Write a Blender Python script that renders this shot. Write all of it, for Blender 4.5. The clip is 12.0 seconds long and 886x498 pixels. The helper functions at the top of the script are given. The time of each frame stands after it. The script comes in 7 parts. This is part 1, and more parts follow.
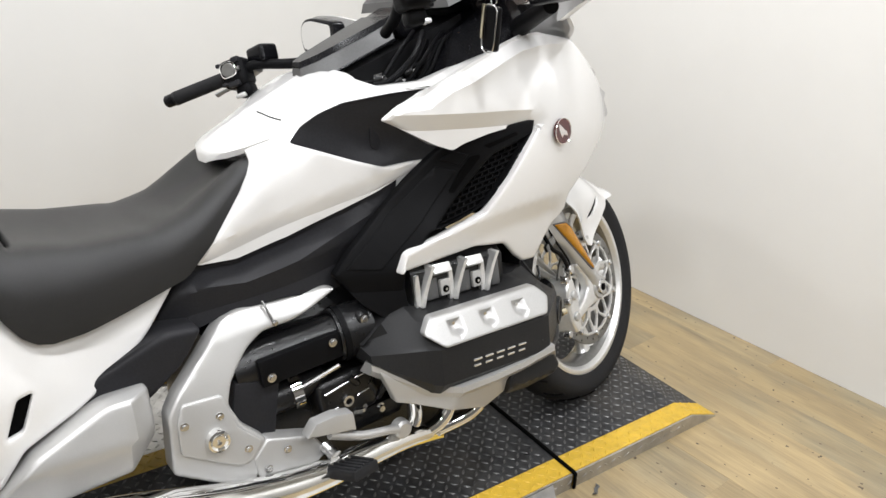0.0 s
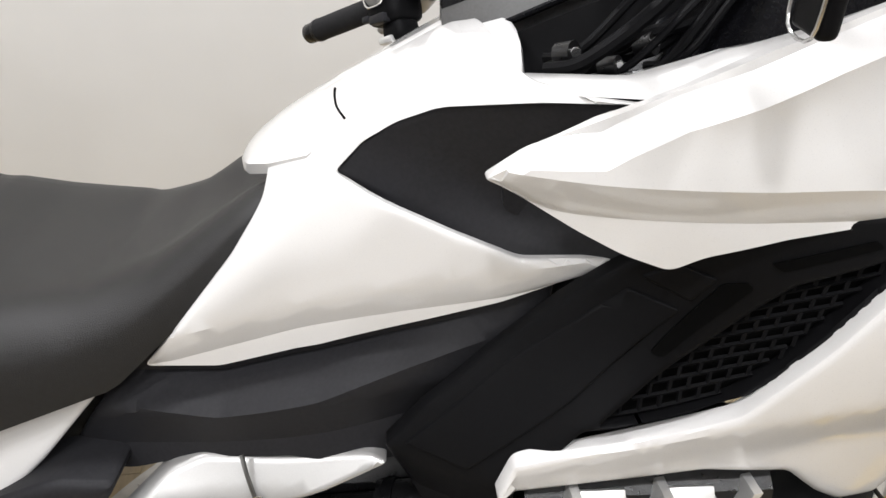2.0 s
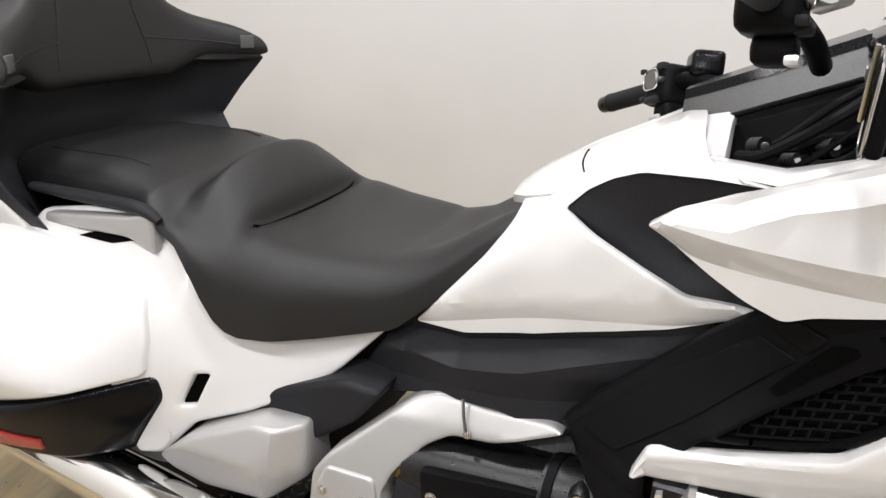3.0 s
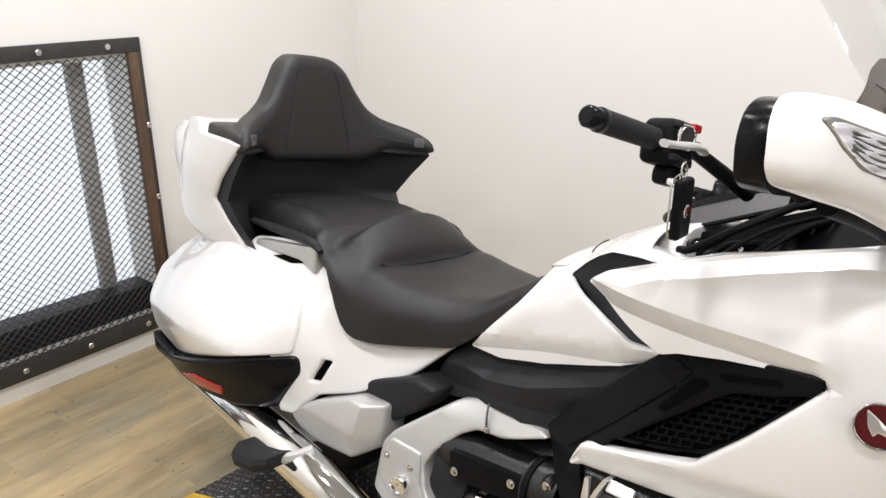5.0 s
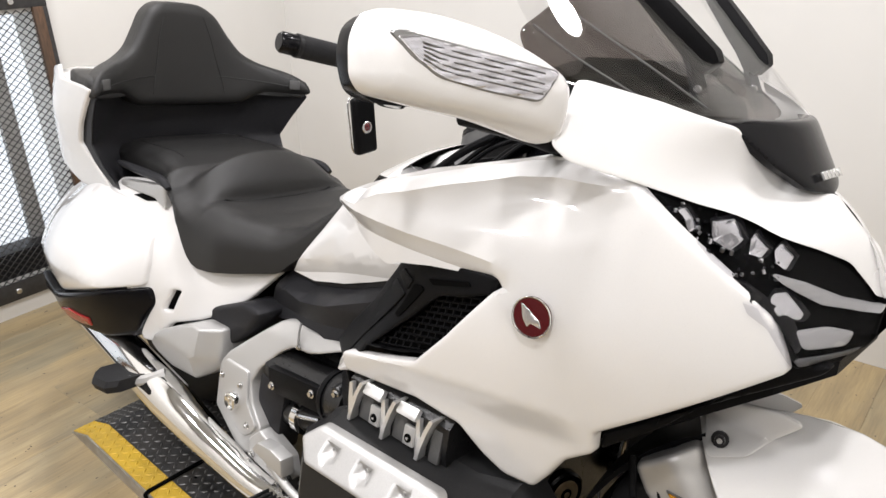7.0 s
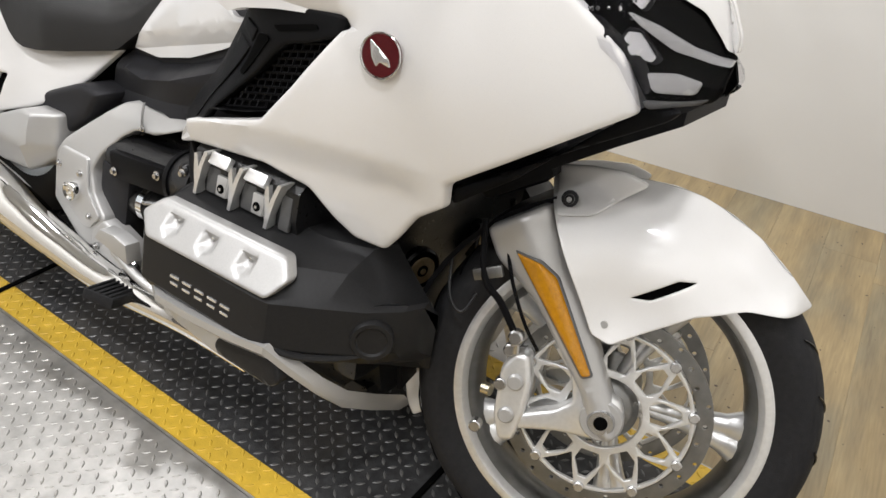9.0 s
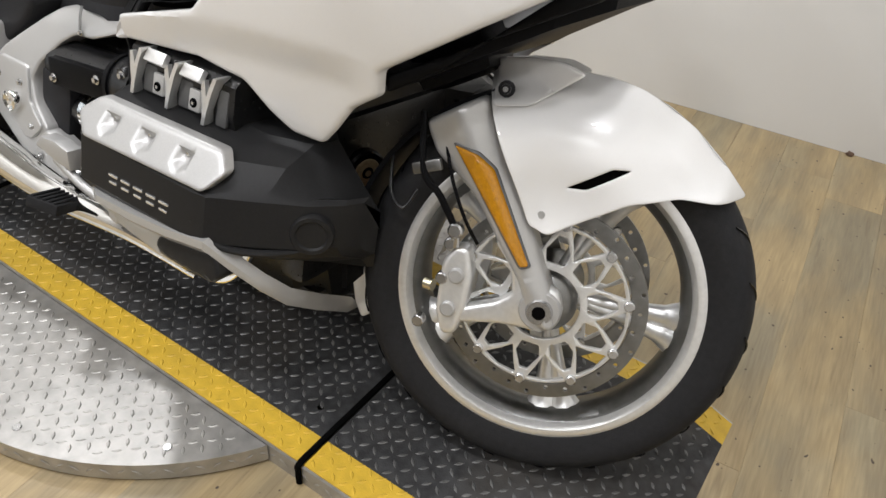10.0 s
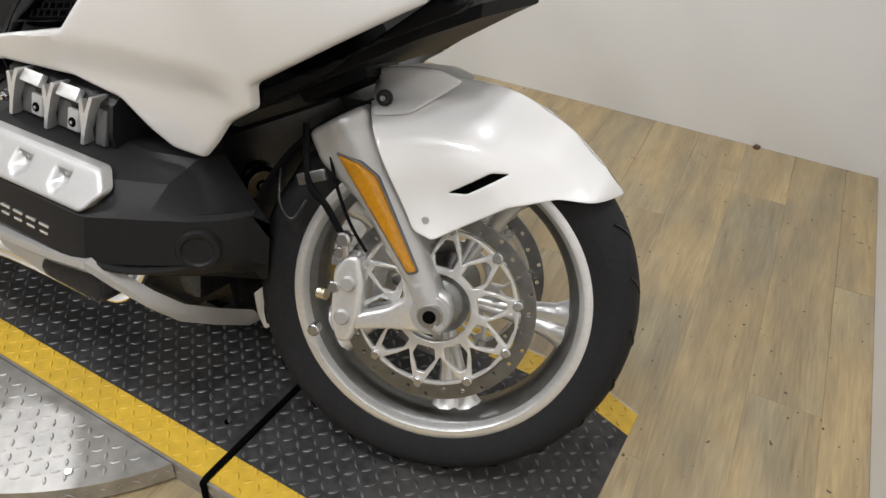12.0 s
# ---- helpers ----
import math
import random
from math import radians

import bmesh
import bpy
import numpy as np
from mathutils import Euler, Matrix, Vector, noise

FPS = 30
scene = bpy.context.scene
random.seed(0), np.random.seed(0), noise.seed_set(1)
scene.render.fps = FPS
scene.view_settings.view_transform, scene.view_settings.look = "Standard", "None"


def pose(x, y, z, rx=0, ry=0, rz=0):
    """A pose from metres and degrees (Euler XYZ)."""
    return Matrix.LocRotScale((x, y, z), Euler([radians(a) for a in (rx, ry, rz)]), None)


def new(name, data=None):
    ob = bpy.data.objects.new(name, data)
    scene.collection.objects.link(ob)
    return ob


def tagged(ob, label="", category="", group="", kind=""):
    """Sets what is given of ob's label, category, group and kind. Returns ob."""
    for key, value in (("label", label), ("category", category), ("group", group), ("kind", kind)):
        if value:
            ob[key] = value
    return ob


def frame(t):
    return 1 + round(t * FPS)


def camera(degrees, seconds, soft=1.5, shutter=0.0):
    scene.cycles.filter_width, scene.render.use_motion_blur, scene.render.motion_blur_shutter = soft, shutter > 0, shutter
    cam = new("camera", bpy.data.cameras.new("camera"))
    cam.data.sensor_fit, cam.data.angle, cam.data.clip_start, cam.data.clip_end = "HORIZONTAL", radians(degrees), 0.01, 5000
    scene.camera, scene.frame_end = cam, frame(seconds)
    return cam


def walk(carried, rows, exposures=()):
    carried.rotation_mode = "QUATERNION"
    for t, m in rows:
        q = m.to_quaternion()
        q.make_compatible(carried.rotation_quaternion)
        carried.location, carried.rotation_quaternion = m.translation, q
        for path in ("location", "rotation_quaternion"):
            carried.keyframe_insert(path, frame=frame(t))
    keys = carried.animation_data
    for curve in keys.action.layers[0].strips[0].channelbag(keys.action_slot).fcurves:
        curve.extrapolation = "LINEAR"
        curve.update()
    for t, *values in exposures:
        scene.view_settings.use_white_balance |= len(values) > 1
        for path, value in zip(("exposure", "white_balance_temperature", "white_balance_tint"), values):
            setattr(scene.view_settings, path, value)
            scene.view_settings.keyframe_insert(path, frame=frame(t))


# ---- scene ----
cam = camera(60.63, 12.0)
PATH = [
    (0.0, -1.4457, -1.336, 1.3043, 65.837, -3.625, -35.347),
    (0.5, -1.3097, -1.1537, 1.3248, 65.259, -4.937, -38.767),
    (1.0, -1.1519, -0.9401, 1.3381, 65.102, -2.992, -40.254),
    (1.5, -0.9461, -0.7678, 1.2851, 60.884, -1.275, -25.789),
    (2.0, -0.7949, -0.6681, 1.2069, 56.737, -0.823, -3.592),
    (2.5, -0.7145, -0.8124, 1.2678, 62.485, 3.282, 10.865),
    (3.0, -0.6373, -0.8887, 1.3041, 61.04, 1.49, 23.534),
    (3.5, -0.5025, -0.87, 1.3118, 61.52, 2.59, 39.814),
    (3.7, -0.4492, -0.8779, 1.3174, 61.762, 5.052, 42.177),
    (5.3, -0.0823, -1.149, 1.4109, 70.216, -0.895, 42.572),
    (5.5, -0.0086, -1.0977, 1.4149, 69.027, -0.765, 43.59),
    (6.0, 0.1463, -0.9943, 1.4161, 70.145, 1.015, 44.941),
    (6.5, 0.2035, -0.9511, 1.4051, 69.698, 2.203, 45.193),
    (7.0, 0.2144, -0.9164, 1.3745, 66.14, 1.89, 43.057),
    (7.5, 0.2203, -0.8966, 1.3271, 62.511, 0.484, 39.93),
    (7.7, 0.226, -0.9012, 1.3068, 61.537, -0.016, 39.305),
    (9.5, 0.3024, -0.9044, 1.1899, 53.894, -3.264, 35.346),
    (10.0, 0.3498, -0.9099, 1.1609, 51.839, -3.443, 34.42),
    (10.5, 0.3849, -0.974, 1.1466, 49.297, -5.962, 29.945),
    (11.0, 0.3927, -1.0471, 1.147, 49.992, -6.298, 23.225),
    (11.5, 0.3972, -1.0551, 1.1735, 51.443, -6.425, 21.675),
    (12.0, 0.4408, -0.8637, 1.1778, 52.467, -3.448, 30.189),
]
walk(cam, [(t, pose(*p)) for t, *p in PATH], exposures=[(0.0, -0.98, 6250, 9), (1.5, -1.06, 6300, 10), (3.7, -1.08, 6400, 12), (5.3, -1.0, 6450, 12), (7.7, -1.0, 6450, 12), (9.3, -1.14, 6350, 10), (12.0, -1.22, 6300, 10)])

# ---- light ----
world = bpy.data.worlds.new("world")
scene.world = world
world.use_nodes = True
world.node_tree.nodes["Background"].inputs[0].default_value = (0.9, 0.95, 1.0, 1)
world.node_tree.nodes["Background"].inputs[1].default_value = 0.3

ROOM = Matrix.Rotation(radians(4.5), 4, "Z")  # the room stands a little askew to the deck
FRONT, REAR, LEFT, RIGHT, HIGH = 0.79, -2.80, 1.53, -4.4, 2.7


def lamp_disc(u, v, size, power):
    data = bpy.data.lights.new("downlight", "AREA")
    data.shape, data.size, data.energy, data.color = "DISK", size, power, (1.0, 0.985, 0.985)
    ob = new("downlight", data)
    ob.matrix_world = ROOM @ Matrix.Translation((u, v, HIGH - 0.03))
    return ob


LAMPS = [(u, v) for u in (-2.1, -1.0, 0.1) for v in (-2.4, -0.95, 0.5)]
for u, v in LAMPS:
    lamp_disc(u, v, 0.18, 37)


# ---- materials ----
def material(name, colour, rough=0.5, metal=0.0, coat=0.0, spread=0.0, grain=40.0, bump=0.0, bump_scale=200.0, stain=0.0, stain_colour=None, ior=1.5, stretch=None, random_tint=0.0):
    m = bpy.data.materials.new(name)
    m.use_nodes = True
    nodes, links = m.node_tree.nodes, m.node_tree.links
    b = nodes["Principled BSDF"]
    b.inputs["Base Color"].default_value = (*colour, 1)
    b.inputs["Roughness"].default_value = rough
    b.inputs["Metallic"].default_value = metal
    b.inputs["Coat Weight"].default_value = coat
    b.inputs["Coat Roughness"].default_value = 0.04
    b.inputs["IOR"].default_value = ior
    b.inputs["Specular IOR Level"].default_value = 0.5 if ior >= 1.4 else 0.28
    coords = nodes.new("ShaderNodeTexCoord").outputs["Object"]
    if stretch:
        mp = nodes.new("ShaderNodeMapping")
        mp.inputs["Scale"].default_value = stretch
        links.new(coords, mp.inputs["Vector"])
        coords = mp.outputs["Vector"]
    tint = None
    if spread or stain:
        fine = nodes.new("ShaderNodeTexNoise")
        fine.inputs["Scale"].default_value = grain
        fine.inputs["Detail"].default_value = 6
        links.new(coords, fine.inputs["Vector"])
        ramp = nodes.new("ShaderNodeValToRGB")
        lo, hi = 1 - spread, 1 + spread
        ramp.color_ramp.elements[0].position, ramp.color_ramp.elements[1].position = 0.3, 0.7
        ramp.color_ramp.elements[0].color = (*[c * lo for c in colour], 1)
        ramp.color_ramp.elements[1].color = (*[min(1, c * hi) for c in colour], 1)
        links.new(fine.outputs["Fac"], ramp.inputs["Fac"])
        tint = ramp.outputs["Color"]
        rr = nodes.new("ShaderNodeMapRange")
        rr.inputs["To Min"].default_value, rr.inputs["To Max"].default_value = max(0.02, rough - 0.08), min(1, rough + 0.08)
        links.new(fine.outputs["Fac"], rr.inputs["Value"])
        links.new(rr.outputs["Result"], b.inputs["Roughness"])
    if stain:
        big = nodes.new("ShaderNodeTexNoise")
        big.inputs["Scale"].default_value = grain / 12
        big.inputs["Detail"].default_value = 8
        links.new(coords, big.inputs["Vector"])
        cut = nodes.new("ShaderNodeMapRange")
        cut.inputs["From Min"].default_value, cut.inputs["From Max"].default_value = 0.48, 0.72
        cut.inputs["To Max"].default_value = stain
        links.new(big.outputs["Fac"], cut.inputs["Value"])
        mix = nodes.new("ShaderNodeMix")
        mix.data_type = "RGBA"
        links.new(cut.outputs["Result"], mix.inputs["Factor"])
        links.new(tint, mix.inputs["A"])
        mix.inputs["B"].default_value = (*(stain_colour or [c * 0.5 for c in colour]), 1)
        tint = mix.outputs["Result"]
    if random_tint:
        info = nodes.new("ShaderNodeObjectInfo")
        hsv = nodes.new("ShaderNodeHueSaturation")
        vr = nodes.new("ShaderNodeMapRange")
        vr.inputs["To Min"].default_value, vr.inputs["To Max"].default_value = 1 - random_tint, 1 + random_tint
        links.new(info.outputs["Random"], vr.inputs["Value"])
        links.new(vr.outputs["Result"], hsv.inputs["Value"])
        links.new(tint, hsv.inputs["Color"])
        tint = hsv.outputs["Color"]
    if tint:
        links.new(tint, b.inputs["Base Color"])
    if bump:
        n = nodes.new("ShaderNodeTexNoise")
        n.inputs["Scale"].default_value = bump_scale
        n.inputs["Detail"].default_value = 4
        links.new(coords, n.inputs["Vector"])
        bp = nodes.new("ShaderNodeBump")
        bp.inputs["Strength"].default_value = bump
        bp.inputs["Distance"].default_value = 0.002
        links.new(n.outputs["Fac"], bp.inputs["Height"])
        links.new(bp.outputs["Normal"], b.inputs["Normal"])
    return m


def glass(name, colour, rough=0.0, weight=1.0):
    m = material(name, colour, rough)
    m.node_tree.nodes["Principled BSDF"].inputs["Transmission Weight"].default_value = weight
    return m


def thin_glass(name, colour, gloss=0.25):
    """A thin clear sheet: mostly see-through, with a little sharp gloss."""
    m = bpy.data.materials.new(name)
    m.use_nodes = True
    nodes, links = m.node_tree.nodes, m.node_tree.links
    clear, shine, mix, facing, power = (nodes.new("ShaderNode" + k) for k in ("BsdfTransparent", "BsdfGlossy", "MixShader", "LayerWeight", "Math"))
    clear.inputs["Color"].default_value = (*colour, 1)
    shine.inputs["Roughness"].default_value = 0.015
    facing.inputs["Blend"].default_value = 0.5
    power.operation = "MULTIPLY_ADD"
    power.inputs[1].default_value, power.inputs[2].default_value = gloss, gloss * 0.05
    links.new(facing.outputs["Facing"], power.inputs[0])
    links.new(power.outputs[0], mix.inputs[0])
    links.new(clear.outputs[0], mix.inputs[1])
    links.new(shine.outputs[0], mix.inputs[2])
    links.new(mix.outputs[0], nodes["Material Output"].inputs["Surface"])
    return m


def glow(name, colour, strength):
    m = bpy.data.materials.new(name)
    m.use_nodes = True
    b = m.node_tree.nodes["Principled BSDF"]
    b.inputs["Base Color"].default_value = (*colour, 1)
    b.inputs["Emission Color"].default_value = (*colour, 1)
    b.inputs["Emission Strength"].default_value = strength
    return m


WHITE = material("pearl_white_paint", (0.68, 0.672, 0.66), 0.30, coat=1.0, spread=0.012, grain=900)
SILVER = material("silver_paint", (0.45, 0.446, 0.436), 0.36, metal=0.45, spread=0.03, grain=700)
ALLOY = material("cast_alloy", (0.74, 0.74, 0.73), 0.34, metal=0.7, spread=0.05, grain=120)
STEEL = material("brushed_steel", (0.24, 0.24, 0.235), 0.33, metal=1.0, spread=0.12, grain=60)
CHROME = material("chrome", (0.85, 0.85, 0.84), 0.06, metal=1.0)
BOLT = material("bolt_steel", (0.6, 0.6, 0.6), 0.25, metal=1.0)
PLASTIC = material("black_plastic", (0.005, 0.005, 0.0055), 0.42, spread=0.12, grain=300, bump=0.15, bump_scale=1400, ior=1.2)
GLOSSBLACK = material("gloss_black", (0.004, 0.004, 0.005), 0.22, spread=0.1, grain=300, ior=1.35)
# near-black: shade painted into slots and hollows, also black rubber and joints
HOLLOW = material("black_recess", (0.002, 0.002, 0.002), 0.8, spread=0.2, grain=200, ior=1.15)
DARKGREY = material("grey_plastic", (0.020, 0.020, 0.022), 0.38, spread=0.12, grain=250, bump=0.12, bump_scale=1600, ior=1.28)
LIDGREY = material("satin_lid", (0.46, 0.457, 0.45), 0.40, metal=0.7, spread=0.05, grain=350, bump=0.05, bump_scale=900)
HEADGREY = material("satin_black", (0.016, 0.016, 0.0165), 0.36, spread=0.12, grain=250, bump=0.10, bump_scale=1400, ior=1.36)
REFLECT = material("lamp_reflector", (0.86, 0.86, 0.88), 0.10, metal=0.9, spread=0.05, grain=400)
CONSOLE = material("satin_grey", (0.11, 0.11, 0.11), 0.4, metal=0.4, spread=0.08, grain=300)
ENGINE = material("engine_black", (0.007, 0.007, 0.0075), 0.30, spread=0.2, grain=160, bump=0.2, bump_scale=500, ior=1.45)
VINYL = material("seat_vinyl", (0.012, 0.0118, 0.0117), 0.42, spread=0.15, grain=220, bump=0.35, bump_scale=900, ior=1.42)
RUBBER = material("tyre_rubber", (0.019, 0.019, 0.020), 0.66, spread=0.15, grain=120, bump=0.25, bump_scale=400, ior=1.3)
AMBER = material("amber_reflector", (0.44, 0.19, 0.001), 0.2, coat=0.35, spread=0.12, grain=160, bump=0.5, bump_scale=300)
RED = material("red_reflector", (0.30, 0.010, 0.008), 0.15, coat=0.8, spread=0.1, grain=200)
BADGE = material("badge_red", (0.07, 0.004, 0.006), 0.2, coat=0.6, spread=0.1, grain=300)
MARK = material("silver_mark", (0.75, 0.75, 0.74), 0.25, metal=0.8)
WALL = material("wall_paint", (0.69, 0.68, 0.655), 0.55, spread=0.008, grain=9, bump=0.03, bump_scale=220, stain=0.03)
# dark only so that the unseen right wall bounces little light
LOWBOUNCE = material("low_bounce_wall_paint", (0.16, 0.155, 0.15), 0.6, spread=0.05, grain=20)
DECKTREAD = material("worn_treads", (0.13, 0.13, 0.128), 0.38, spread=0.5, grain=40, metal=0.5)
# greyed to hold down the bounce from the unseen ceiling
CEIL = material("ceiling_paint", (0.40, 0.40, 0.39), 0.8, spread=0.02, grain=20)
DECK = material("black_deck_plate", (0.042, 0.042, 0.043), 0.5, spread=0.35, grain=50, stain=0.7, stain_colour=(0.075, 0.068, 0.06), bump=0.2, bump_scale=300, ior=1.35)
YELLOW = material("yellow_paint", (0.62, 0.40, 0.035), 0.5, spread=0.12, grain=40, stain=0.35, stain_colour=(0.33, 0.22, 0.05), bump=0.2, bump_scale=250)
PLATE = material("bare_plate", (0.46, 0.45, 0.43), 0.42, metal=0.8, spread=0.18, grain=30, stain=0.4, stain_colour=(0.3, 0.27, 0.24))
FRAMEMETAL = material("black_angle_iron", (0.025, 0.024, 0.024), 0.5, spread=0.3, grain=60)
STAINED = material("stained_wood", (0.10, 0.055, 0.03), 0.6, spread=0.4, grain=30, stretch=(8, 8, 1), stain=0.5, stain_colour=(0.03, 0.018, 0.012))
BRONZE = material("dull_bronze", (0.42, 0.33, 0.20), 0.5, metal=0.2, spread=0.15, grain=150)
BRASS = material("brass_wire", (0.66, 0.60, 0.45), 0.25, metal=1.0)
SCREEN = thin_glass("clear_screen", (0.96, 0.96, 0.96), 0.16)
SMOKE = thin_glass("smoked_screen", (0.42, 0.39, 0.38))
LENS = thin_glass("lens_clear", (0.90, 0.90, 0.91), 0.012)
MIRROR = material("mirror_glass", (0.9, 0.9, 0.9), 0.02, metal=1.0)
DAYLIGHT = glow("bright_pane", (0.88, 0.94, 1.0), 1.7)
LAMPGLOW = glow("lamp_diffuser", (1.0, 0.95, 0.88), 14)


# ---- building tools ----
def part(name, bm, mat, parent=None, label="", m=None, smooth=40):
    data = bpy.data.meshes.new(name)
    bmesh.ops.recalc_face_normals(bm, faces=bm.faces)
    for f in bm.faces:
        f.smooth = smooth > 0
    if smooth:
        for e in bm.edges:
            if len(e.link_faces) == 2 and e.calc_face_angle(0) > radians(smooth):
                e.smooth = False
    bm.to_mesh(data)
    bm.free()
    data.materials.append(mat)
    ob = new(name, data)
    if parent:
        ob.parent = parent
    if m is not None:
        ob.matrix_local = m
    return tagged(ob, label)


def thing(name, label, category, m=None, group="", kind=""):
    ob = new(name)
    ob.empty_display_size = 0.1
    if m is not None:
        ob.matrix_world = m
    return tagged(ob, label, category, group, kind)


def curve_points(points, steps=6, closed=False):
    """A smooth line through the points."""
    p = [np.array(q, float) for q in points]
    n = len(p)
    out = []
    for i in range(n if closed else n - 1):
        if closed:
            a, b, c, d = p[i - 1], p[i], p[(i + 1) % n], p[(i + 2) % n]
        else:
            a, b, c, d = p[max(i - 1, 0)], p[i], p[i + 1], p[min(i + 2, n - 1)]
        for k in range(steps):
            t = k / steps
            out.append(0.5 * (2 * b + (c - a) * t + (2 * a - 5 * b + 4 * c - d) * t * t + (3 * b - a - 3 * c + d) * t ** 3))
    if not closed:
        out.append(p[-1])
    return out


def tube(points, radius, sides=12, steps=6, closed=False, bm=None, flat=1.0):
    """A round bar along a smooth line; radius may be one number or one for each point."""
    bm = bm or bmesh.new()
    line = curve_points(points, steps, closed) if steps > 1 else [np.array(q, float) for q in points]
    n = len(line)
    if not isinstance(radius, (int, float)):
        radius = np.interp(np.linspace(0, 1, n), np.linspace(0, 1, len(radius)), radius)
    else:
        radius = [radius] * n
    rings, up = [], Vector((0.13, 0.21, 0.97))
    for i, c in enumerate(line):
        nxt, prv = (line[(i + 1) % n], line[i - 1]) if closed else (line[min(i + 1, n - 1)], line[max(i - 1, 0)])
        d = Vector(nxt - prv).normalized()
        s = d.cross(up).normalized()
        up = s.cross(d).normalized()
        rings.append([bm.verts.new(Vector(c) + float(radius[i]) * (math.cos(a) * s + math.sin(a) * up * flat)) for a in (2 * math.pi * k / sides for k in range(sides))])
    join_rings(bm, rings, closed)
    return bm


def join_rings(bm, rings, closed=False, caps=True):
    n = len(rings[0])
    for a, b in zip(rings, rings[1:] + ([rings[0]] if closed else [])):
        for k in range(n):
            bm.faces.new((a[k], a[(k + 1) % n], b[(k + 1) % n], b[k]))
    if not closed and caps:
        bm.faces.new(rings[0])
        bm.faces.new(rings[-1])


def loft(sections, bm=None, caps=True):
    bm = bm or bmesh.new()
    join_rings(bm, [[bm.verts.new(Vector(q)) for q in s] for s in sections], caps=caps)
    return bm


def lathe(profile, n=64, bm=None, closed=False):
    """Turn a profile of (radius, y) about the y axis."""
    bm = bm or bmesh.new()
    rings = [[bm.verts.new((r * math.cos(a), y, r * math.sin(a))) for a in (2 * math.pi * k / n for k in range(n))] for r, y in profile]
    join_rings(bm, rings, closed, caps=False)
    return bm


def box(size, m=None, bevel=0.003, seg=2, bm=None):
    bm2 = bmesh.new()
    bmesh.ops.create_cube(bm2, size=1)
    bmesh.ops.scale(bm2, vec=size, verts=bm2.verts)
    if bevel:
        bmesh.ops.bevel(bm2, geom=bm2.edges[:], offset=bevel, segments=seg, affect="EDGES", profile=0.6)
    if m is not None:
        bmesh.ops.transform(bm2, matrix=m, verts=bm2.verts)
    if bm is None:
        return bm2
    merge(bm, bm2)
    return bm


def merge(bm, other):
    vs = [bm.verts.new(v.co) for v in other.verts]
    other.verts.index_update()
    for f in other.faces:
        bm.faces.new([vs[v.index] for v in f.verts])
    other.free()


def disc_piece(radius, depth, n=16, m=None, bevel=0.0, bm=None):
    """A short round bar along y."""
    b = bevel
    prof = [(radius * 0.001, -depth / 2), (radius - b, -depth / 2), (radius, -depth / 2 + b), (radius, depth / 2 - b), (radius - b, depth / 2), (radius * 0.001, depth / 2)]
    bm2 = lathe(prof, n)
    if m is not None:
        bmesh.ops.transform(bm2, matrix=m, verts=bm2.verts)
    if bm is None:
        return bm2
    merge(bm, bm2)
    return bm


class Skin:
    """A smooth surface y(x, z) through a few stations (x, y, z)."""

    def __init__(self, stations, reg=2e-4, folds=()):
        p = np.array(stations, float)
        self.c, n, self.folds = p[:, [0, 2]], len(p), folds
        a = np.c_[np.ones(n), self.c]
        k = self.phi(self.c[:, None] - self.c[None]) + reg * np.eye(n)
        self.w = np.linalg.solve(np.block([[k, a], [a.T, np.zeros((3, 3))]]), np.r_[p[:, 1], 0, 0, 0])

    def phi(self, d):
        r2 = (d ** 2).sum(-1)
        return 0.5 * r2 * np.log(r2 + 1e-12)

    def __call__(self, x, z):
        q = np.array([x, z])
        y = float(self.phi(q - self.c) @ self.w[:-3] + self.w[-3:] @ np.r_[1, q])
        for x0, z0, x1, z1, slope in self.folds:
            d = ((x1 - x0) * (z - z0) - (z1 - z0) * (x - x0)) / math.hypot(x1 - x0, z1 - z0)
            y += slope * max(0.0, d)
        return y


def rounded(outline, radius, steps=4):
    """Round the corners of a closed outline of (a, b)."""
    out, n = [], len(outline)
    for i in range(n):
        p, a, b = (np.array(outline[j], float) for j in (i, i - 1, (i + 1) % n))
        da, db = np.linalg.norm(a - p), np.linalg.norm(b - p)
        r = min(radius, da * 0.45, db * 0.45)
        s, e = p + (a - p) / da * r, p + (b - p) / db * r
        for k in range(steps + 1):
            t = k / steps
            out.append((1 - t) ** 2 * s + 2 * t * (1 - t) * p + t * t * e)
    return out


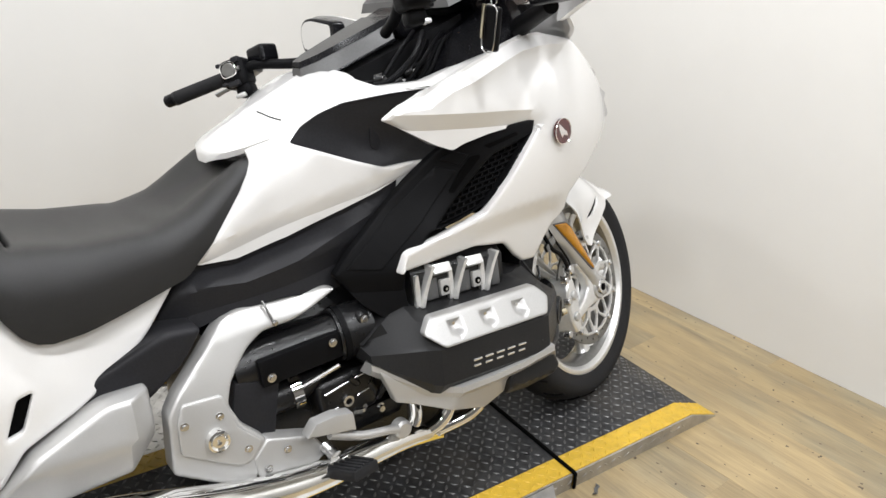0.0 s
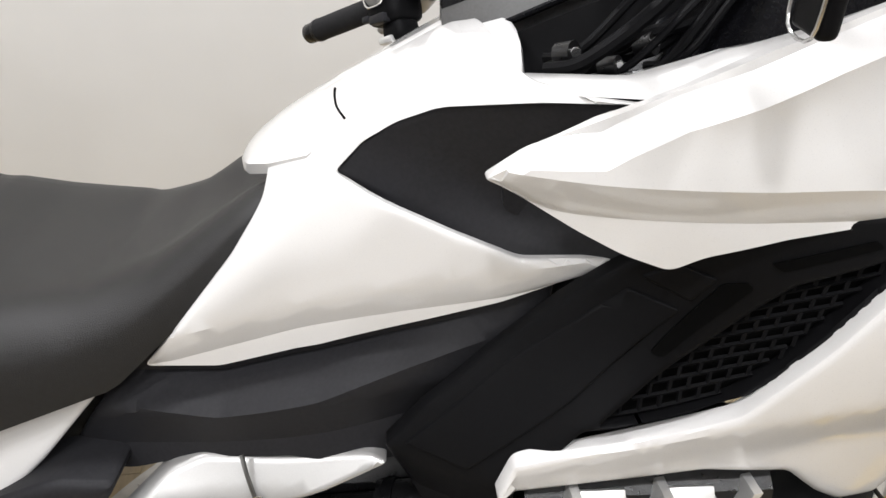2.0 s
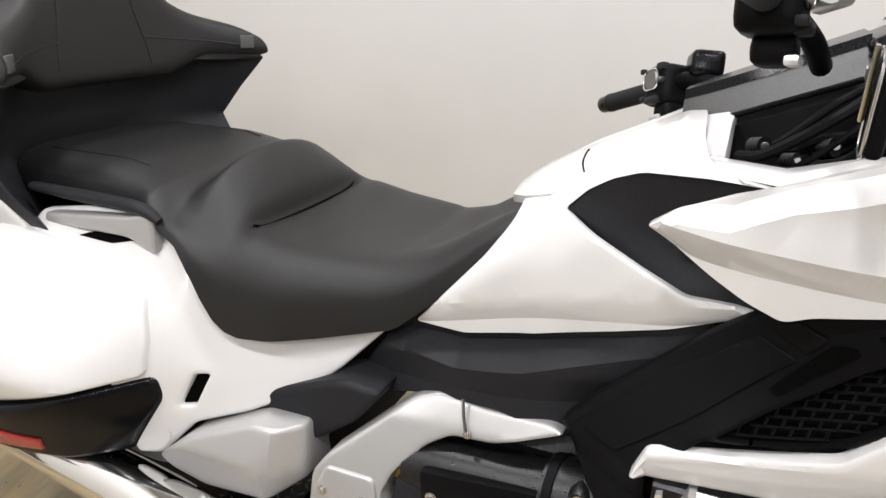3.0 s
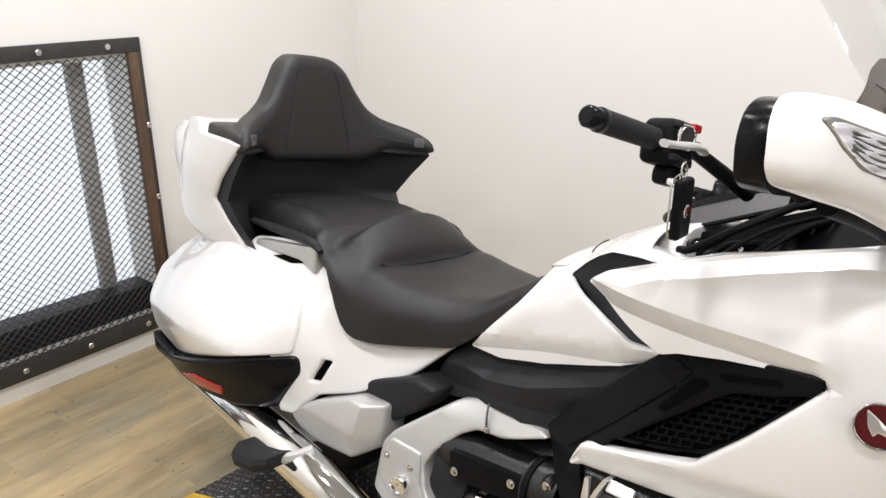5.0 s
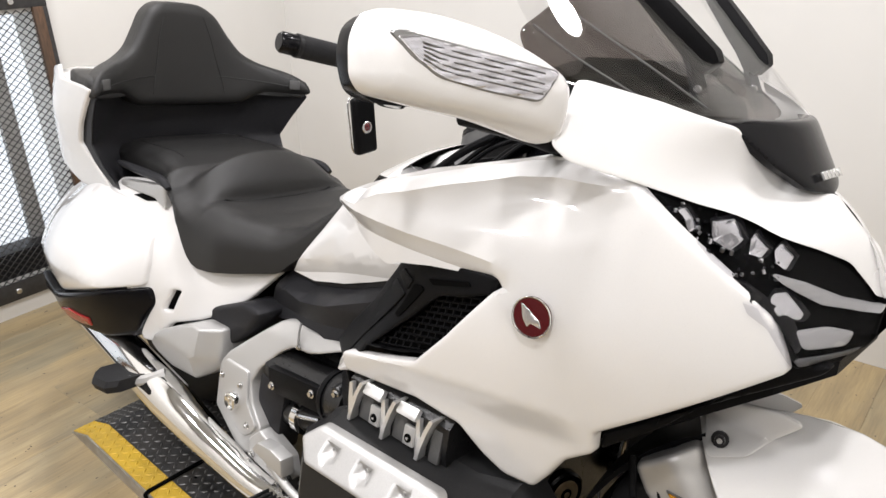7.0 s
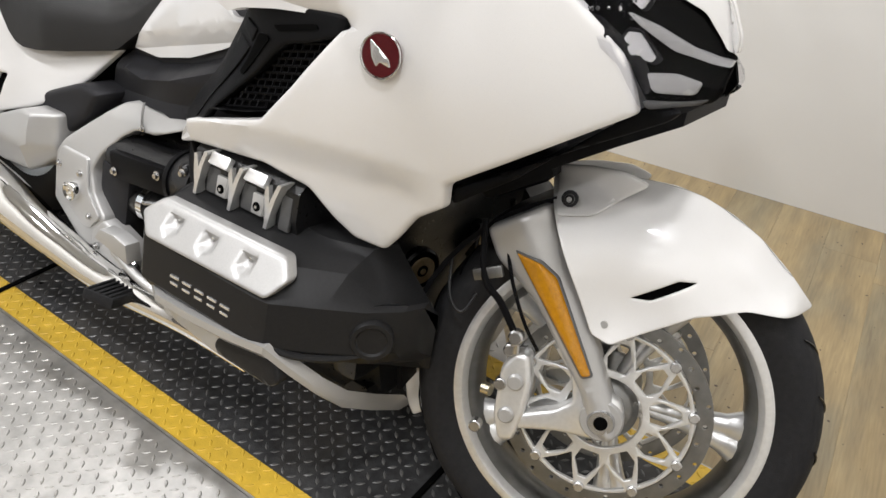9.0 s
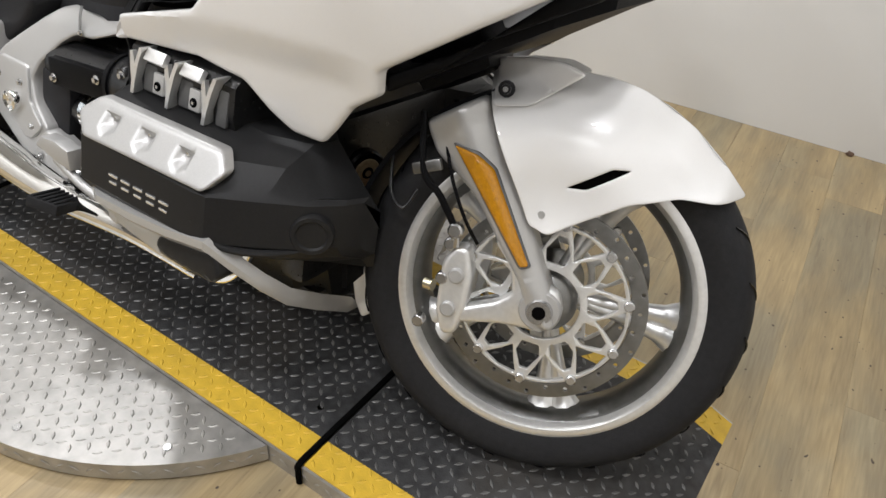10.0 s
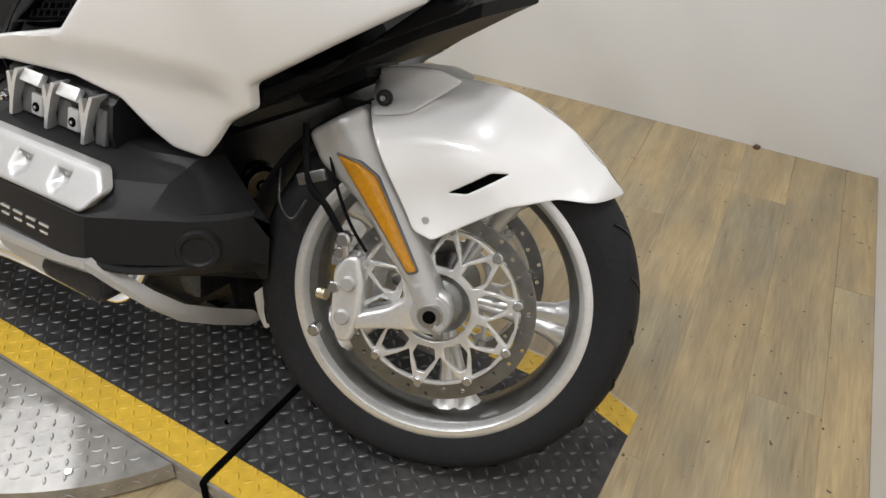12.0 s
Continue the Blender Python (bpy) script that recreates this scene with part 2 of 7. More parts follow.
def panel(outline, depth, thick=0.02, roll=0.006, edge=0.012, step=0.02, corner=0.012, holes=(), axis="y", out=-1, flip=False, dent=None, creases=()):
    """A moulded shell: an outline in the side view laid on the surface depth(a, b), with its rim rolled in and a thickness.
    axis y: outline is (x, z); axis x: (y, z); axis z: (x, y). out: which way along the axis the shell faces."""
    from mathutils.geometry import delaunay_2d_cdt
    rings = [rounded(outline, corner)] + [rounded(h, corner * 0.6) for h in holes]
    fine = []
    for ring in rings:
        r2 = []
        for i, p in enumerate(ring):
            q = ring[(i + 1) % len(ring)]
            d = np.linalg.norm(q - p)
            if d < 1e-5:
                continue
            k = max(1, int(d / (step * 0.8)))
            r2 += [p + (q - p) * j / k for j in range(k)]
        fine.append(r2)
    pts, edges, segs = [], [], []
    for ring in fine:
        s = len(pts)
        pts += ring
        n = len(ring)
        edges += [(s + i, s + (i + 1) % n) for i in range(n)]
        segs += [(ring[i], ring[(i + 1) % n]) for i in range(n)]
    A, B = np.array([s[0] for s in segs]), np.array([s[1] for s in segs])
    folds = []
    lo, hi = np.min(fine[0], 0), np.max(fine[0], 0)

    def gap(p):
        ab = B - A
        t = np.clip(((p - A) * ab).sum(1) / np.maximum((ab ** 2).sum(1), 1e-12), 0, 1)
        return float(np.min(np.linalg.norm(A + ab * t[:, None] - p, axis=1)))

    def inside(p):
        hit = (A[:, 1] > p[1]) != (B[:, 1] > p[1])
        xs = A[hit, 0] + (p[1] - A[hit, 1]) / (B[hit, 1] - A[hit, 1]) * (B[hit, 0] - A[hit, 0])
        return (xs > p[0]).sum() % 2 == 1

    rim = len(pts)
    # a ring just inside the rim keeps the rolled edge even
    for ring in fine:
        n = len(ring)
        for i in range(n):
            t = ring[(i + 1) % n] - ring[i - 1]
            nrm = np.array([-t[1], t[0]]) / (np.linalg.norm(t) + 1e-9)
            for w in (edge * 0.12, edge * 0.35, edge * 0.65, edge):
                for sgn in (1, -1):
                    p = ring[i] + sgn * nrm * w
                    if inside(p) and gap(p) > w * 0.85:
                        pts.append(p)
    for ia, a in enumerate(np.arange(lo[0], hi[0] + step, step)):
        for b in np.arange(lo[1], hi[1] + step, step):
            p = np.array([a, b + (step / 2 if ia % 2 else 0)])
            if inside(p) and gap(p) > max(edge * 1.5, step * 0.45):
                pts.append(p)
    # folded edges: lines of the mesh of their own, so that the paint breaks sharply on them
    for line in creases:
        run = []
        for p, q in zip(line, line[1:]):
            p, q = np.array(p, float), np.array(q, float)
            k = max(1, int(np.linalg.norm(q - p) / (step * 0.7)))
            run += [p + (q - p) * j / k for j in range(k)]
        run = [p for p in run + [np.array(line[-1], float)] if inside(p) and gap(p) > edge * 0.5]
        folds += run
        for p, q in zip(run, run[1:]):
            if np.linalg.norm(q - p) < step * 1.5:
                edges.append((len(pts) + 1, len(pts)))
            pts.append(p)
        if run:
            pts.append(run[-1])
    if folds:
        line = np.array(folds)
        near = len(pts) - len(folds)
        keep = [i < rim or i >= near or np.min(np.linalg.norm(line - p, axis=1)) > step * 0.35 for i, p in enumerate(pts)]
        place = np.cumsum(keep) - 1
        pts = [p for p, k in zip(pts, keep) if k]
        edges = [(int(place[a]), int(place[b])) for a, b in edges]
    vs, _, fs, *_ = delaunay_2d_cdt([Vector(p) for p in pts], edges, [], 0, 1e-6)
    bm = bmesh.new()
    co, back = [], []
    for v in vs:
        p = np.array(v)
        g = gap(p)
        k = max(0.0, 1 - g / edge)
        d = depth(p[0], p[1]) - out * roll * (1 - math.sqrt(max(0.0, 1 - k * k)))
        if dent:
            d += dent(p[0], p[1])
        for store, dd in ((co, d), (back, depth(p[0], p[1]) - out * thick)):
            q = (p[0], dd, p[1]) if axis == "y" else (dd, p[0], p[1]) if axis == "x" else (p[0], p[1], dd)
            store.append(Vector((q[0], -q[1], q[2])) if flip else Vector(q))
    front, rear = [bm.verts.new(c) for c in co], [bm.verts.new(c) for c in back]
    used = {}
    for f in fs:
        c = np.mean([np.array(vs[i]) for i in f], 0)
        if not inside(c):
            continue
        bm.faces.new([front[i] for i in f])
        bm.faces.new([rear[i] for i in reversed(f)])
        for i, j in zip(f, list(f[1:]) + [f[0]]):
            used[(i, j)] = 1
    for i, j in list(used):
        if (j, i) not in used:
            bm.faces.new((front[j], front[i], rear[i], rear[j]))
    for v in [v for v in bm.verts if not v.link_faces]:
        bm.verts.remove(v)
    return bm


def bolt(parent, at, mat=None, r=0.009, side=-1, m=None):
    """A flanged hex bolt, facing outwards along y."""
    x, y, z = at
    bm = lathe([(0.0002, 0), (r * 0.55, 0), (r * 0.6, 0.3 * r), (r * 0.62, r * 0.55), (r, r * 0.6), (r, r * 0.9)], 12)
    bmesh.ops.transform(bm, matrix=Matrix.Translation((x, y + side * r * 0.3, z)) @ Matrix.Diagonal((1, -side, 1, 1)), verts=bm.verts)
    return part("bolt", bm, mat or BOLT, parent, m=m)


# ---- the room ----
def room_box(name, u0, u1, v0, v1, z0, z1, mat, label, category="wall", bevel=0):
    bm = box((u1 - u0, v1 - v0, z1 - z0), Matrix.Translation(((u0 + u1) / 2, (v0 + v1) / 2, (z0 + z1) / 2)), bevel)
    ob = part(name, bm, mat, smooth=0)
    ob.matrix_world = ROOM
    return tagged(ob, label, category, kind="structure")


WV0, WV1, WZ0, WZ1 = -0.85, 0.36, 0.14, 1.10  # the opening in the rear wall
room_box("wall_front", FRONT, FRONT + 0.12, RIGHT, LEFT + 0.12, 0, HIGH, WALL, "plain off-white painted wall ahead of the motorcycle")
room_box("wall_left", REAR - 0.3, FRONT, LEFT, LEFT + 0.12, 0, HIGH, WALL, "plain off-white painted wall beside the motorcycle")
# added out of view; its dark colour keeps the right-hand faces darker
room_box("unseen_wall_right", REAR - 0.3, FRONT + 0.12, RIGHT - 0.12, RIGHT, 0, HIGH, LOWBOUNCE, "added dark grey wall out of view, cutting the bounced light")
rear = thing("wall_rear", "off-white painted wall with a guarded window", "wall", ROOM, kind="structure")
for v0, v1, z0, z1 in ((RIGHT, WV0, 0, HIGH), (WV1, LEFT, 0, HIGH), (WV0, WV1, WZ1, HIGH), (WV0, WV1, 0, WZ0)):
    part("wall_piece", box((0.3, v1 - v0, z1 - z0), Matrix.Translation((REAR - 0.15, (v0 + v1) / 2, (z0 + z1) / 2)), 0), WALL, rear, smooth=0)
# out of view; closes the room, grey so less light bounces back down
room_box("ceiling", REAR - 0.3, FRONT + 0.12, RIGHT - 0.12, LEFT + 0.12, HIGH, HIGH + 0.1, CEIL, "plain grey ceiling out of view, with round downlights", "ceiling")
for u, v in LAMPS:
    ring = part("ceiling_light", lathe([(0.062, 0.0), (0.080, 0.004), (0.085, 0.014), (0.085, 0.022), (0.062, 0.022)], 32), CEIL)
    ring.matrix_world = ROOM @ Matrix.Translation((u, v, HIGH - 0.022)) @ Matrix.Rotation(radians(90), 4, "X")
    tagged(ring, "round white recessed downlight, lit, in the ceiling", "light", "ceiling downlights")
    lit = part("diffuser", lathe([(0.0005, 0.0), (0.061, 0.0), (0.061, 0.003), (0.0005, 0.003)], 32), LAMPGLOW, ring)
    lit.matrix_local = Matrix.Translation((0, 0.016, 0))

floor = part("floor", box((FRONT - REAR + 0.4, LEFT - RIGHT, 0.1), Matrix.Translation(((FRONT + REAR) / 2, (LEFT + RIGHT) / 2, -0.057)), 0), FRAMEMETAL, smooth=0)
floor.matrix_world = ROOM
tagged(floor, "wood-look plank floor in weathered tan and grey", "floor", kind="structure")

# window with a bright pane behind a guard of expanded metal
win = thing("window_1", "low window behind a black bolted mesh guard", "window", ROOM, kind="structure")
part("pane", box((0.01, WV1 - WV0, WZ1 - WZ0), Matrix.Translation((REAR - 0.16, (WV0 + WV1) / 2, (WZ0 + WZ1) / 2)), 0), DAYLIGHT, win, "bright white backlit pane", smooth=0)
part("mullion", box((0.03, 0.060, WZ1 - WZ0), Matrix.Translation((REAR - 0.13, 0.235, (WZ0 + WZ1) / 2)), 0.003), CEIL, win)
part("window_sill", box((0.12, WV1 - WV0, 0.1), Matrix.Translation((REAR - 0.09, (WV0 + WV1) / 2, WZ0 + 0.05)), 0.003), DARKGREY, win)
F0, F1, G0, G1 = WV0 - 0.05, 0.415, 0.07, 1.168
for v in (F0 + 0.036, F1 - 0.036):
    part("wood_jamb", box((0.020, 0.036, G1 - G0 - 0.12), Matrix.Translation((REAR + 0.014, v, (G0 + G1) / 2 + 0.01)), 0.003), STAINED, win, "dark stained wooden jamb")
for v0, v1, z0, z1 in ((F0, F1, G1 - 0.05, G1), (F0, F1, G0, G0 + 0.07), (F0, F0 + 0.018, G0 + 0.07, G1 - 0.05), (F1 - 0.018, F1, G0 + 0.07, G1 - 0.05)):
    part("guard_bar", box((0.012, v1 - v0, z1 - z0), Matrix.Translation((REAR + 0.012, (v0 + v1) / 2, (z0 + z1) / 2)), 0.002), FRAMEMETAL, win)
for k in range(6):
    for z in (G0 + 0.035, G1 - 0.025):
        part("bolt", disc_piece(0.011, 0.008, 12, Matrix.Translation((REAR + 0.021, F0 + 0.03 + k * 0.232, z)) @ Matrix.Rotation(radians(90), 4, "Z"), 0.002), BOLT, win)
for k in range(3):
    part("bolt", disc_piece(0.011, 0.008, 12, Matrix.Translation((REAR + 0.021, F1 - 0.010, 0.32 + k * 0.27)) @ Matrix.Rotation(radians(90), 4, "Z"), 0.002), BOLT, win)
# the mesh: zigzag strands with diamond gaps
bm = bmesh.new()
dv, dz, th = 0.031, 0.0130, 0.0017
rows_n = int((G1 - G0 - 0.1) / dz)
for r in range(rows_n):
    z = G0 + 0.06 + r * dz
    n = int((F1 - F0 - 0.06) / (dv / 2))
    prev = None
    for k in range(n + 1):
        v = F0 + 0.03 + k * dv / 2
        zz = z + (dz * 0.5 if (k + r) % 2 else -dz * 0.5) * 0.98
        ring = [bm.verts.new((REAR + 0.003 + a, v, zz + b)) for a, b in ((-th, -th), (th, -th), (th, th), (-th, th))]
        if prev:
            for i in range(4):
                bm.faces.new((prev[i], prev[(i + 1) % 4], ring[(i + 1) % 4], ring[i]))
        prev = ring
tagged(part("mesh_guard", bm, FRAMEMETAL, win, "black expanded metal mesh", smooth=0), kind="stuff")


# ---- the turntable and its deck ----
DZ, DY0, DY1, DX0, DX1 = 0.045, -0.350, 0.245, -1.885, 0.335
JF, JR = -0.250, -1.405
DC, DR = (-0.835, -0.045), 0.598


def tread(bm, x, y, z, ang, length=0.020, width=0.0062, high=0.0016):
    c, s = math.cos(ang), math.sin(ang)
    loc = lambda a, b, h: bm.verts.new((x + a * c - b * s, y + a * s + b * c, z + h))
    L, w = length / 2, width / 2
    base = [loc(-L, 0, 0), loc(-L * 0.3, -w, 0), loc(L * 0.3, -w, 0), loc(L, 0, 0), loc(L * 0.3, w, 0), loc(-L * 0.3, w, 0)]
    top = [loc(-L * 0.55, 0, high), loc(-L * 0.2, -w * 0.45, high), loc(L * 0.2, -w * 0.45, high), loc(L * 0.55, 0, high), loc(L * 0.2, w * 0.45, high), loc(-L * 0.2, w * 0.45, high)]
    for i in range(6):
        bm.faces.new((base[i], base[(i + 1) % 6], top[(i + 1) % 6], top[i]))
    bm.faces.new(top)


def treads(x0, x1, y0, y1, height, keep=lambda x, y: True, pitch=0.0225):
    bm = bmesh.new()
    for i in range(int((x1 - x0) / pitch) + 1):
        for j in range(int((y1 - y0) / pitch) + 1):
            x, y = x0 + (i + 0.5) * pitch, y0 + (j + 0.5) * pitch
            if x < x1 - 0.01 and y < y1 - 0.005 and keep(x, y):
                tread(bm, x, y, height(x, y), radians(45 if (i + j) % 2 else -45))
    return bm


def deck_z(x, y=0):
    """Flat, with a short ramp down at either end."""
    return DZ * min(1.0, max(0.0, (DX1 - x) / 0.12, 0.0) if x > DX1 - 0.12 else 1.0, (x - DX0) / 0.12 if x < DX0 + 0.12 else 1.0) + 0.003


turntable = thing("turntable", "black and yellow diamond-plate motorcycle turntable, scuffed", "turntable")
YW = 0.062
for nm, x0, x1 in (("front_deck", JF + 0.006, DX1), ("middle_deck", JR + 0.006, JF - 0.006), ("rear_deck", DX0, JR - 0.006)):
    cuts = [x0] + [c for c in (DX0 + 0.12, DX1 - 0.12) if x0 < c < x1] + [x1]
    bm = bmesh.new()
    strips = [(DY0 + YW, DY1 - YW, DECK, nm), (DY0, DY0 + YW, YELLOW, "yellow_edge"), (DY1 - YW, DY1, YELLOW, "yellow_edge")]
    for y0, y1, mat, name in strips:
        bm = loft([[(x, y0, 0.0), (x, y1, 0.0), (x, y1, deck_z(x)), (x, y0, deck_z(x))] for x in cuts])
        ob = part(name, bm, mat, turntable, smooth=0)
        tagged(part("tread_pattern", treads(x0, x1, y0, y1, deck_z), DECKTREAD if mat is DECK else mat, ob, smooth=0), kind="stuff")
    for y in (DY0 - 0.003, DY1 + 0.003):
        side = part("deck_side", loft([[(x, y - 0.0025, 0.0), (x, y + 0.0025, 0.0), (x, y + 0.0025, deck_z(x) - 0.002), (x, y - 0.0025, deck_z(x) - 0.002)] for x in cuts]), PLATE, turntable, "bare metal edge", smooth=0)


def side_tread(bm, at, along, n, k, length=0.022, width=0.0062, high=0.0014):
    """One raised bar on an upright edge; along and n span it, tilted one way or the other."""
    u = (along + Vector((0, 0, 0.75 if k % 2 else -0.75))).normalized()
    w = n.cross(u)
    base = [at + u * a + w * b for a, b in ((-length / 2, 0), (0, -width / 2), (length / 2, 0), (0, width / 2))]
    top = [at + n * high + u * a + w * b for a, b in ((-length / 4, 0), (0, -width / 5), (length / 4, 0), (0, width / 5))]
    lo, hi = [bm.verts.new(p) for p in base], [bm.verts.new(p) for p in top]
    for i in range(4):
        bm.faces.new((lo[i], lo[(i + 1) % 4], hi[(i + 1) % 4], hi[i]))
    bm.faces.new(hi)


bm = bmesh.new()
for k in range(int((DX1 - DX0 - 0.26) / 0.026)):
    side_tread(bm, Vector((DX0 + 0.14 + k * 0.026, DY0 - 0.0055, 0.024)), Vector((1, 0, 0)), Vector((0, -1, 0)), k)
tagged(part("tread_pattern", bm, PLATE, side, smooth=0), kind="stuff")
# black strips in the joints, bent down over the edge
for x in (JF, JR):
    part("joint_strip", tube([(x + 0.004, 0.20, DZ + 0.004), (x, 0.0, DZ + 0.005), (x - 0.002, DY0 + 0.05, DZ + 0.005), (x - 0.001, DY0 - 0.004, DZ + 0.004), (x, DY0 - 0.009, DZ - 0.010), (x + 0.001, DY0 - 0.010, 0.004)], 0.0062, 8, 4, flat=0.7), HOLLOW, turntable, "black rubber joint strip")


def disc_half(sign):
    """The part of the round plate that stands out beside the deck."""
    y0 = (DY0 - 0.007) if sign < 0 else (DY1 + 0.007)
    a0 = math.asin((y0 - DC[1]) / DR)
    angs = np.linspace(math.pi - a0, 2 * math.pi + a0, 60) if sign < 0 else np.linspace(a0, math.pi - a0, 60)
    arc = [(DC[0] + DR * math.cos(a), DC[1] + DR * math.sin(a)) for a in angs]
    bm = bmesh.new()
    lo, hi = [bm.verts.new((x, y, 0.006)) for x, y in arc], [bm.verts.new((x, y, DZ)) for x, y in arc]
    bm.faces.new(hi)
    bm.faces.new(lo)
    n = len(arc)
    for i in range(n):
        bm.faces.new((lo[i], lo[(i + 1) % n], hi[(i + 1) % n], hi[i]))
    return bm


for sign in (-1, 1):
    plate = part("round_plate", disc_half(sign), PLATE, turntable, "bare aluminium diamond plate", smooth=0)
    ok = lambda x, y: math.hypot(x - DC[0], y - DC[1]) < DR - 0.02
    y0, y1 = (DC[1] - DR, DY0 - 0.01) if sign < 0 else (DY1 + 0.01, DC[1] + DR)
    tagged(part("tread_pattern", treads(DC[0] - DR, DC[0] + DR, y0, y1, lambda x, y: DZ, ok), PLATE, plate, smooth=0), kind="stuff")
    bm = bmesh.new()
    for k in range(70):
        a = math.pi * (k + 0.5) / 70 * (-1 if sign < 0 else 1)
        n = Vector((math.cos(a), math.sin(a), 0))
        p = Vector((DC[0], DC[1], 0.026)) + n * (DR + 0.0004)
        if (p.y < DY0 - 0.012) if sign < 0 else (p.y > DY1 + 0.012):
            side_tread(bm, p, Vector((-n.y, n.x, 0)), n, k)
    tagged(part("tread_pattern", bm, PLATE, plate, smooth=0), kind="stuff")
    for k in range(6):
        a = radians(200 + k * 28) if sign < 0 else radians(20 + k * 28)
        part("screw", disc_piece(0.008, 0.004, 10, Matrix.Translation((DC[0] + (DR - 0.035) * math.cos(a), DC[1] + (DR - 0.035) * math.sin(a), DZ + 0.001)) @ Matrix.Rotation(radians(90), 4, "X"), 0.001), BOLT, turntable)


# ---- the motorcycle: x ahead, y to its left, z up from the ground under its front wheel ----
bike = thing("motorcycle", "pearl white touring motorcycle leaning on its side stand", "motorcycle", pose(0, 0, 0.048, -9.88))
RAKE, STEER = radians(34.5), radians(19.18)
FORK = Matrix.Translation((0, -0.0512, 0.294)) @ Matrix.Rotation(STEER, 4, Vector((-math.sin(RAKE), 0, math.cos(RAKE))))

# front wheel
wheel = thing("front_wheel", "", "", None)
wheel.parent = bike
wheel.matrix_local = FORK
tyre_half = [(0.236, 0.048), (0.250, 0.056), (0.268, 0.063), (0.284, 0.0655), (0.297, 0.060), (0.307, 0.047), (0.314, 0.030), (0.318, 0.010)]
part("tyre", lathe([(r, -y) for r, y in tyre_half] + [(r, y) for r, y in reversed(tyre_half)], 96), RUBBER, wheel, "black rubber road tyre")
bm = bmesh.new()
for k in range(44):
    a = 2 * math.pi * k / 44
    for s in (-1, 1):
        pts = []
        for j in range(5):
            t = j / 4
            y = s * (0.014 + 0.040 * t)
            r = 0.3192 - 0.0119 * t ** 2.2 - 0.0024
            pts.append((r * math.cos(a + 0.13 * t + (0.07 if s > 0 else 0)), y, r * math.sin(a + 0.13 * t + (0.07 if s > 0 else 0))))
        if k % 2 == 0:
            tube(pts, 0.0016, 4, 1, bm=bm)
tagged(part("tread_pattern", bm, GLOSSBLACK, wheel), kind="stuff")
rim_half = [(0.2455, 0.050), (0.2455, 0.0545), (0.240, 0.057), (0.232, 0.056), (0.2275, 0.051), (0.225, 0.044), (0.216, 0.034), (0.210, 0.018)]
part("rim", lathe([(r, -y) for r, y in rim_half] + [(r, y) for r, y in reversed(rim_half)] + [(0.236, 0.045), (0.236, -0.045)], 96, closed=True), ALLOY, wheel, "silver cast rim")
# a thin darker shell over the alloy puts shade inside the rim
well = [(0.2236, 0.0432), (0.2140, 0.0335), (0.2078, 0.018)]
part("rim_shade", lathe([(r, -y) for r, y in well] + [(r, y) for r, y in reversed(well)], 96), STEEL, wheel, "darker shell for the shaded inside of the rim")
for k in range(5):
    bm = bmesh.new()
    for s in (-1, 1):
        a0, a1 = 2 * math.pi * k / 5 + s * 0.05, 2 * math.pi * k / 5 + s * 0.085
        rings = []
        for r, t, w, d in ((0.045, 0, 0.010, 0.018), (0.09, 0.25, 0.010, 0.015), (0.14, 0.55, 0.013, 0.014), (0.185, 0.85, 0.018, 0.015), (0.205, 0.95, 0.027, 0.020), (0.218, 1.0, 0.042, 0.028)):
            a = a0 + (a1 - a0) * t
            c, u = Vector((math.cos(a), 0, math.sin(a))), Vector((-math.sin(a), 0, math.cos(a)))
            rings.append([r * c + w * math.cos(q) * u + Vector((0, d * math.sin(q), 0)) for q in (2 * math.pi * j / 10 for j in range(10))])
        loft(rings, bm)
    part("spoke", bm, ALLOY, wheel, smooth=60)
part("hub", lathe([(0.018, -0.075), (0.04, -0.072), (0.052, -0.06), (0.05, -0.03), (0.042, 0), (0.05, 0.03), (0.052, 0.06), (0.04, 0.072), (0.018, 0.075)], 40), STEEL, wheel)
circ = lambda r, n, cx=0.0, cz=0.0, ph=0.0: [(cx + r * math.cos(2 * math.pi * k / n + ph), cz + r * math.sin(2 * math.pi * k / n + ph)) for k in range(n)]
holes = []
for k in range(30):
    a = 2 * math.pi * k / 30
    holes.append(circ(0.0036, 8, (0.1425 + 0.011 * (k % 3) / 2) * math.cos(a), (0.1425 + 0.011 * (k % 3) / 2) * math.sin(a)))
disc_bm = panel(circ(0.160, 72), lambda a, b: -0.079, 0.006, 0.0003, 0.001, 0.03, 0.0005, [circ(0.136, 60)] + holes)
spider_holes = [circ(0.058, 30)]
for k in range(10):
    a = 2 * math.pi * k / 10
    rot2 = lambda r, t: (r * math.cos(a + t), r * math.sin(a + t))
    h = math.pi / 10
    spider_holes.append([rot2(0.070, h - 0.205), rot2(0.090, h - 0.220), rot2(0.115, h - 0.055), rot2(0.115, h + 0.055), rot2(0.090, h + 0.220), rot2(0.070, h + 0.205)])
    spider_holes.append([rot2(0.084, 0.0), rot2(0.104, -0.125), rot2(0.1275, -0.238), rot2(0.1295, 0.0), rot2(0.1275, 0.238), rot2(0.104, 0.125)])
spider_bm = panel(circ(0.1335, 60), lambda a, b: -0.083, 0.007, 0.001, 0.002, 0.03, 0.004, spider_holes)
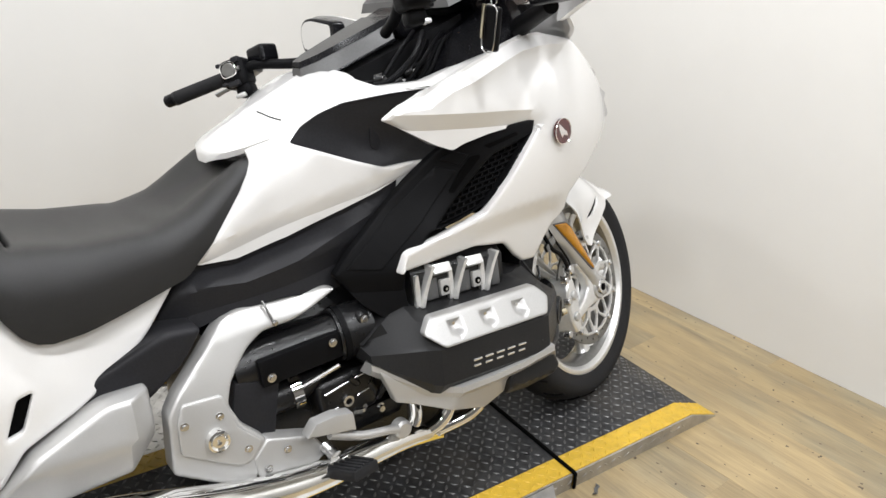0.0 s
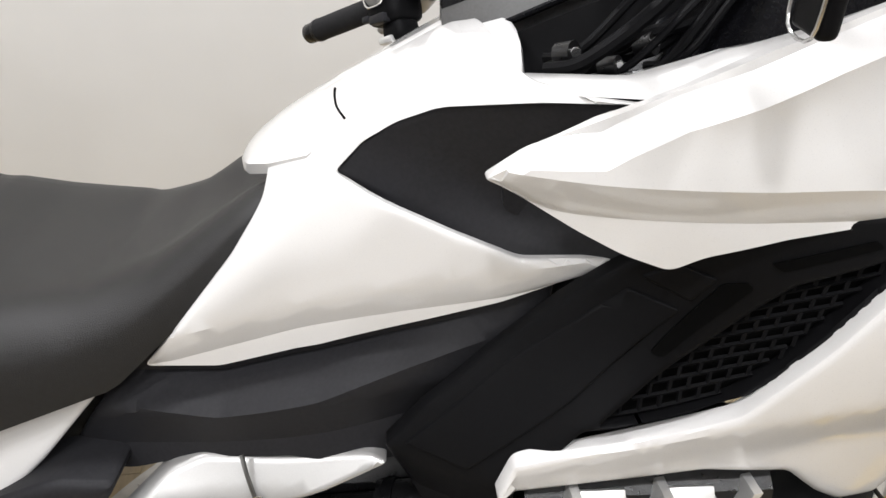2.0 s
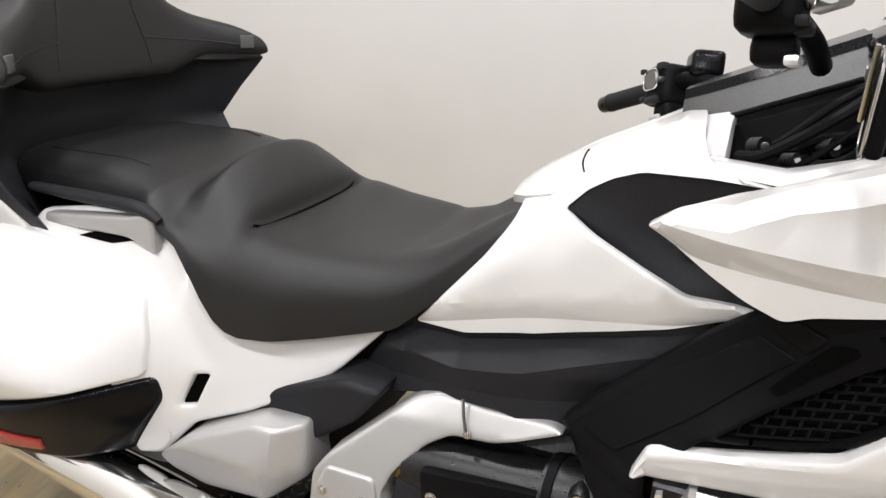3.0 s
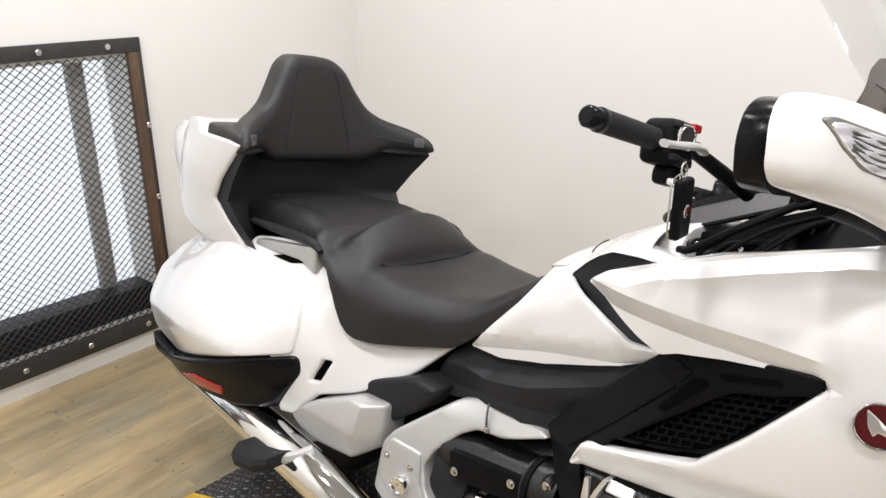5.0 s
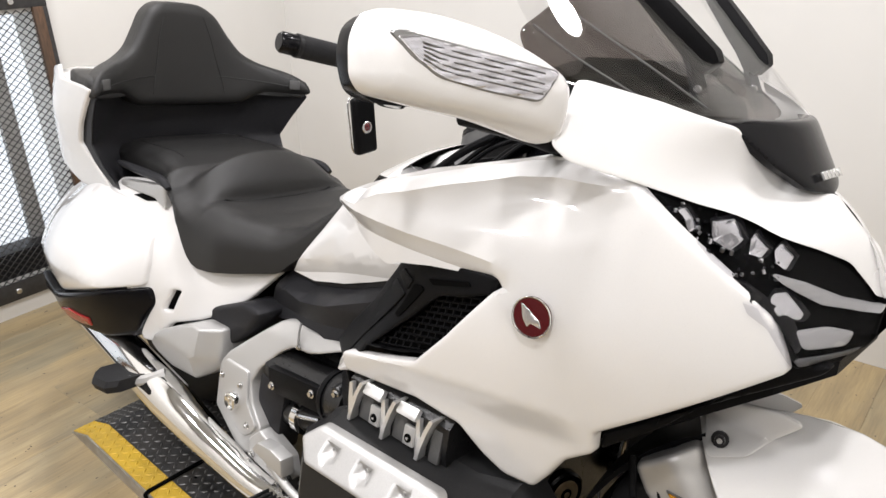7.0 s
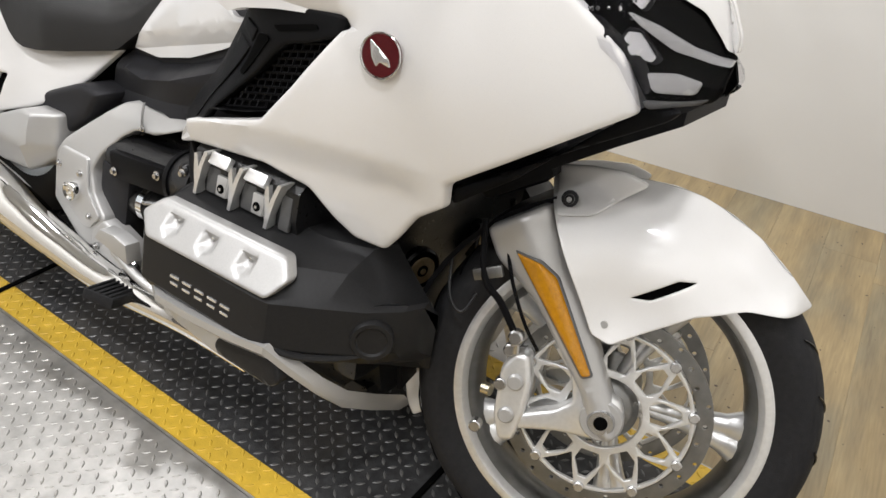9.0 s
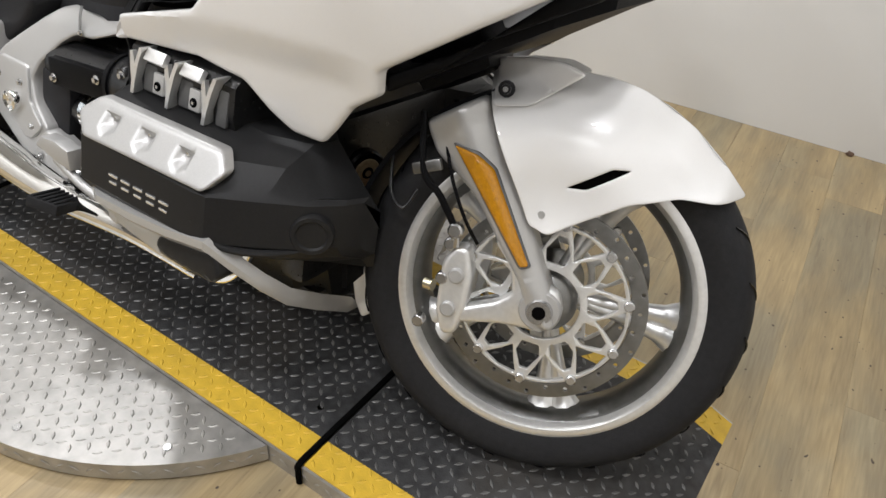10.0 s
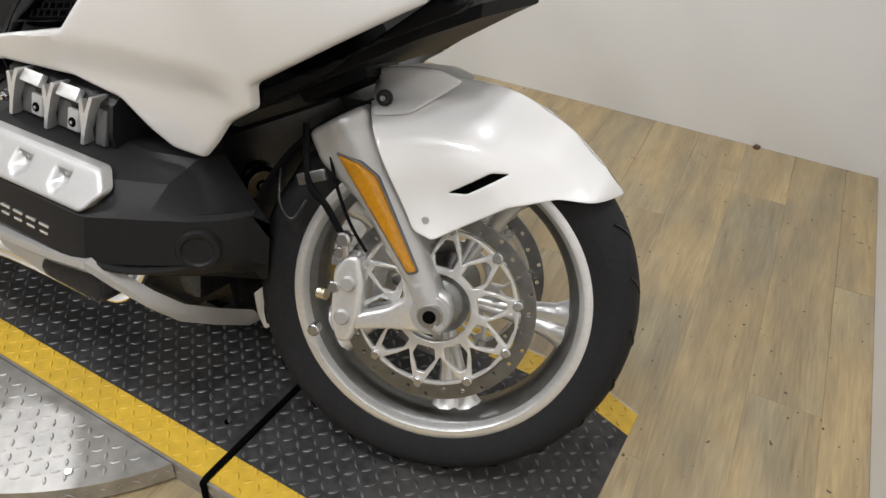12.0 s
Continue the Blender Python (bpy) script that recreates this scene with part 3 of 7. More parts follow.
for y, nm in ((0.0, 1), (0.158, 2)):
    d = part("brake_disc", disc_bm.copy(), STEEL, wheel, "drilled steel brake disc", Matrix.Translation((0, y, 0)))
    part("disc_carrier", spider_bm.copy(), ALLOY, d)
    for k in range(10):
        a = 2 * math.pi * (k + 0.5) / 10
        part("bobbin", disc_piece(0.0085, 0.012, 12, Matrix.Translation((0.132 * math.cos(a), -0.083, 0.132 * math.sin(a))), 0.002), BOLT, d)
disc_bm.free(), spider_bm.free()
part("axle", lathe([(0.009, -0.1245), (0.0185, -0.1245), (0.021, -0.120), (0.021, 0.12), (0.0185, 0.1245), (0.009, 0.1245), (0.009, -0.1245)], 24), BOLT, wheel)

# fork legs, with their covers and amber reflectors
fork_out = [(-0.245, 0.228), (-0.165, 0.290), (-0.111, 0.217), (-0.058, 0.140), (-0.010, 0.060), (0.016, 0.020), (0.030, -0.022), (0.004, -0.030), (-0.022, -0.010), (-0.040, 0.030), (-0.143, 0.142), (-0.217, 0.186)]
ridge = lambda a, b: -0.104 - 0.022 * max(0.0, 1 - abs((a + 0.13) * 0.80 + (b - 0.175) * 0.60) / 0.05)
for flip in (False, True):
    leg = part("fork_cover", panel(fork_out, ridge, 0.045, 0.008, 0.012, 0.016, 0.012, flip=flip), SILVER, bike, "silver painted fork cover", FORK)
    refl = [(-0.189, 0.209), (-0.150, 0.207), (-0.122, 0.192), (-0.034, 0.066), (-0.046, 0.062)]
    grow = [(-0.193, 0.212), (-0.149, 0.211), (-0.119, 0.194), (-0.030, 0.065), (-0.047, 0.058)]
    part("reflector_bezel", panel(grow, lambda a, b: ridge(a, b) - 0.003, 0.01, 0.001, 0.003, 0.02, 0.005, flip=flip), CONSOLE, leg)
    part("reflector", panel(refl, lambda a, b: ridge(a, b) - 0.0065, 0.01, 0.003, 0.006, 0.016, 0.005, flip=flip), AMBER, leg, "amber reflector")
    s = 1 if flip else -1
    bolt(leg, (-0.039, s * 0.117, 0.146), SILVER, 0.010, s)
    # bottom clamp round the axle, with the arm to the caliper
    bm = lathe([(0.012, -0.012), (0.030, -0.012), (0.033, -0.008), (0.033, 0.012), (0.012, 0.012)], 28)
    bmesh.ops.translate(bm, verts=bm.verts, vec=(0, s * 0.105, 0))
    part("axle_clamp", bm, SILVER, leg)
    yoke = part("fork_yoke", panel([(0.034, 0.004), (0.026, -0.026), (0.0, -0.036), (-0.060, -0.046), (-0.122, -0.066), (-0.134, -0.046), (-0.070, -0.012), (-0.048, 0.010), (-0.062, 0.050), (-0.096, 0.082), (-0.078, 0.096), (-0.020, 0.044), (0.020, 0.034)], lambda a, b: -0.108 - 0.012 * max(0.0, 1 - math.hypot(a, b) / 0.05), 0.024, 0.006, 0.008, 0.010, 0.008, flip=flip), ALLOY, leg, "cast alloy yoke", smooth=40)
    part("axle_bore", disc_piece(0.0105, 0.004, 20, Matrix.Translation((0, s * 0.1245, 0)), 0.001), HOLLOW, yoke)
    cal = part("brake_caliper", panel([(-0.166, 0.028), (-0.150, 0.058), (-0.128, 0.060), (-0.114, 0.018), (-0.112, -0.040), (-0.118, -0.086), (-0.140, -0.092), (-0.158, -0.056)], lambda a, b: s * 0.0 - 0.112, 0.062, 0.008, 0.010, 0.010, 0.010, flip=flip), ALLOY, bike, "silver radial brake caliper", FORK)
    for z in (0.058, 0.0, -0.082):
        part("caliper_bolt", disc_piece(0.010, 0.02, 12, Matrix.Translation((-0.160 - 0.02 * (z < 0), s * 0.105, z)), 0.002), BOLT, cal)
    for z in (-0.045, 0.012):
        part("piston_cap", disc_piece(0.013, 0.008, 20, Matrix.Translation((-0.138, s * 0.114, z)), 0.003), SILVER, cal)
    part("pad_pin", tube([(-0.172, s * 0.100, -0.020), (-0.186, s * 0.096, -0.022)], 0.010, 14, 2), BRASS, cal, "brass-coloured pin")
    part("bleed_nipple", tube([(-0.150, s * 0.112, 0.058), (-0.152, s * 0.118, 0.082)], (0.006, 0.003), 8, 2), BOLT, cal)
    part("sensor_wire", tube([(-0.120, s * 0.108, 0.070), (-0.150, s * 0.118, 0.110), (-0.185, s * 0.112, 0.165), (-0.215, s * 0.098, 0.23)], 0.003, 6), GLOSSBLACK, cal)
    part("banjo", disc_piece(0.012, 0.02, 12, Matrix.Translation((-0.155, s * 0.12, 0.085)), 0.003), BOLT, cal)
    part("brake_hose", tube([(-0.155, s * 0.12, 0.085), (-0.19, s * 0.125, 0.13), (-0.225, s * 0.12, 0.16), (-0.25, s * 0.10, 0.24)], 0.0055, 8), PLASTIC, cal, "black rubber hose")
    part("hose_bracket", box((0.046, 0.010, 0.018), Matrix.Translation((-0.222, s * 0.116, 0.166)) @ Matrix.Rotation(radians(-25), 4, "Y"), 0.003), STEEL, cal)

# front fender
fend_skin = Skin([(0.095, 0.0, 0.332), (0.195, 0.0, 0.273), (0.0, 0.0, 0.352), (-0.125, 0.0, 0.337), (-0.18, 0.0, 0.320), (-0.06, 0.0, 0.350), (0.045, 0.0, 0.349), (0.141, 0.0, 0.312), (0.237, 0.0, 0.238), (-0.165, -0.098, 0.282), (-0.06, -0.106, 0.275), (0.03, -0.104, 0.272), (0.10, -0.085, 0.255), (-0.05, -0.118, 0.19), (0.01, -0.112, 0.18), (-0.03, -0.120, 0.13), (0.15, -0.078, 0.235), (0.20, -0.066, 0.242)], 1e-5)
tyre_half_width = lambda r: float(np.interp(r, [0.285, 0.297, 0.307, 0.314, 0.318, 0.330], [0.066, 0.060, 0.047, 0.030, 0.012, -0.02]))
fend_side = lambda a, b: min(fend_skin(a, b), -0.0008, -tyre_half_width(math.hypot(a, b)) - 0.009)
fend_out = [(-0.182, 0.318), (-0.125, 0.337), (-0.059, 0.348), (0.0, 0.352), (0.045, 0.347), (0.095, 0.332), (0.141, 0.310), (0.195, 0.273), (0.240, 0.235), (0.190, 0.226), (0.140, 0.220), (0.075, 0.195), (-0.022, 0.119), (-0.052, 0.128), (-0.095, 0.195), (-0.141, 0.262)]
slot = [(-0.016, 0.193), (0.040, 0.238), (0.066, 0.242), (0.012, 0.198)]
fender = part("front_fender", panel(fend_out, fend_side, 0.006, 0.002, 0.006, 0.014, 0.008, [slot]), WHITE, bike, "pearl white front fender", FORK)
part("fender_half", panel(fend_out, fend_side, 0.006, 0.002, 0.006, 0.014, 0.008, [slot], flip=True), WHITE, fender)
brk = [(-0.178, 0.337), (-0.125, 0.352), (-0.072, 0.359), (-0.035, 0.350), (-0.099, 0.290), (-0.150, 0.278)]
for flip in (False, True):
    part("fender_mount", panel(brk, lambda a, b: fend_skin(a, min(b, 0.315)) - 0.012, 0.012, 0.003, 0.008, 0.014, 0.010, flip=flip), WHITE, fender)
    s = 1 if flip else -1
    bolt(fender, (-0.138, s * 0.108, 0.305), DARKGREY, 0.0125, s)
    bolt(fender, (-0.138, s * 0.111, 0.305), BOLT, 0.0075, s)
part("slot_back", panel([(-0.026, 0.183), (0.035, 0.245), (0.080, 0.250), (0.018, 0.188)], lambda a, b: fend_skin(a, b) + 0.012, 0.003, 0.0, 0.002, 0.02, 0.004), HOLLOW, fender)
# rear splash guard and the dark stays over the tyre
arc = [radians(a) for a in range(118, 202, 7)]
bm = loft([[(0.338 * math.cos(a), y, 0.338 * math.sin(a)) for y in np.linspace(-0.075, 0.075, 9)] + [(0.330 * math.cos(a), y, 0.330 * math.sin(a)) for y in np.linspace(0.075, -0.075, 9)] for a in arc])
part("splash_guard", bm, PLASTIC, bike, "black plastic inner fender", FORK)
part("fork_crown", box((0.12, 0.20, 0.10), Matrix.Translation((-0.24, 0, 0.335)) @ Matrix.Rotation(radians(-34), 4, "Y"), 0.02), PLASTIC, bike, "", FORK)

# ---- body panels ----
fair_skin = Skin([(-0.728, -0.337, 0.853), (-0.66, -0.368, 0.862), (-0.368, -0.354, 0.815), (-0.305, -0.352, 0.793), (-0.218, -0.295, 0.976), (-0.016, -0.210, 0.790), (0.055, -0.126, 0.810), (-0.214, -0.286, 0.619), (-0.687, -0.339, 0.593), (-0.504, -0.356, 0.659), (-0.40, -0.32, 0.53), (-0.53, -0.358, 0.935), (-0.39, -0.308, 0.980)], 2e-3)
fair_out = [(-0.731, 0.853), (-0.700, 0.878), (-0.655, 0.897), (-0.590, 0.923), (-0.529, 0.945), (-0.387, 0.984), (-0.309, 0.998), (-0.223, 0.981), (-0.184, 0.951), (-0.148, 0.924), (-0.112, 0.897), (-0.080, 0.872), (-0.053, 0.844), (-0.034, 0.806), (-0.024, 0.779), (-0.079, 0.739), (-0.155, 0.684), (-0.224, 0.635), (-0.227, 0.598), (-0.270, 0.566), (-0.296, 0.525), (-0.318, 0.496), (-0.365, 0.501), (-0.399, 0.524), (-0.440, 0.562), (-0.526, 0.574), (-0.713, 0.552), (-0.697, 0.594), (-0.512, 0.650), (-0.450, 0.715), (-0.370, 0.812), (-0.385, 0.818), (-0.430, 0.814), (-0.500, 0.807), (-0.564, 0.795), (-0.589, 0.784), (-0.625, 0.797), (-0.660, 0.815), (-0.690, 0.832), (-0.718, 0.847)]
LOBE_FOLD, TOP_FOLD = [(-0.705, 0.862), (-0.66, 0.860), (-0.60, 0.857), (-0.53, 0.853), (-0.46, 0.850), (-0.40, 0.846), (-0.355, 0.842)], [(-0.70, 0.866), (-0.65, 0.870), (-0.633, 0.880), (-0.597, 0.897), (-0.546, 0.911), (-0.486, 0.931), (-0.426, 0.948), (-0.383, 0.961), (-0.33, 0.970), (-0.265, 0.972)]
LOW_FOLD = [(-0.69, 0.597), (-0.60, 0.617), (-0.513, 0.638), (-0.42, 0.650), (-0.30, 0.652), (-0.235, 0.646)]
lobe_crease = lambda x: float(np.interp(x, *zip(*LOBE_FOLD)))
low_crease = lambda x: float(np.interp(x, *zip(*LOW_FOLD)))
lobe_low = lambda x: float(np.interp(x, [-0.60, -0.56, -0.50, -0.43, -0.38], [0.760, 0.770, 0.790, 0.800, 0.806]))
up_crease = lambda x: float(np.interp(x, *zip(*TOP_FOLD)))
def fair_dent(a, b):
    """A ridge under the cockpit rim with a scoop below it; the lower face of the lobe and the skirt lean in."""
    fade = min(1.0, max(0.0, (-0.21 - a) / 0.09))
    wide = min(0.085, max(0.005, up_crease(a) - lobe_crease(a)))
    under = (up_crease(a) - b) / wide
    if under < 0:
        return -1.05 * wide * under * fade
    if under < 1 and a > -0.66:
        return 0.6 * wide * under * (1 - under) ** 2 * min(1.0, (a + 0.66) / 0.12) * fade
    if a < -0.34 and b > lobe_low(a):
        return 0.7 * max(0.0, lobe_crease(a) - b) * min(1.0, (-0.34 - a) / 0.05)
    if -0.70 < a < -0.22 and b < 0.70:
        return 0.26 * min(0.05, max(0.0, low_crease(a) - b)) * min(1.0, (-0.22 - a) / 0.06)
    return 0.0
for flip in (False, True):
    part("side_fairing", panel(fair_out, fair_skin, 0.022, 0.006, 0.009, 0.014, 0.008, flip=flip, dent=fair_dent, creases=(LOBE_FOLD, TOP_FOLD, LOW_FOLD)), WHITE, bike, "pearl white side fairing", smooth=26)
bd = part("emblem", disc_piece(0.0275, 0.007, 40, Matrix.Translation((-0.305, 0, 0.793)), 0.002), BADGE, bike, "round dark red emblem with a silver rim")
fy, h = fair_skin(-0.305, 0.793), 0.02
nrm = Vector(((fair_skin(-0.305 + h, 0.793) - fair_skin(-0.305 - h, 0.793)) / (2 * h), -1, (fair_skin(-0.305, 0.793 + h) - fair_skin(-0.305, 0.793 - h)) / (2 * h))).normalized()
bd.data.transform(Matrix.Translation((0.305, 0, -0.793)))
bd.matrix_local = Matrix.Translation((-0.305, fy - 0.004, 0.793)) @ Vector((0, -1, 0)).rotation_difference(nrm).to_matrix().to_4x4()
part("emblem_rim", tube([(0.0275 * math.cos(a), -0.0035, 0.0275 * math.sin(a)) for a in (2 * math.pi * k / 40 for k in range(40))], 0.0011, 8, 1, True), CHROME, bd)
part("emblem_mark", panel([(-0.017, 0.017), (-0.005, 0.010), (0.012, -0.002), (0.016, -0.012), (0.0, -0.008), (-0.004, -0.015), (-0.012, -0.004)], lambda a, b: -0.0042, 0.003, 0.0006, 0.002, 0.01, 0.003), MARK, bd, "silver wedge")

# black radiator cover with its slanted strip and honeycomb intake
cov_skin = Skin([(-0.598, -0.308, 0.756), (-0.564, -0.330, 0.800), (-0.368, -0.345, 0.815), (-0.504, -0.342, 0.659), (-0.639, -0.340, 0.624), (-0.706, -0.318, 0.553), (-0.695, -0.268, 0.669), (-0.81, -0.245, 0.56), (-0.73, -0.318, 0.45)], 1e-3)
cov_out = [(-0.612, 0.766), (-0.590, 0.786), (-0.564, 0.806), (-0.500, 0.818), (-0.372, 0.824), (-0.380, 0.795), (-0.413, 0.752), (-0.466, 0.690), (-0.503, 0.662), (-0.640, 0.626), (-0.695, 0.556), (-0.687, 0.430), (-0.710, 0.439), (-0.766, 0.486), (-0.812, 0.552), (-0.774, 0.600), (-0.700, 0.675), (-0.654, 0.726)]
cov_dent = lambda a, b: 0.5 * max(0.0, 0.553 - b)
intake = [(-0.388, 0.794), (-0.430, 0.778), (-0.481, 0.763), (-0.508, 0.742), (-0.542, 0.709), (-0.581, 0.676), (-0.627, 0.633), (-0.594, 0.638), (-0.550, 0.648), (-0.512, 0.661), (-0.478, 0.688), (-0.450, 0.719), (-0.414, 0.764)]
for flip in (False, True):
    cover = part("radiator_cover", panel(cov_out, cov_skin, 0.02, 0.004, 0.007, 0.014, 0.005, [intake], flip=flip, dent=cov_dent), PLASTIC, bike, "matt black radiator cover")
    # a near-black sheet supplies the darkness behind the grille
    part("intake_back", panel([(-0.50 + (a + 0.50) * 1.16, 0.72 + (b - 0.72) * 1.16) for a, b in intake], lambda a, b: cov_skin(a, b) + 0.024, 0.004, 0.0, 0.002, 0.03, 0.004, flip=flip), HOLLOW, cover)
    strip_out = [(-0.793, 0.562), (-0.697, 0.663), (-0.645, 0.712), (-0.605, 0.750), (-0.566, 0.738), (-0.647, 0.650), (-0.735, 0.560)]
    part("cover_inlay", panel(strip_out, lambda a, b: cov_skin(a, b) - 0.003, 0.006, 0.0015, 0.003, 0.02, 0.004, flip=flip), PLASTIC, cover)
    part("cover_cap", panel([(-0.597, 0.762), (-0.573, 0.779), (-0.543, 0.769), (-0.560, 0.747)], lambda a, b: cov_skin(a, b) - 0.003, 0.006, 0.0015, 0.003, 0.012, 0.003, flip=flip), PLASTIC, cover)
    # flat black patches on the surface, in place of shaded slots
    part("slot_shade", panel([(-0.539, 0.765), (-0.520, 0.767), (-0.515, 0.762), (-0.577, 0.695), (-0.587, 0.698)], lambda a, b: cov_skin(a, b) - 0.002, 0.006, 0.0, 0.002, 0.02, 0.004, flip=flip), HOLLOW, cover)
    part("slot_shade", panel([(-0.506, 0.784), (-0.426, 0.803), (-0.420, 0.797), (-0.495, 0.777)], lambda a, b: cov_skin(a, b) - 0.002, 0.006, 0.0, 0.002, 0.02, 0.004, flip=flip), HOLLOW, cover)
    # woven grid of the intake
    bm = bmesh.new()
    sg = 1 if flip else -1
    ins = [np.array(q) for q in intake]

    def within(x, z):
        c = False
        for i in range(len(ins)):
            (x0, z0), (x1, z1) = ins[i], ins[i - 1]
            if (z0 > z) != (z1 > z) and x < (x1 - x0) * (z - z0) / (z1 - z0) + x0:
                c = not c
        return c

    def slat(x0, z0, x1, z1, w):
        n = 24
        run = []
        for k in range(n + 1):
            x, z = x0 + (x1 - x0) * k / n, z0 + (z1 - z0) * k / n
            if within(x, z):
                run.append((x, -sg * (cov_skin(x, z) + 0.013 + w), z))
            else:
                if len(run) > 1:
                    tube(run, 0.0022, 4, 1, bm=bm)
                run = []
        if len(run) > 1:
            tube(run, 0.0022, 4, 1, bm=bm)

    for k in range(24):
        z = 0.60 + k * 0.0105
        slat(-0.66, z - 0.025, -0.36, z + 0.045, 0.0)
        for q in range(18):
            x = -0.65 + (q + (k % 2) / 2) * 0.0165
            zz = z - 0.025 + (x + 0.66) * 0.2333
            if within(x, zz) and within(x + 0.002, zz + 0.0105):
                tube([(x, -sg * (cov_skin(x, zz) + 0.013), zz), (x + 0.002, -sg * (cov_skin(x + 0.002, zz + 0.0105) + 0.013), zz + 0.0105)], 0.0022, 4, 1, bm=bm)
    tagged(part("intake_grid", bm, PLASTIC, cover, "black honeycomb grille"), kind="stuff")

# tank cover, one white shell either side of the middle
SHOULDER = np.array([(-1.05, 0.690, -0.170), (-1.00, 0.725, -0.162), (-0.926, 0.780, -0.160), (-0.852, 0.812, -0.179), (-0.825, 0.841, -0.180), (-0.794, 0.862, -0.198), (-0.756, 0.881, -0.225), (-0.679, 0.897, -0.278), (-0.605, 0.904, -0.330), (-0.50, 0.955, -0.270), (-0.40, 0.983, -0.255), (-0.33, 0.985, -0.238)])
RIDGE = np.array([(-0.994, 0.775), (-0.919, 0.826), (-0.851, 0.868), (-0.780, 0.904), (-0.731, 0.930), (-0.671, 0.946), (-0.50, 0.99), (-0.33, 1.02)])


def tank_skin(x, z):
    """A plain flank below the shoulder line, a dome from there up to the ridge."""
    zs, ys = (float(np.interp(x, SHOULDER[:, 0], SHOULDER[:, k])) for k in (1, 2))
    if z > zs:
        zr = float(np.interp(x, RIDGE[:, 0], RIDGE[:, 1]))
        q = min(1.0, max(0.0, (zr - z) / max(0.01, zr - zs)))
        return -0.02 + (ys + 0.02) * q ** 0.45 if x < -0.65 else ys + 0.3 * (z - zs)
    if x > -0.60:
        return ys + 0.3 * (z - zs)
    return flank(x, z) + (ys - flank(x, z)) * max(0.0, 1 - (zs - z) / 0.07) ** 1.5


def flank(x, z):
    return -0.1925 - 0.36 * max(0.0, x + 0.90) ** 1.25 - 0.03 * (x + 0.90) - 0.02 * (z - 0.70)
trim_up_line = [(-0.852, 0.812), (-0.825, 0.841), (-0.794, 0.863), (-0.756, 0.882), (-0.679, 0.897), (-0.608, 0.905)]
tank_out = [(-0.924, 0.815), (-0.921, 0.800), (-0.923, 0.783), (-0.933, 0.765), (-0.957, 0.728), (-1.056, 0.608), (-0.979, 0.607), (-0.878, 0.632), (-0.763, 0.676), (-0.700, 0.702), (-0.602, 0.756), (-0.612, 0.762), (-0.686, 0.752), (-0.745, 0.771)] + trim_up_line + [(-0.650, 0.9045), (-0.684, 0.908), (-0.699, 0.922), (-0.704, 0.936), (-0.731, 0.931), (-0.780, 0.905), (-0.851, 0.869), (-0.919, 0.827)]
fold_z = lambda x: 0.640 + (x + 1.044) * 0.125 / 0.442
tank_dent = lambda a, b: 0.38 * max(0.0, fold_z(a) - b) if a < -0.60 else 0.006 * min(1.0, (a + 0.60) / 0.08)
for flip in (False, True):
    part("tank_cover", panel(tank_out, tank_skin, 0.012, 0.004, 0.008, 0.016, 0.008, flip=flip, dent=tank_dent, creases=([(-1.04, fold_z(-1.04)), (-0.62, fold_z(-0.62))],)), WHITE, bike, "pearl white tank cover", smooth=27)
part("tank_spine", loft([[(x, y, z - 0.001 - 0.30 * abs(y)) for y in (-0.045, -0.02, 0, 0.02, 0.045)] + [(x, y, z - 0.02) for y in (0.045, -0.045)] for x, z in ((-0.919, 0.829), (-0.851, 0.873), (-0.780, 0.909), (-0.731, 0.935), (-0.677, 0.949))]), WHITE, bike)
tongue = []
for x, w, drop, z in ((-0.966, 0.022, 0.004, 0.786), (-0.964, 0.036, 0.005, 0.791), (-0.958, 0.060, 0.008, 0.799), (-0.947, 0.092, 0.013, 0.809), (-0.92, 0.128, 0.022, 0.829), (-0.88, 0.146, 0.033, 0.853), (-0.84, 0.115, 0.024, 0.871), (-0.80, 0.08, 0.015, 0.885)):
    ys = [w * k / 6 for k in range(-6, 7)]
    tongue.append([(x, y, z - drop * (y / w) ** 2) for y in ys] + [(x, w * 0.96, z - drop - 0.012), (x, -w * 0.96, z - drop - 0.012)])
part("tank_tongue", loft(tongue), WHITE, bike, "pearl white end of the tank over the seat", smooth=40)
for s in (-1,):
    seam = []
    for x, y in ((-0.857, 0.046), (-0.856, 0.070), (-0.852, 0.100), (-0.843, 0.128)):
        zr, zs, ys = np.interp(x, RIDGE[:, 0], RIDGE[:, 1]), np.interp(x, SHOULDER[:, 0], SHOULDER[:, 1]), -np.interp(x, SHOULDER[:, 0], SHOULDER[:, 2])
        seam.append((x, s * y, zr - (zr - zs) * ((y - 0.02) / (ys - 0.02)) ** (1 / 0.45) + 0.0006))
    part("tank_seam", tube(seam, 0.0013, 6, 3), HOLLOW, bike, "dark panel joint across the tank")
hump = [(0.0, 0.0), (0.05, -0.008), (0.10, -0.013), (0.128, -0.021), (0.146, -0.040), (0.154, -0.075)]
part("tank_nose", loft([[(x, -y * k, z + d) for y, d in reversed(hump)] + [(x, y * k, z + d) for y, d in hump[1:]] for x, z, k in ((-0.80, 0.888, 0.70), (-0.74, 0.918, 0.85), (-0.705, 0.938, 0.97), (-0.682, 0.945, 1.0), (-0.674, 0.943, 0.98), (-0.671, 0.936, 0.95))]), WHITE, bike, smooth=40)

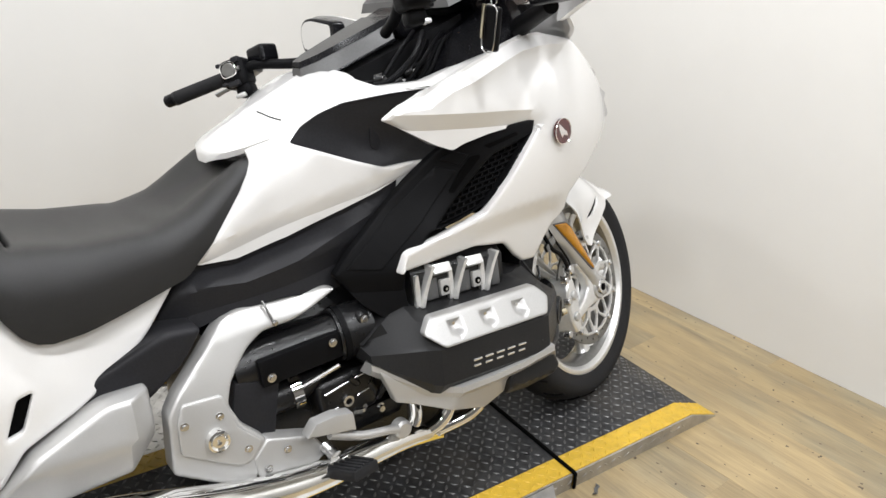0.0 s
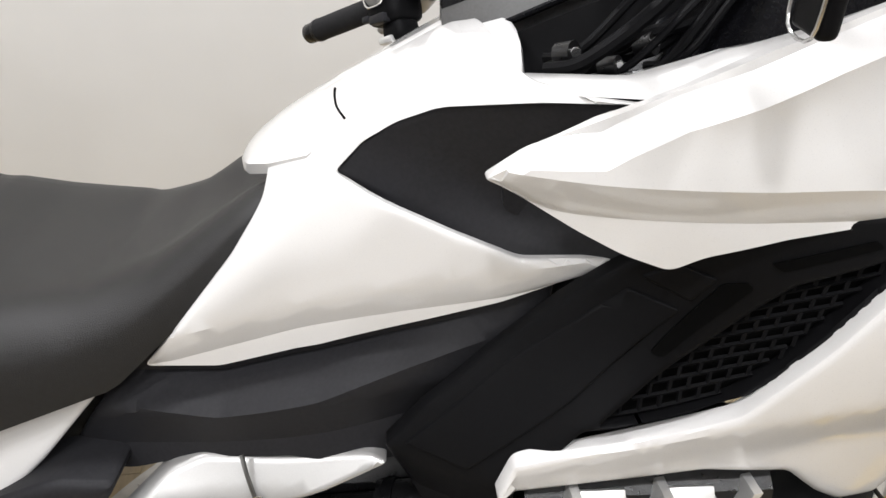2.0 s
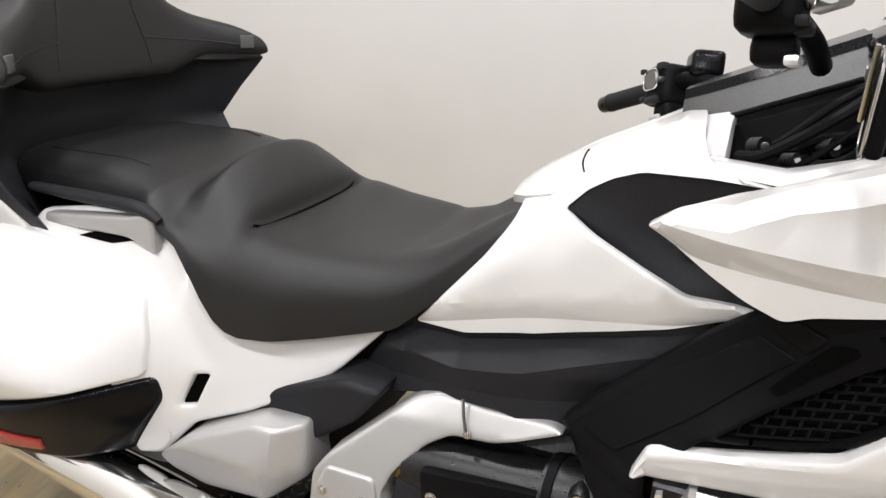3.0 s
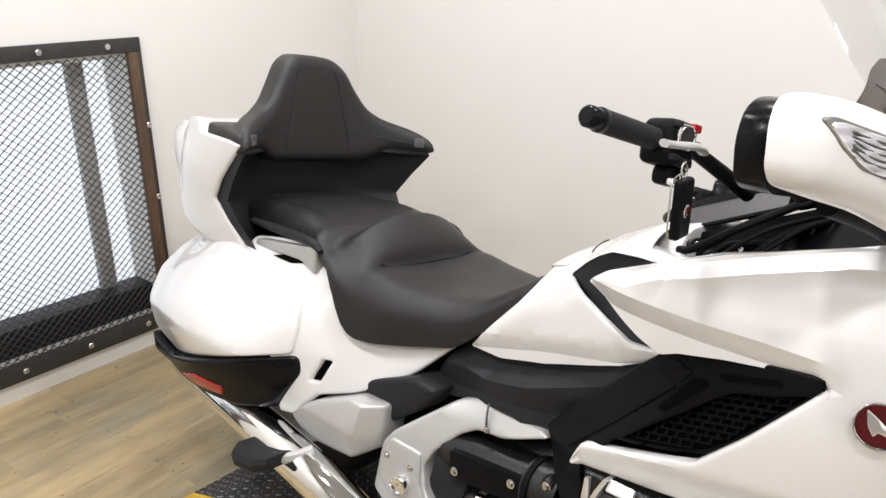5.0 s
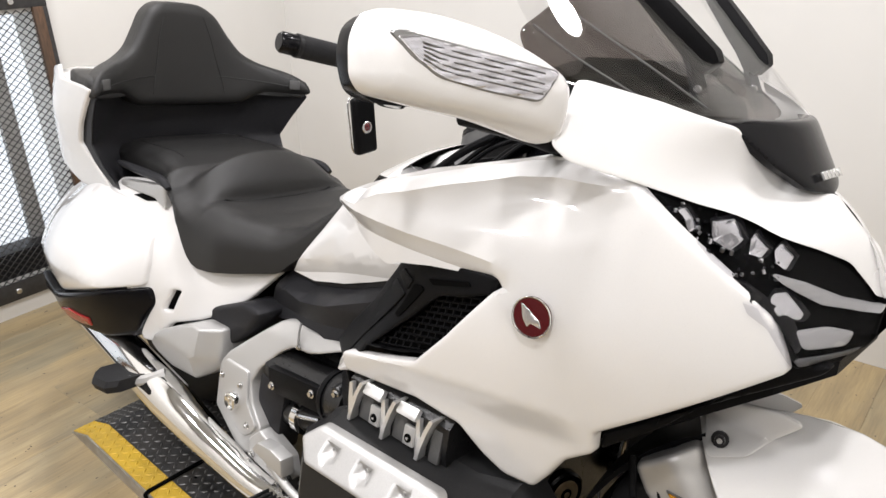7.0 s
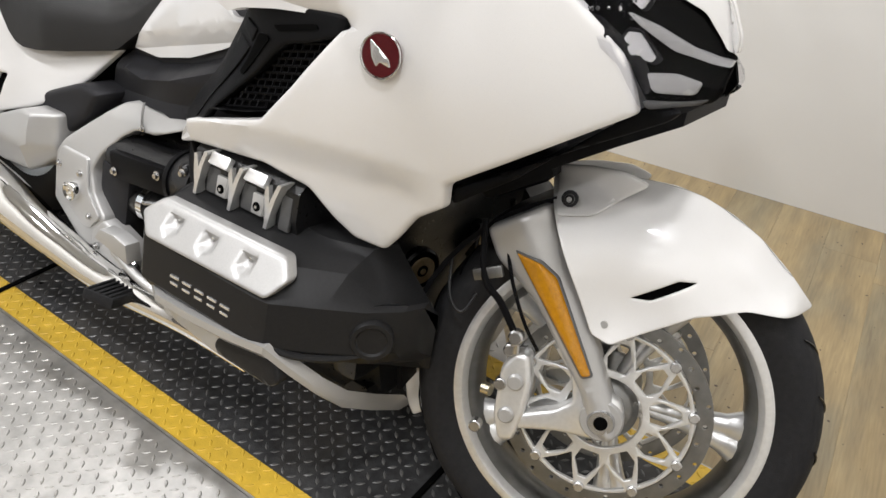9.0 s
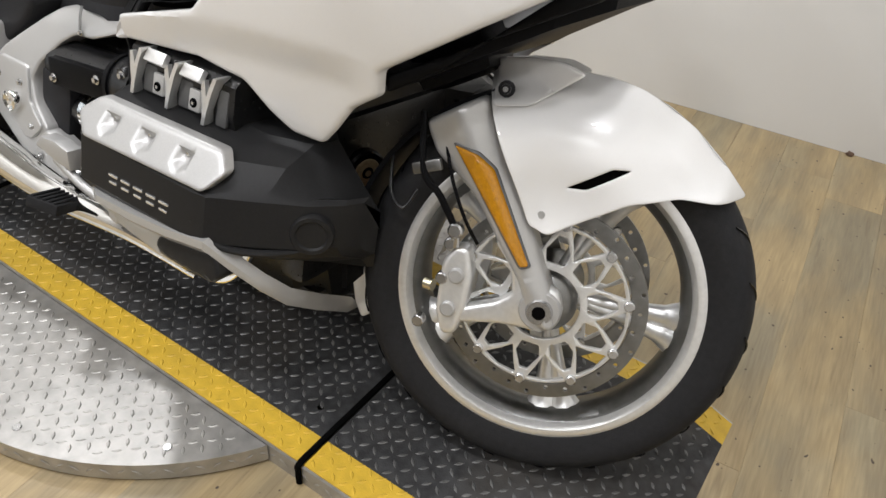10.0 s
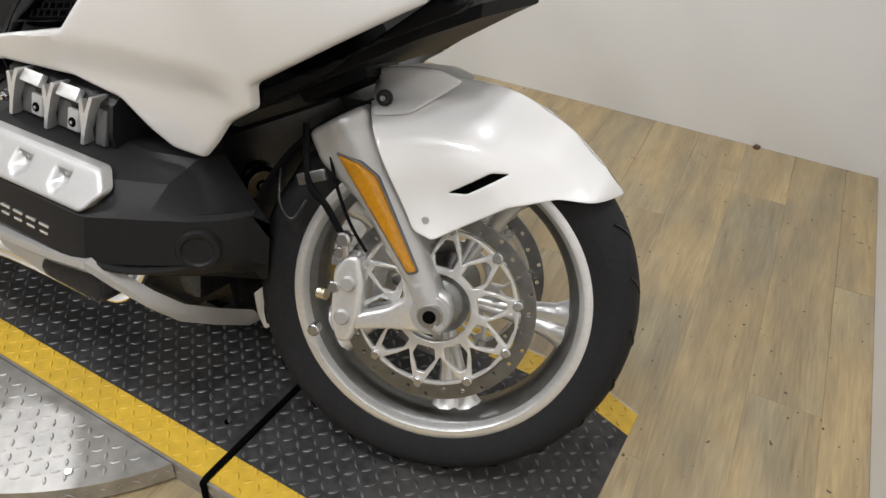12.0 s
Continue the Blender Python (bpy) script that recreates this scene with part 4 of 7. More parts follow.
# white rim that runs from the tank round the open cockpit
for sd in (-1, 1):
    rings = []
    for (xo, yo, zo), (xi, yi, zi) in zip(((-0.700, -0.240, 0.898), (-0.608, -0.318, 0.908), (-0.545, None, 0.9395), (-0.470, None, 0.961), (-0.410, None, 0.978), (-0.335, None, 0.994)), ((-0.716, -0.160, 0.900), (-0.610, -0.231, 0.910), (-0.540, -0.244, 0.927), (-0.465, -0.258, 0.937), (-0.400, -0.271, 0.957), (-0.355, -0.279, 0.990))):
        yo = yo or fair_skin(xo, zo) + fair_dent(xo, zo) + 0.003
        o, n = Vector((xo, yo, zo)), Vector((xi, yi, zi))
        line = [o, o.lerp(n, 0.3) + Vector((0, 0, 0.006)), o.lerp(n, 0.65) + Vector((0, 0, 0.006)), n, n + Vector((0.002, 0.006, -0.008)), n + Vector((0, 0.004, -0.03)), o + Vector((0, 0.045, -0.014))]
        rings.append([(p.x, -sd * p.y, p.z) for p in line])
    part("cockpit_rim", loft(rings), WHITE, bike, "pearl white cockpit rim", smooth=40)

# black wing-shaped trim between tank and fairing
trim_skin = Skin([(-0.852, -0.174, 0.812), (-0.825, -0.175, 0.841), (-0.794, -0.192, 0.863), (-0.756, -0.216, 0.882), (-0.679, -0.268, 0.897), (-0.608, -0.322, 0.905), (-0.700, -0.236, 0.852), (-0.716, -0.212, 0.820), (-0.652, -0.235, 0.790), (-0.602, -0.284, 0.757), (-0.686, -0.240, 0.752), (-0.745, -0.212, 0.771)], 1e-5)
trim_out = trim_up_line + [(-0.600, 0.885), (-0.610, 0.850), (-0.610, 0.815), (-0.585, 0.785), (-0.565, 0.774), (-0.602, 0.748), (-0.686, 0.738), (-0.745, 0.755)]
for flip in (False, True):
    part("side_trim", panel(trim_out, trim_skin, 0.02, 0.003, 0.008, 0.016, 0.006, flip=flip), DARKGREY, bike, "dark grey wing-shaped trim")
    part("trim_fill", panel([(-0.70, 0.86), (-0.45, 0.90), (-0.42, 0.80), (-0.60, 0.75), (-0.70, 0.79)], lambda a, b: -0.225, 0.02, 0.0, 0.002, 0.04, 0.01, flip=flip), DARKGREY, bike)

# black panel under the tank
under_skin = Skin([(-1.09, -0.181, 0.587), (-0.80, -0.228, 0.640), (-0.70, -0.228, 0.640), (-0.70, -0.236, 0.70), (-1.05, -0.215, 0.49), (-0.85, -0.250, 0.50), (-0.76, -0.225, 0.53)])
under_out = [(-1.090, 0.590), (-1.045, 0.632), (-0.981, 0.634), (-0.860, 0.664), (-0.758, 0.697), (-0.690, 0.722), (-0.650, 0.735), (-0.660, 0.62), (-0.750, 0.520), (-0.820, 0.515), (-0.907, 0.526), (-1.011, 0.514), (-1.080, 0.490), (-1.165, 0.480), (-1.130, 0.535)]
tank_edge = lambda x: float(np.interp(x, [-1.056, -0.979, -0.878, -0.763, -0.700, -0.602], [0.608, 0.607, 0.632, 0.676, 0.702, 0.756]))


def under_face(a, b):
    """The upper rim slips in behind the white tank cover."""
    y, z = under_skin(a, b), tank_edge(a)
    k = min(1.0, max(0.0, (b - z + 0.038) / 0.026)) * min(1.0, max(0.0, (-0.64 - a) / 0.05))
    return y + (max(y, tank_skin(a, z) + 0.024) - y) * k


under_dent = lambda a, b: 0.45 * max(0.0, 0.575 + (a + 1.0) * 0.16 - b)
for flip in (False, True):
    part("lower_side_panel", panel(under_out, under_face, 0.02, 0.006, 0.010, 0.012, 0.010, flip=flip, dent=under_dent, creases=([(-1.10, 0.559), (-0.86, 0.597), (-0.66, 0.629)], [(-1.06, tank_edge(-1.06) - 0.038), (-0.979, 0.569), (-0.878, 0.594), (-0.763, 0.638), (-0.70, 0.664)], [(-1.06, tank_edge(-1.06) - 0.012), (-0.979, 0.595), (-0.878, 0.620), (-0.763, 0.664), (-0.70, 0.690)])), DARKGREY, bike, "dark grey side panel below the tank", smooth=30)

# white tail cowl with a dark slot
rear_skin = Skin([(-1.09, -0.185, 0.587), (-1.22, -0.232, 0.490), (-1.334, -0.244, 0.535), (-1.386, -0.288, 0.451), (-1.365, -0.281, 0.479), (-1.463, -0.330, 0.475), (-1.445, -0.292, 0.585), (-1.543, -0.392, 0.458), (-1.67, -0.412, 0.471), (-1.80, -0.405, 0.470), (-1.946, -0.366, 0.440), (-2.09, -0.318, 0.435), (-1.634, -0.268, 0.660), (-1.56, -0.350, 0.560), (-1.75, -0.368, 0.575), (-1.80, -0.272, 0.665), (-1.973, -0.225, 0.632), (-1.95, -0.320, 0.550), (-1.49, -0.322, 0.335), (-1.90, -0.370, 0.334)], 4e-4)
cowl_skin = lambda a, b: rear_skin(a, b) + (0.004 if a > -1.43 else 0.012)
cowl_out = [(-1.095, 0.592), (-1.160, 0.520), (-1.219, 0.469), (-1.30, 0.428), (-1.387, 0.398), (-1.450, 0.327), (-1.490, 0.325), (-1.490, 0.430), (-1.500, 0.502), (-1.520, 0.585), (-1.590, 0.630), (-1.720, 0.645), (-1.720, 0.690), (-1.640, 0.700), (-1.560, 0.704), (-1.480, 0.694), (-1.430, 0.684), (-1.408, 0.652), (-1.384, 0.615), (-1.357, 0.582), (-1.329, 0.566), (-1.285, 0.566), (-1.21, 0.578), (-1.11, 0.600)]
slot_out = [(-1.384, 0.484), (-1.360, 0.486), (-1.384, 0.431), (-1.408, 0.428)]
for flip in (False, True):
    tail = part("tail_cowl", panel(cowl_out, cowl_skin, 0.015, 0.006, 0.010, 0.016, 0.010, [slot_out], flip=flip), WHITE, bike, "pearl white tail cowl", smooth=35)
    part("slot_back", panel([(-1.375, 0.492), (-1.350, 0.492), (-1.378, 0.424), (-1.416, 0.422)], lambda a, b: cowl_skin(a, b) + 0.013, 0.004, 0, 0.002, 0.02, 0.004, flip=flip), HOLLOW, tail)
    # black patch on the cowl draws the shade of the latch recess
    part("latch_shade", panel([(-1.625, 0.664), (-1.571, 0.681), (-1.498, 0.674), (-1.555, 0.662)], lambda a, b: cowl_skin(a, b) - 0.0015, 0.004, 0.0, 0.002, 0.012, 0.003, flip=flip), HOLLOW, tail)

# saddlebags
bag_skin = rear_skin
bag_out = [(-2.060, 0.590), (-2.115, 0.515), (-2.090, 0.440), (-2.010, 0.375), (-1.880, 0.352), (-1.545, 0.460), (-1.450, 0.482), (-1.447, 0.540), (-1.462, 0.600), (-1.505, 0.640), (-1.600, 0.652), (-1.680, 0.660), (-1.780, 0.674), (-1.900, 0.668), (-1.990, 0.640)]
BAG_FOLD = [(-2.085, 0.432), (-1.95, 0.445), (-1.80, 0.462), (-1.67, 0.472), (-1.545, 0.464)]
bag_fold = lambda x: float(np.interp(x, *zip(*BAG_FOLD)))
bag_dent = lambda a, b: 0.30 * max(0.0, bag_fold(a) - b)
bagdk_out = [(-2.015, 0.368), (-1.880, 0.346), (-1.545, 0.454), (-1.438, 0.480), (-1.430, 0.440), (-1.490, 0.335), (-1.585, 0.312), (-1.776, 0.318), (-1.990, 0.318)]
for flip in (False, True):
    s = 1 if flip else -1
    bag = part("saddlebag", panel(bag_out, bag_skin, 0.055, 0.005, 0.008, 0.0155, 0.012, flip=flip, dent=bag_dent, creases=(BAG_FOLD,)), WHITE, bike, "pearl white saddlebag with dark lower shell", smooth=30)
    low = part("lower_shell", panel(bagdk_out, lambda a, b: bag_skin(a, b) + 0.004 + 0.06 * max(0, 0.40 - b), 0.06, 0.008, 0.012, 0.018, 0.015, flip=flip), GLOSSBLACK, bag, "gloss black lower shell")
    part("side_reflector", panel([(-1.776, 0.338), (-1.700, 0.362), (-1.612, 0.360), (-1.615, 0.335), (-1.711, 0.332)], lambda a, b: bag_skin(a, b) + -0.001 + 0.06 * max(0, 0.40 - b), 0.01, 0.002, 0.005, 0.02, 0.005, flip=flip), RED, low, "red reflector")

# ---- seat ----
def seat_sections(xs, half, top, low, lift, ring=29):
    out = []
    for x in xs:
        w, t, b = half(x), top(x), low(x)
        row = []
        for k in range(ring):
            a = math.pi * k / (ring - 1)
            y = -w * math.cos(a)
            e = abs(math.cos(a))
            round_off = (1 - e ** 7.0) ** 0.5
            z = b + (t - b) * (0.35 + 0.65 * round_off) if 0 < k < ring - 1 else b
            row.append((x, y, z + lift(x, y) * round_off))
        out.append(row)
    return out


ip = lambda xs, ys: (lambda x: float(np.interp(x, xs, ys)))
half_w = ip([-1.82, -1.70, -1.54, -1.47, -1.40, -1.25, -1.10, -1.00, -0.93, -0.905], [0.20, 0.205, 0.215, 0.245, 0.262, 0.250, 0.205, 0.178, 0.158, 0.135])
seat_top = ip([-1.82, -1.60, -1.50, -1.46, -1.37, -1.33, -1.25, -1.12, -1.05, -1.00, -0.94, -0.905], [0.772, 0.775, 0.755, 0.720, 0.700, 0.690, 0.677, 0.678, 0.706, 0.742, 0.784, 0.798])
seat_low = ip([-1.82, -1.56, -1.50, -1.46, -1.425, -1.396, -1.379, -1.360, -1.340, -1.317, -1.27, -1.192, -1.08, -1.00, -0.92, -0.905], [0.705, 0.712, 0.706, 0.695, 0.680, 0.640, 0.604, 0.574, 0.558, 0.552, 0.556, 0.571, 0.597, 0.668, 0.752, 0.775])


def bolster(x, y):
    front = min(1.0, max(0.0, (-1.350 - x) / 0.070)) ** 0.6
    back = min(1.0, max(0.0, (x + 1.505) / 0.085))
    back = back * back * (3 - 2 * back)
    arch = max(0.0, 1 - (y / 0.222) ** 2) ** 0.5
    dish = 0.022 * min(1.2, (abs(y) / 0.22) ** 2) * min(1.0, max(0.0, (x + 1.40) / 0.08)) * min(1.0, max(0.0, (-1.02 - x) / 0.12))
    return dish + max(0.0, 0.665 + 0.132 * arch - seat_top(x) - dish) * front * back - 0.018 * math.exp(-((x + 1.350) / 0.006) ** 2) * max(0.0, 1 - (abs(y) / 0.17) ** 8) - 0.03 * max(0.0, 1 - (y / 0.12) ** 2) * (1 if x > -1.1 else 0) * min(1, (x + 1.1) / 0.12 if x > -1.1 else 0)


xs = list(np.linspace(-1.82, -1.55, 10)) + list(np.linspace(-1.53, -1.40, 26)) + list(np.linspace(-1.395, -1.27, 32)) + list(np.linspace(-1.255, -0.905, 28))
seat = part("seat", loft(seat_sections(xs, half_w, seat_top, seat_low, bolster)), VINYL, bike, "black vinyl two-up seat", smooth=70)
def seat_z(x, y):
    e = min(1.0, abs(y) / half_w(x))
    r = (1 - e ** 7.0) ** 0.5
    return seat_low(x) + (seat_top(x) - seat_low(x)) * (0.35 + 0.65 * r) + bolster(x, y) * r


# a near-black tube in the groove draws the crease's shadow
part("crease_shade", tube([(-1.350, y, seat_z(-1.350, y) + 0.0075) for y in np.linspace(-0.160, 0.160, 17)], [0.001, 0.0050, 0.0055, 0.0050, 0.001], 8, 2), HOLLOW, seat, "black line for the shade in the seat crease")
for s in (-1, 1):
    part("seam", tube([(x, s * 0.15, seat_z(x, 0.15) + 0.0006) for x in np.linspace(-1.78, -1.56, 8)], 0.0013, 6, 2), VINYL, seat)
    rail = part("grab_rail", panel([(-1.70, 0.690), (-1.522, 0.711), (-1.478, 0.722), (-1.470, 0.714), (-1.468, 0.656), (-1.484, 0.662), (-1.523, 0.676), (-1.70, 0.672)], lambda a, b: -0.252, 0.022, 0.005, 0.007, 0.014, 0.008, flip=s > 0), SILVER, bike, "silver passenger grab rail", smooth=30)
    part("rail_pad", tube([(-1.74, s * 0.232, 0.724), (-1.62, s * 0.240, 0.727), (-1.50, s * 0.245, 0.727), (-1.458, s * 0.247, 0.712)], (0.010, 0.014, 0.014, 0.008), 12, flat=0.8), DARKGREY, rail, "dark grey hand pad")

# ---- backrest and trunk ----
def mirror_out(half):
    return [(-y, z) for y, z in half] + [(y, z) for y, z in reversed(half) if y > 0.001]


pad_half = [(0.0, 1.142), (0.066, 1.138), (0.104, 1.112), (0.134, 1.060), (0.168, 1.012), (0.212, 0.986), (0.285, 0.964), (0.322, 0.940), (0.330, 0.903), (0.215, 0.900), (0.185, 0.880), (0.150, 0.862), (0.0, 0.858)]
pad_x = lambda y, z: -1.80 + 0.155 * (abs(y) / 0.32) ** 2.2 - 0.10 * (z - 0.86)
pad = part("backrest", panel(mirror_out(pad_half), pad_x, 0.07, 0.025, 0.03, 0.016, 0.02, axis="x", out=1), VINYL, bike, "black padded passenger backrest", smooth=60)
for s in (-1, 1):
    part("seam", tube([(pad_x(y, z) + 0.0004, s * y, z) for y, z in ((0.060, 1.105), (0.078, 1.05), (0.090, 0.99), (0.105, 0.93), (0.110, 0.895))], 0.0014, 6, 4), VINYL, pad)
    part("seam", tube([(pad_x(y, z) + 0.0004, s * y, z) for y, z in ((0.098, 0.945), (0.15, 0.940), (0.21, 0.935), (0.285, 0.925))], 0.0014, 6, 4), VINYL, pad)
 
SHELL_Z, SHELL_Y, SHELL_X = (0.630, 0.661, 0.718, 0.770, 0.830, 0.905, 0.927), (0.235, 0.262, 0.284, 0.294, 0.308, 0.322, 0.328), (-1.668, -1.672, -1.722, -1.762, -1.722, -1.660, -1.645)
shell_half = [(0.0, 0.930), (0.150, 0.930), (0.215, 0.908), (0.322, 0.903), (0.308, 0.830), (0.294, 0.770), (0.284, 0.718), (0.262, 0.661), (0.17, 0.630), (0.0, 0.630)]


def shell_x(y, z):
    """Hollow in the middle, coming forward to a rim that is drawn back at half height."""
    rim_y, rim_x = np.interp(z, SHELL_Z, SHELL_Y), np.interp(z, SHELL_Z, SHELL_X)
    return float(-1.872 + (rim_x + 1.872) * min(1.0, abs(y) / rim_y) ** 2.4)


part("backrest_shell", panel(mirror_out(shell_half), shell_x, 0.085, 0.006, 0.010, 0.016, 0.010, axis="x", out=1), DARKGREY, bike, "black plastic trunk front", smooth=32)
trunk_half = [(0.0, 0.950), (0.20, 0.945), (0.270, 0.930), (0.292, 0.890), (0.284, 0.825), (0.250, 0.710), (0.205, 0.655), (0.0, 0.640)]
ring0 = rounded(mirror_out(trunk_half), 0.03)


def trunk_ring(x, k, dz=0.0):
    return [(x, y * k, 0.81 + (z - 0.81) * k + dz) for y, z in ring0]


trunk = part("trunk", loft([trunk_ring(-1.90, 0.90), trunk_ring(-1.93, 0.98), trunk_ring(-2.02, 0.97), trunk_ring(-2.085, 0.90, 0.01), trunk_ring(-2.14, 0.80, 0.015), trunk_ring(-2.15, 0.72, 0.015)]), WHITE, bike, "pearl white rear trunk", smooth=40)
trunk_skin = Skin([(-1.667, -0.334, 0.927), (-1.80, -0.338, 0.915), (-1.815, -0.306, 0.770), (-1.715, -0.272, 0.661), (-1.90, -0.332, 0.85), (-1.95, -0.290, 0.69), (-2.004, -0.291, 0.895), (-2.027, -0.280, 0.747), (-1.93, -0.315, 0.93)], 1e-4)
trunk_out = [(-1.674, 0.921), (-1.720, 0.928), (-1.832, 0.934), (-1.850, 0.966), (-1.930, 0.955), (-1.995, 0.912), (-2.012, 0.880), (-2.034, 0.750), (-1.985, 0.690), (-1.870, 0.646), (-1.735, 0.648), (-1.715, 0.661), (-1.762, 0.712), (-1.812, 0.770), (-1.770, 0.825)]
for flip in (False, True):
    part("trunk_flank", panel(trunk_out, trunk_skin, 0.010, 0.004, 0.010, 0.014, 0.010, flip=flip, dent=lambda a, b: 0.55 * max(0.0, -1.955 + 0.25 * (b - 0.82) - a), creases=([(-1.925, 0.94), (-1.995, 0.66)],)), WHITE, trunk, "faceted pearl white trunk side", smooth=26)
    s = 1 if flip else -1
    rings = []
    for x, y0, y1, z0, z1 in ((-1.862, 0.20, 0.285, 0.918, 0.946), (-1.850, 0.18, 0.305, 0.906, 0.956), (-1.78, 0.17, 0.322, 0.898, 0.956), (-1.71, 0.17, 0.328, 0.896, 0.950), (-1.684, 0.19, 0.328, 0.895, 0.944), (-1.674, 0.21, 0.318, 0.900, 0.930)):
        turn = [2 * math.pi * k / 20 for k in range(20)]
        ring = [(x, s * ((y0 + y1) / 2 + (y1 - y0) / 2 * math.copysign(abs(math.cos(a)) ** 0.32, math.cos(a))), (z0 + z1) / 2 + (z1 - z0) / 2 * math.copysign(abs(math.sin(a)) ** 0.32, math.sin(a))) for a in turn]
        rings.append([(min(p[0], pad_x(p[1], p[2]) - 0.012), p[1], p[2]) for p in ring])
    arm = part("armrest", loft(rings), VINYL, pad, "black padded arm of the backrest", smooth=60)
    part("arm_inset", box((0.005, 0.030, 0.026), Matrix.Translation((pad_x(0.285, 0.932) + 0.001, s * 0.285, 0.932)) @ Matrix.Rotation(radians(-s * 32), 4, "Z"), 0.0015), CONSOLE, arm, "small grey plate")
part("tail_light", box((0.03, 0.20, 0.06), Matrix.Translation((-2.13, 0, 0.62)), 0.012), RED, bike, "red tail light")
part("rear_body", loft([[(x, y * w, z) for y, z in ((-1, 0.30), (-1, 0.60), (-0.8, 0.66), (0.8, 0.66), (1, 0.60), (1, 0.30))] for x, w in ((-2.12, 0.14), (-2.0, 0.22), (-1.5, 0.23), (-1.2, 0.17))]), PLASTIC, bike)
# rear wheel, mostly hidden under the bags
rw = thing("rear_wheel", "", "")
rw.parent = bike
rw.matrix_local = Matrix.Translation((-1.695, 0, 0.312))
rt = [(0.205, 0.085), (0.23, 0.098), (0.265, 0.102), (0.292, 0.088), (0.306, 0.055), (0.312, 0.02)]
part("tyre", lathe([(r, -y) for r, y in rt] + [(r, y) for r, y in reversed(rt)], 72), RUBBER, rw)
part("rim", lathe([(0.02, -0.03), (0.15, -0.03), (0.19, -0.05), (0.205, -0.08), (0.21, -0.085), (0.21, 0.085), (0.205, 0.08), (0.19, 0.05), (0.15, 0.03), (0.02, 0.03)], 48), ALLOY, rw)

# ---- nose, lamps, screen ----
nose_skin = Skin([(-0.218, -0.295, 0.976), (-0.296, -0.369, 1.022), (-0.308, -0.312, 1.096), (-0.165, -0.155, 1.052), (-0.12, -0.06, 0.980), (0.055, -0.110, 0.810), (-0.016, -0.205, 0.790), (-0.068, -0.01, 0.970), (-0.008, -0.01, 0.904), (0.025, -0.01, 0.840), (0.036, -0.01, 0.775), (-0.1, -0.20, 0.925)], 1e-5)
nose_side = lambda a, b, off=0.0: min(max(nose_skin(a, b), fair_skin(a, b) + 0.002 if a < -0.08 and b < 0.975 else -9) + off, -0.003)
nose_out = [(-0.300, 1.022), (-0.279, 1.004), (-0.225, 0.984), (-0.168, 0.958), (-0.103, 0.937), (-0.051, 0.912), (-0.022, 0.894), (-0.003, 0.868), (0.011, 0.848), (0.022, 0.846), (0.019, 0.868), (-0.004, 0.908), (-0.036, 0.940), (-0.068, 0.969), (-0.120, 0.978), (-0.165, 1.052), (-0.235, 1.078), (-0.312, 1.098)]
lamp_out = [(-0.223, 0.980), (-0.167, 0.953), (-0.103, 0.932), (-0.051, 0.908), (-0.024, 0.890), (-0.005, 0.866), (0.009, 0.846), (0.021, 0.842), (0.026, 0.800), (0.016, 0.780), (-0.017, 0.784), (-0.026, 0.799), (-0.052, 0.834), (-0.089, 0.869), (-0.150, 0.911), (-0.189, 0.942)]
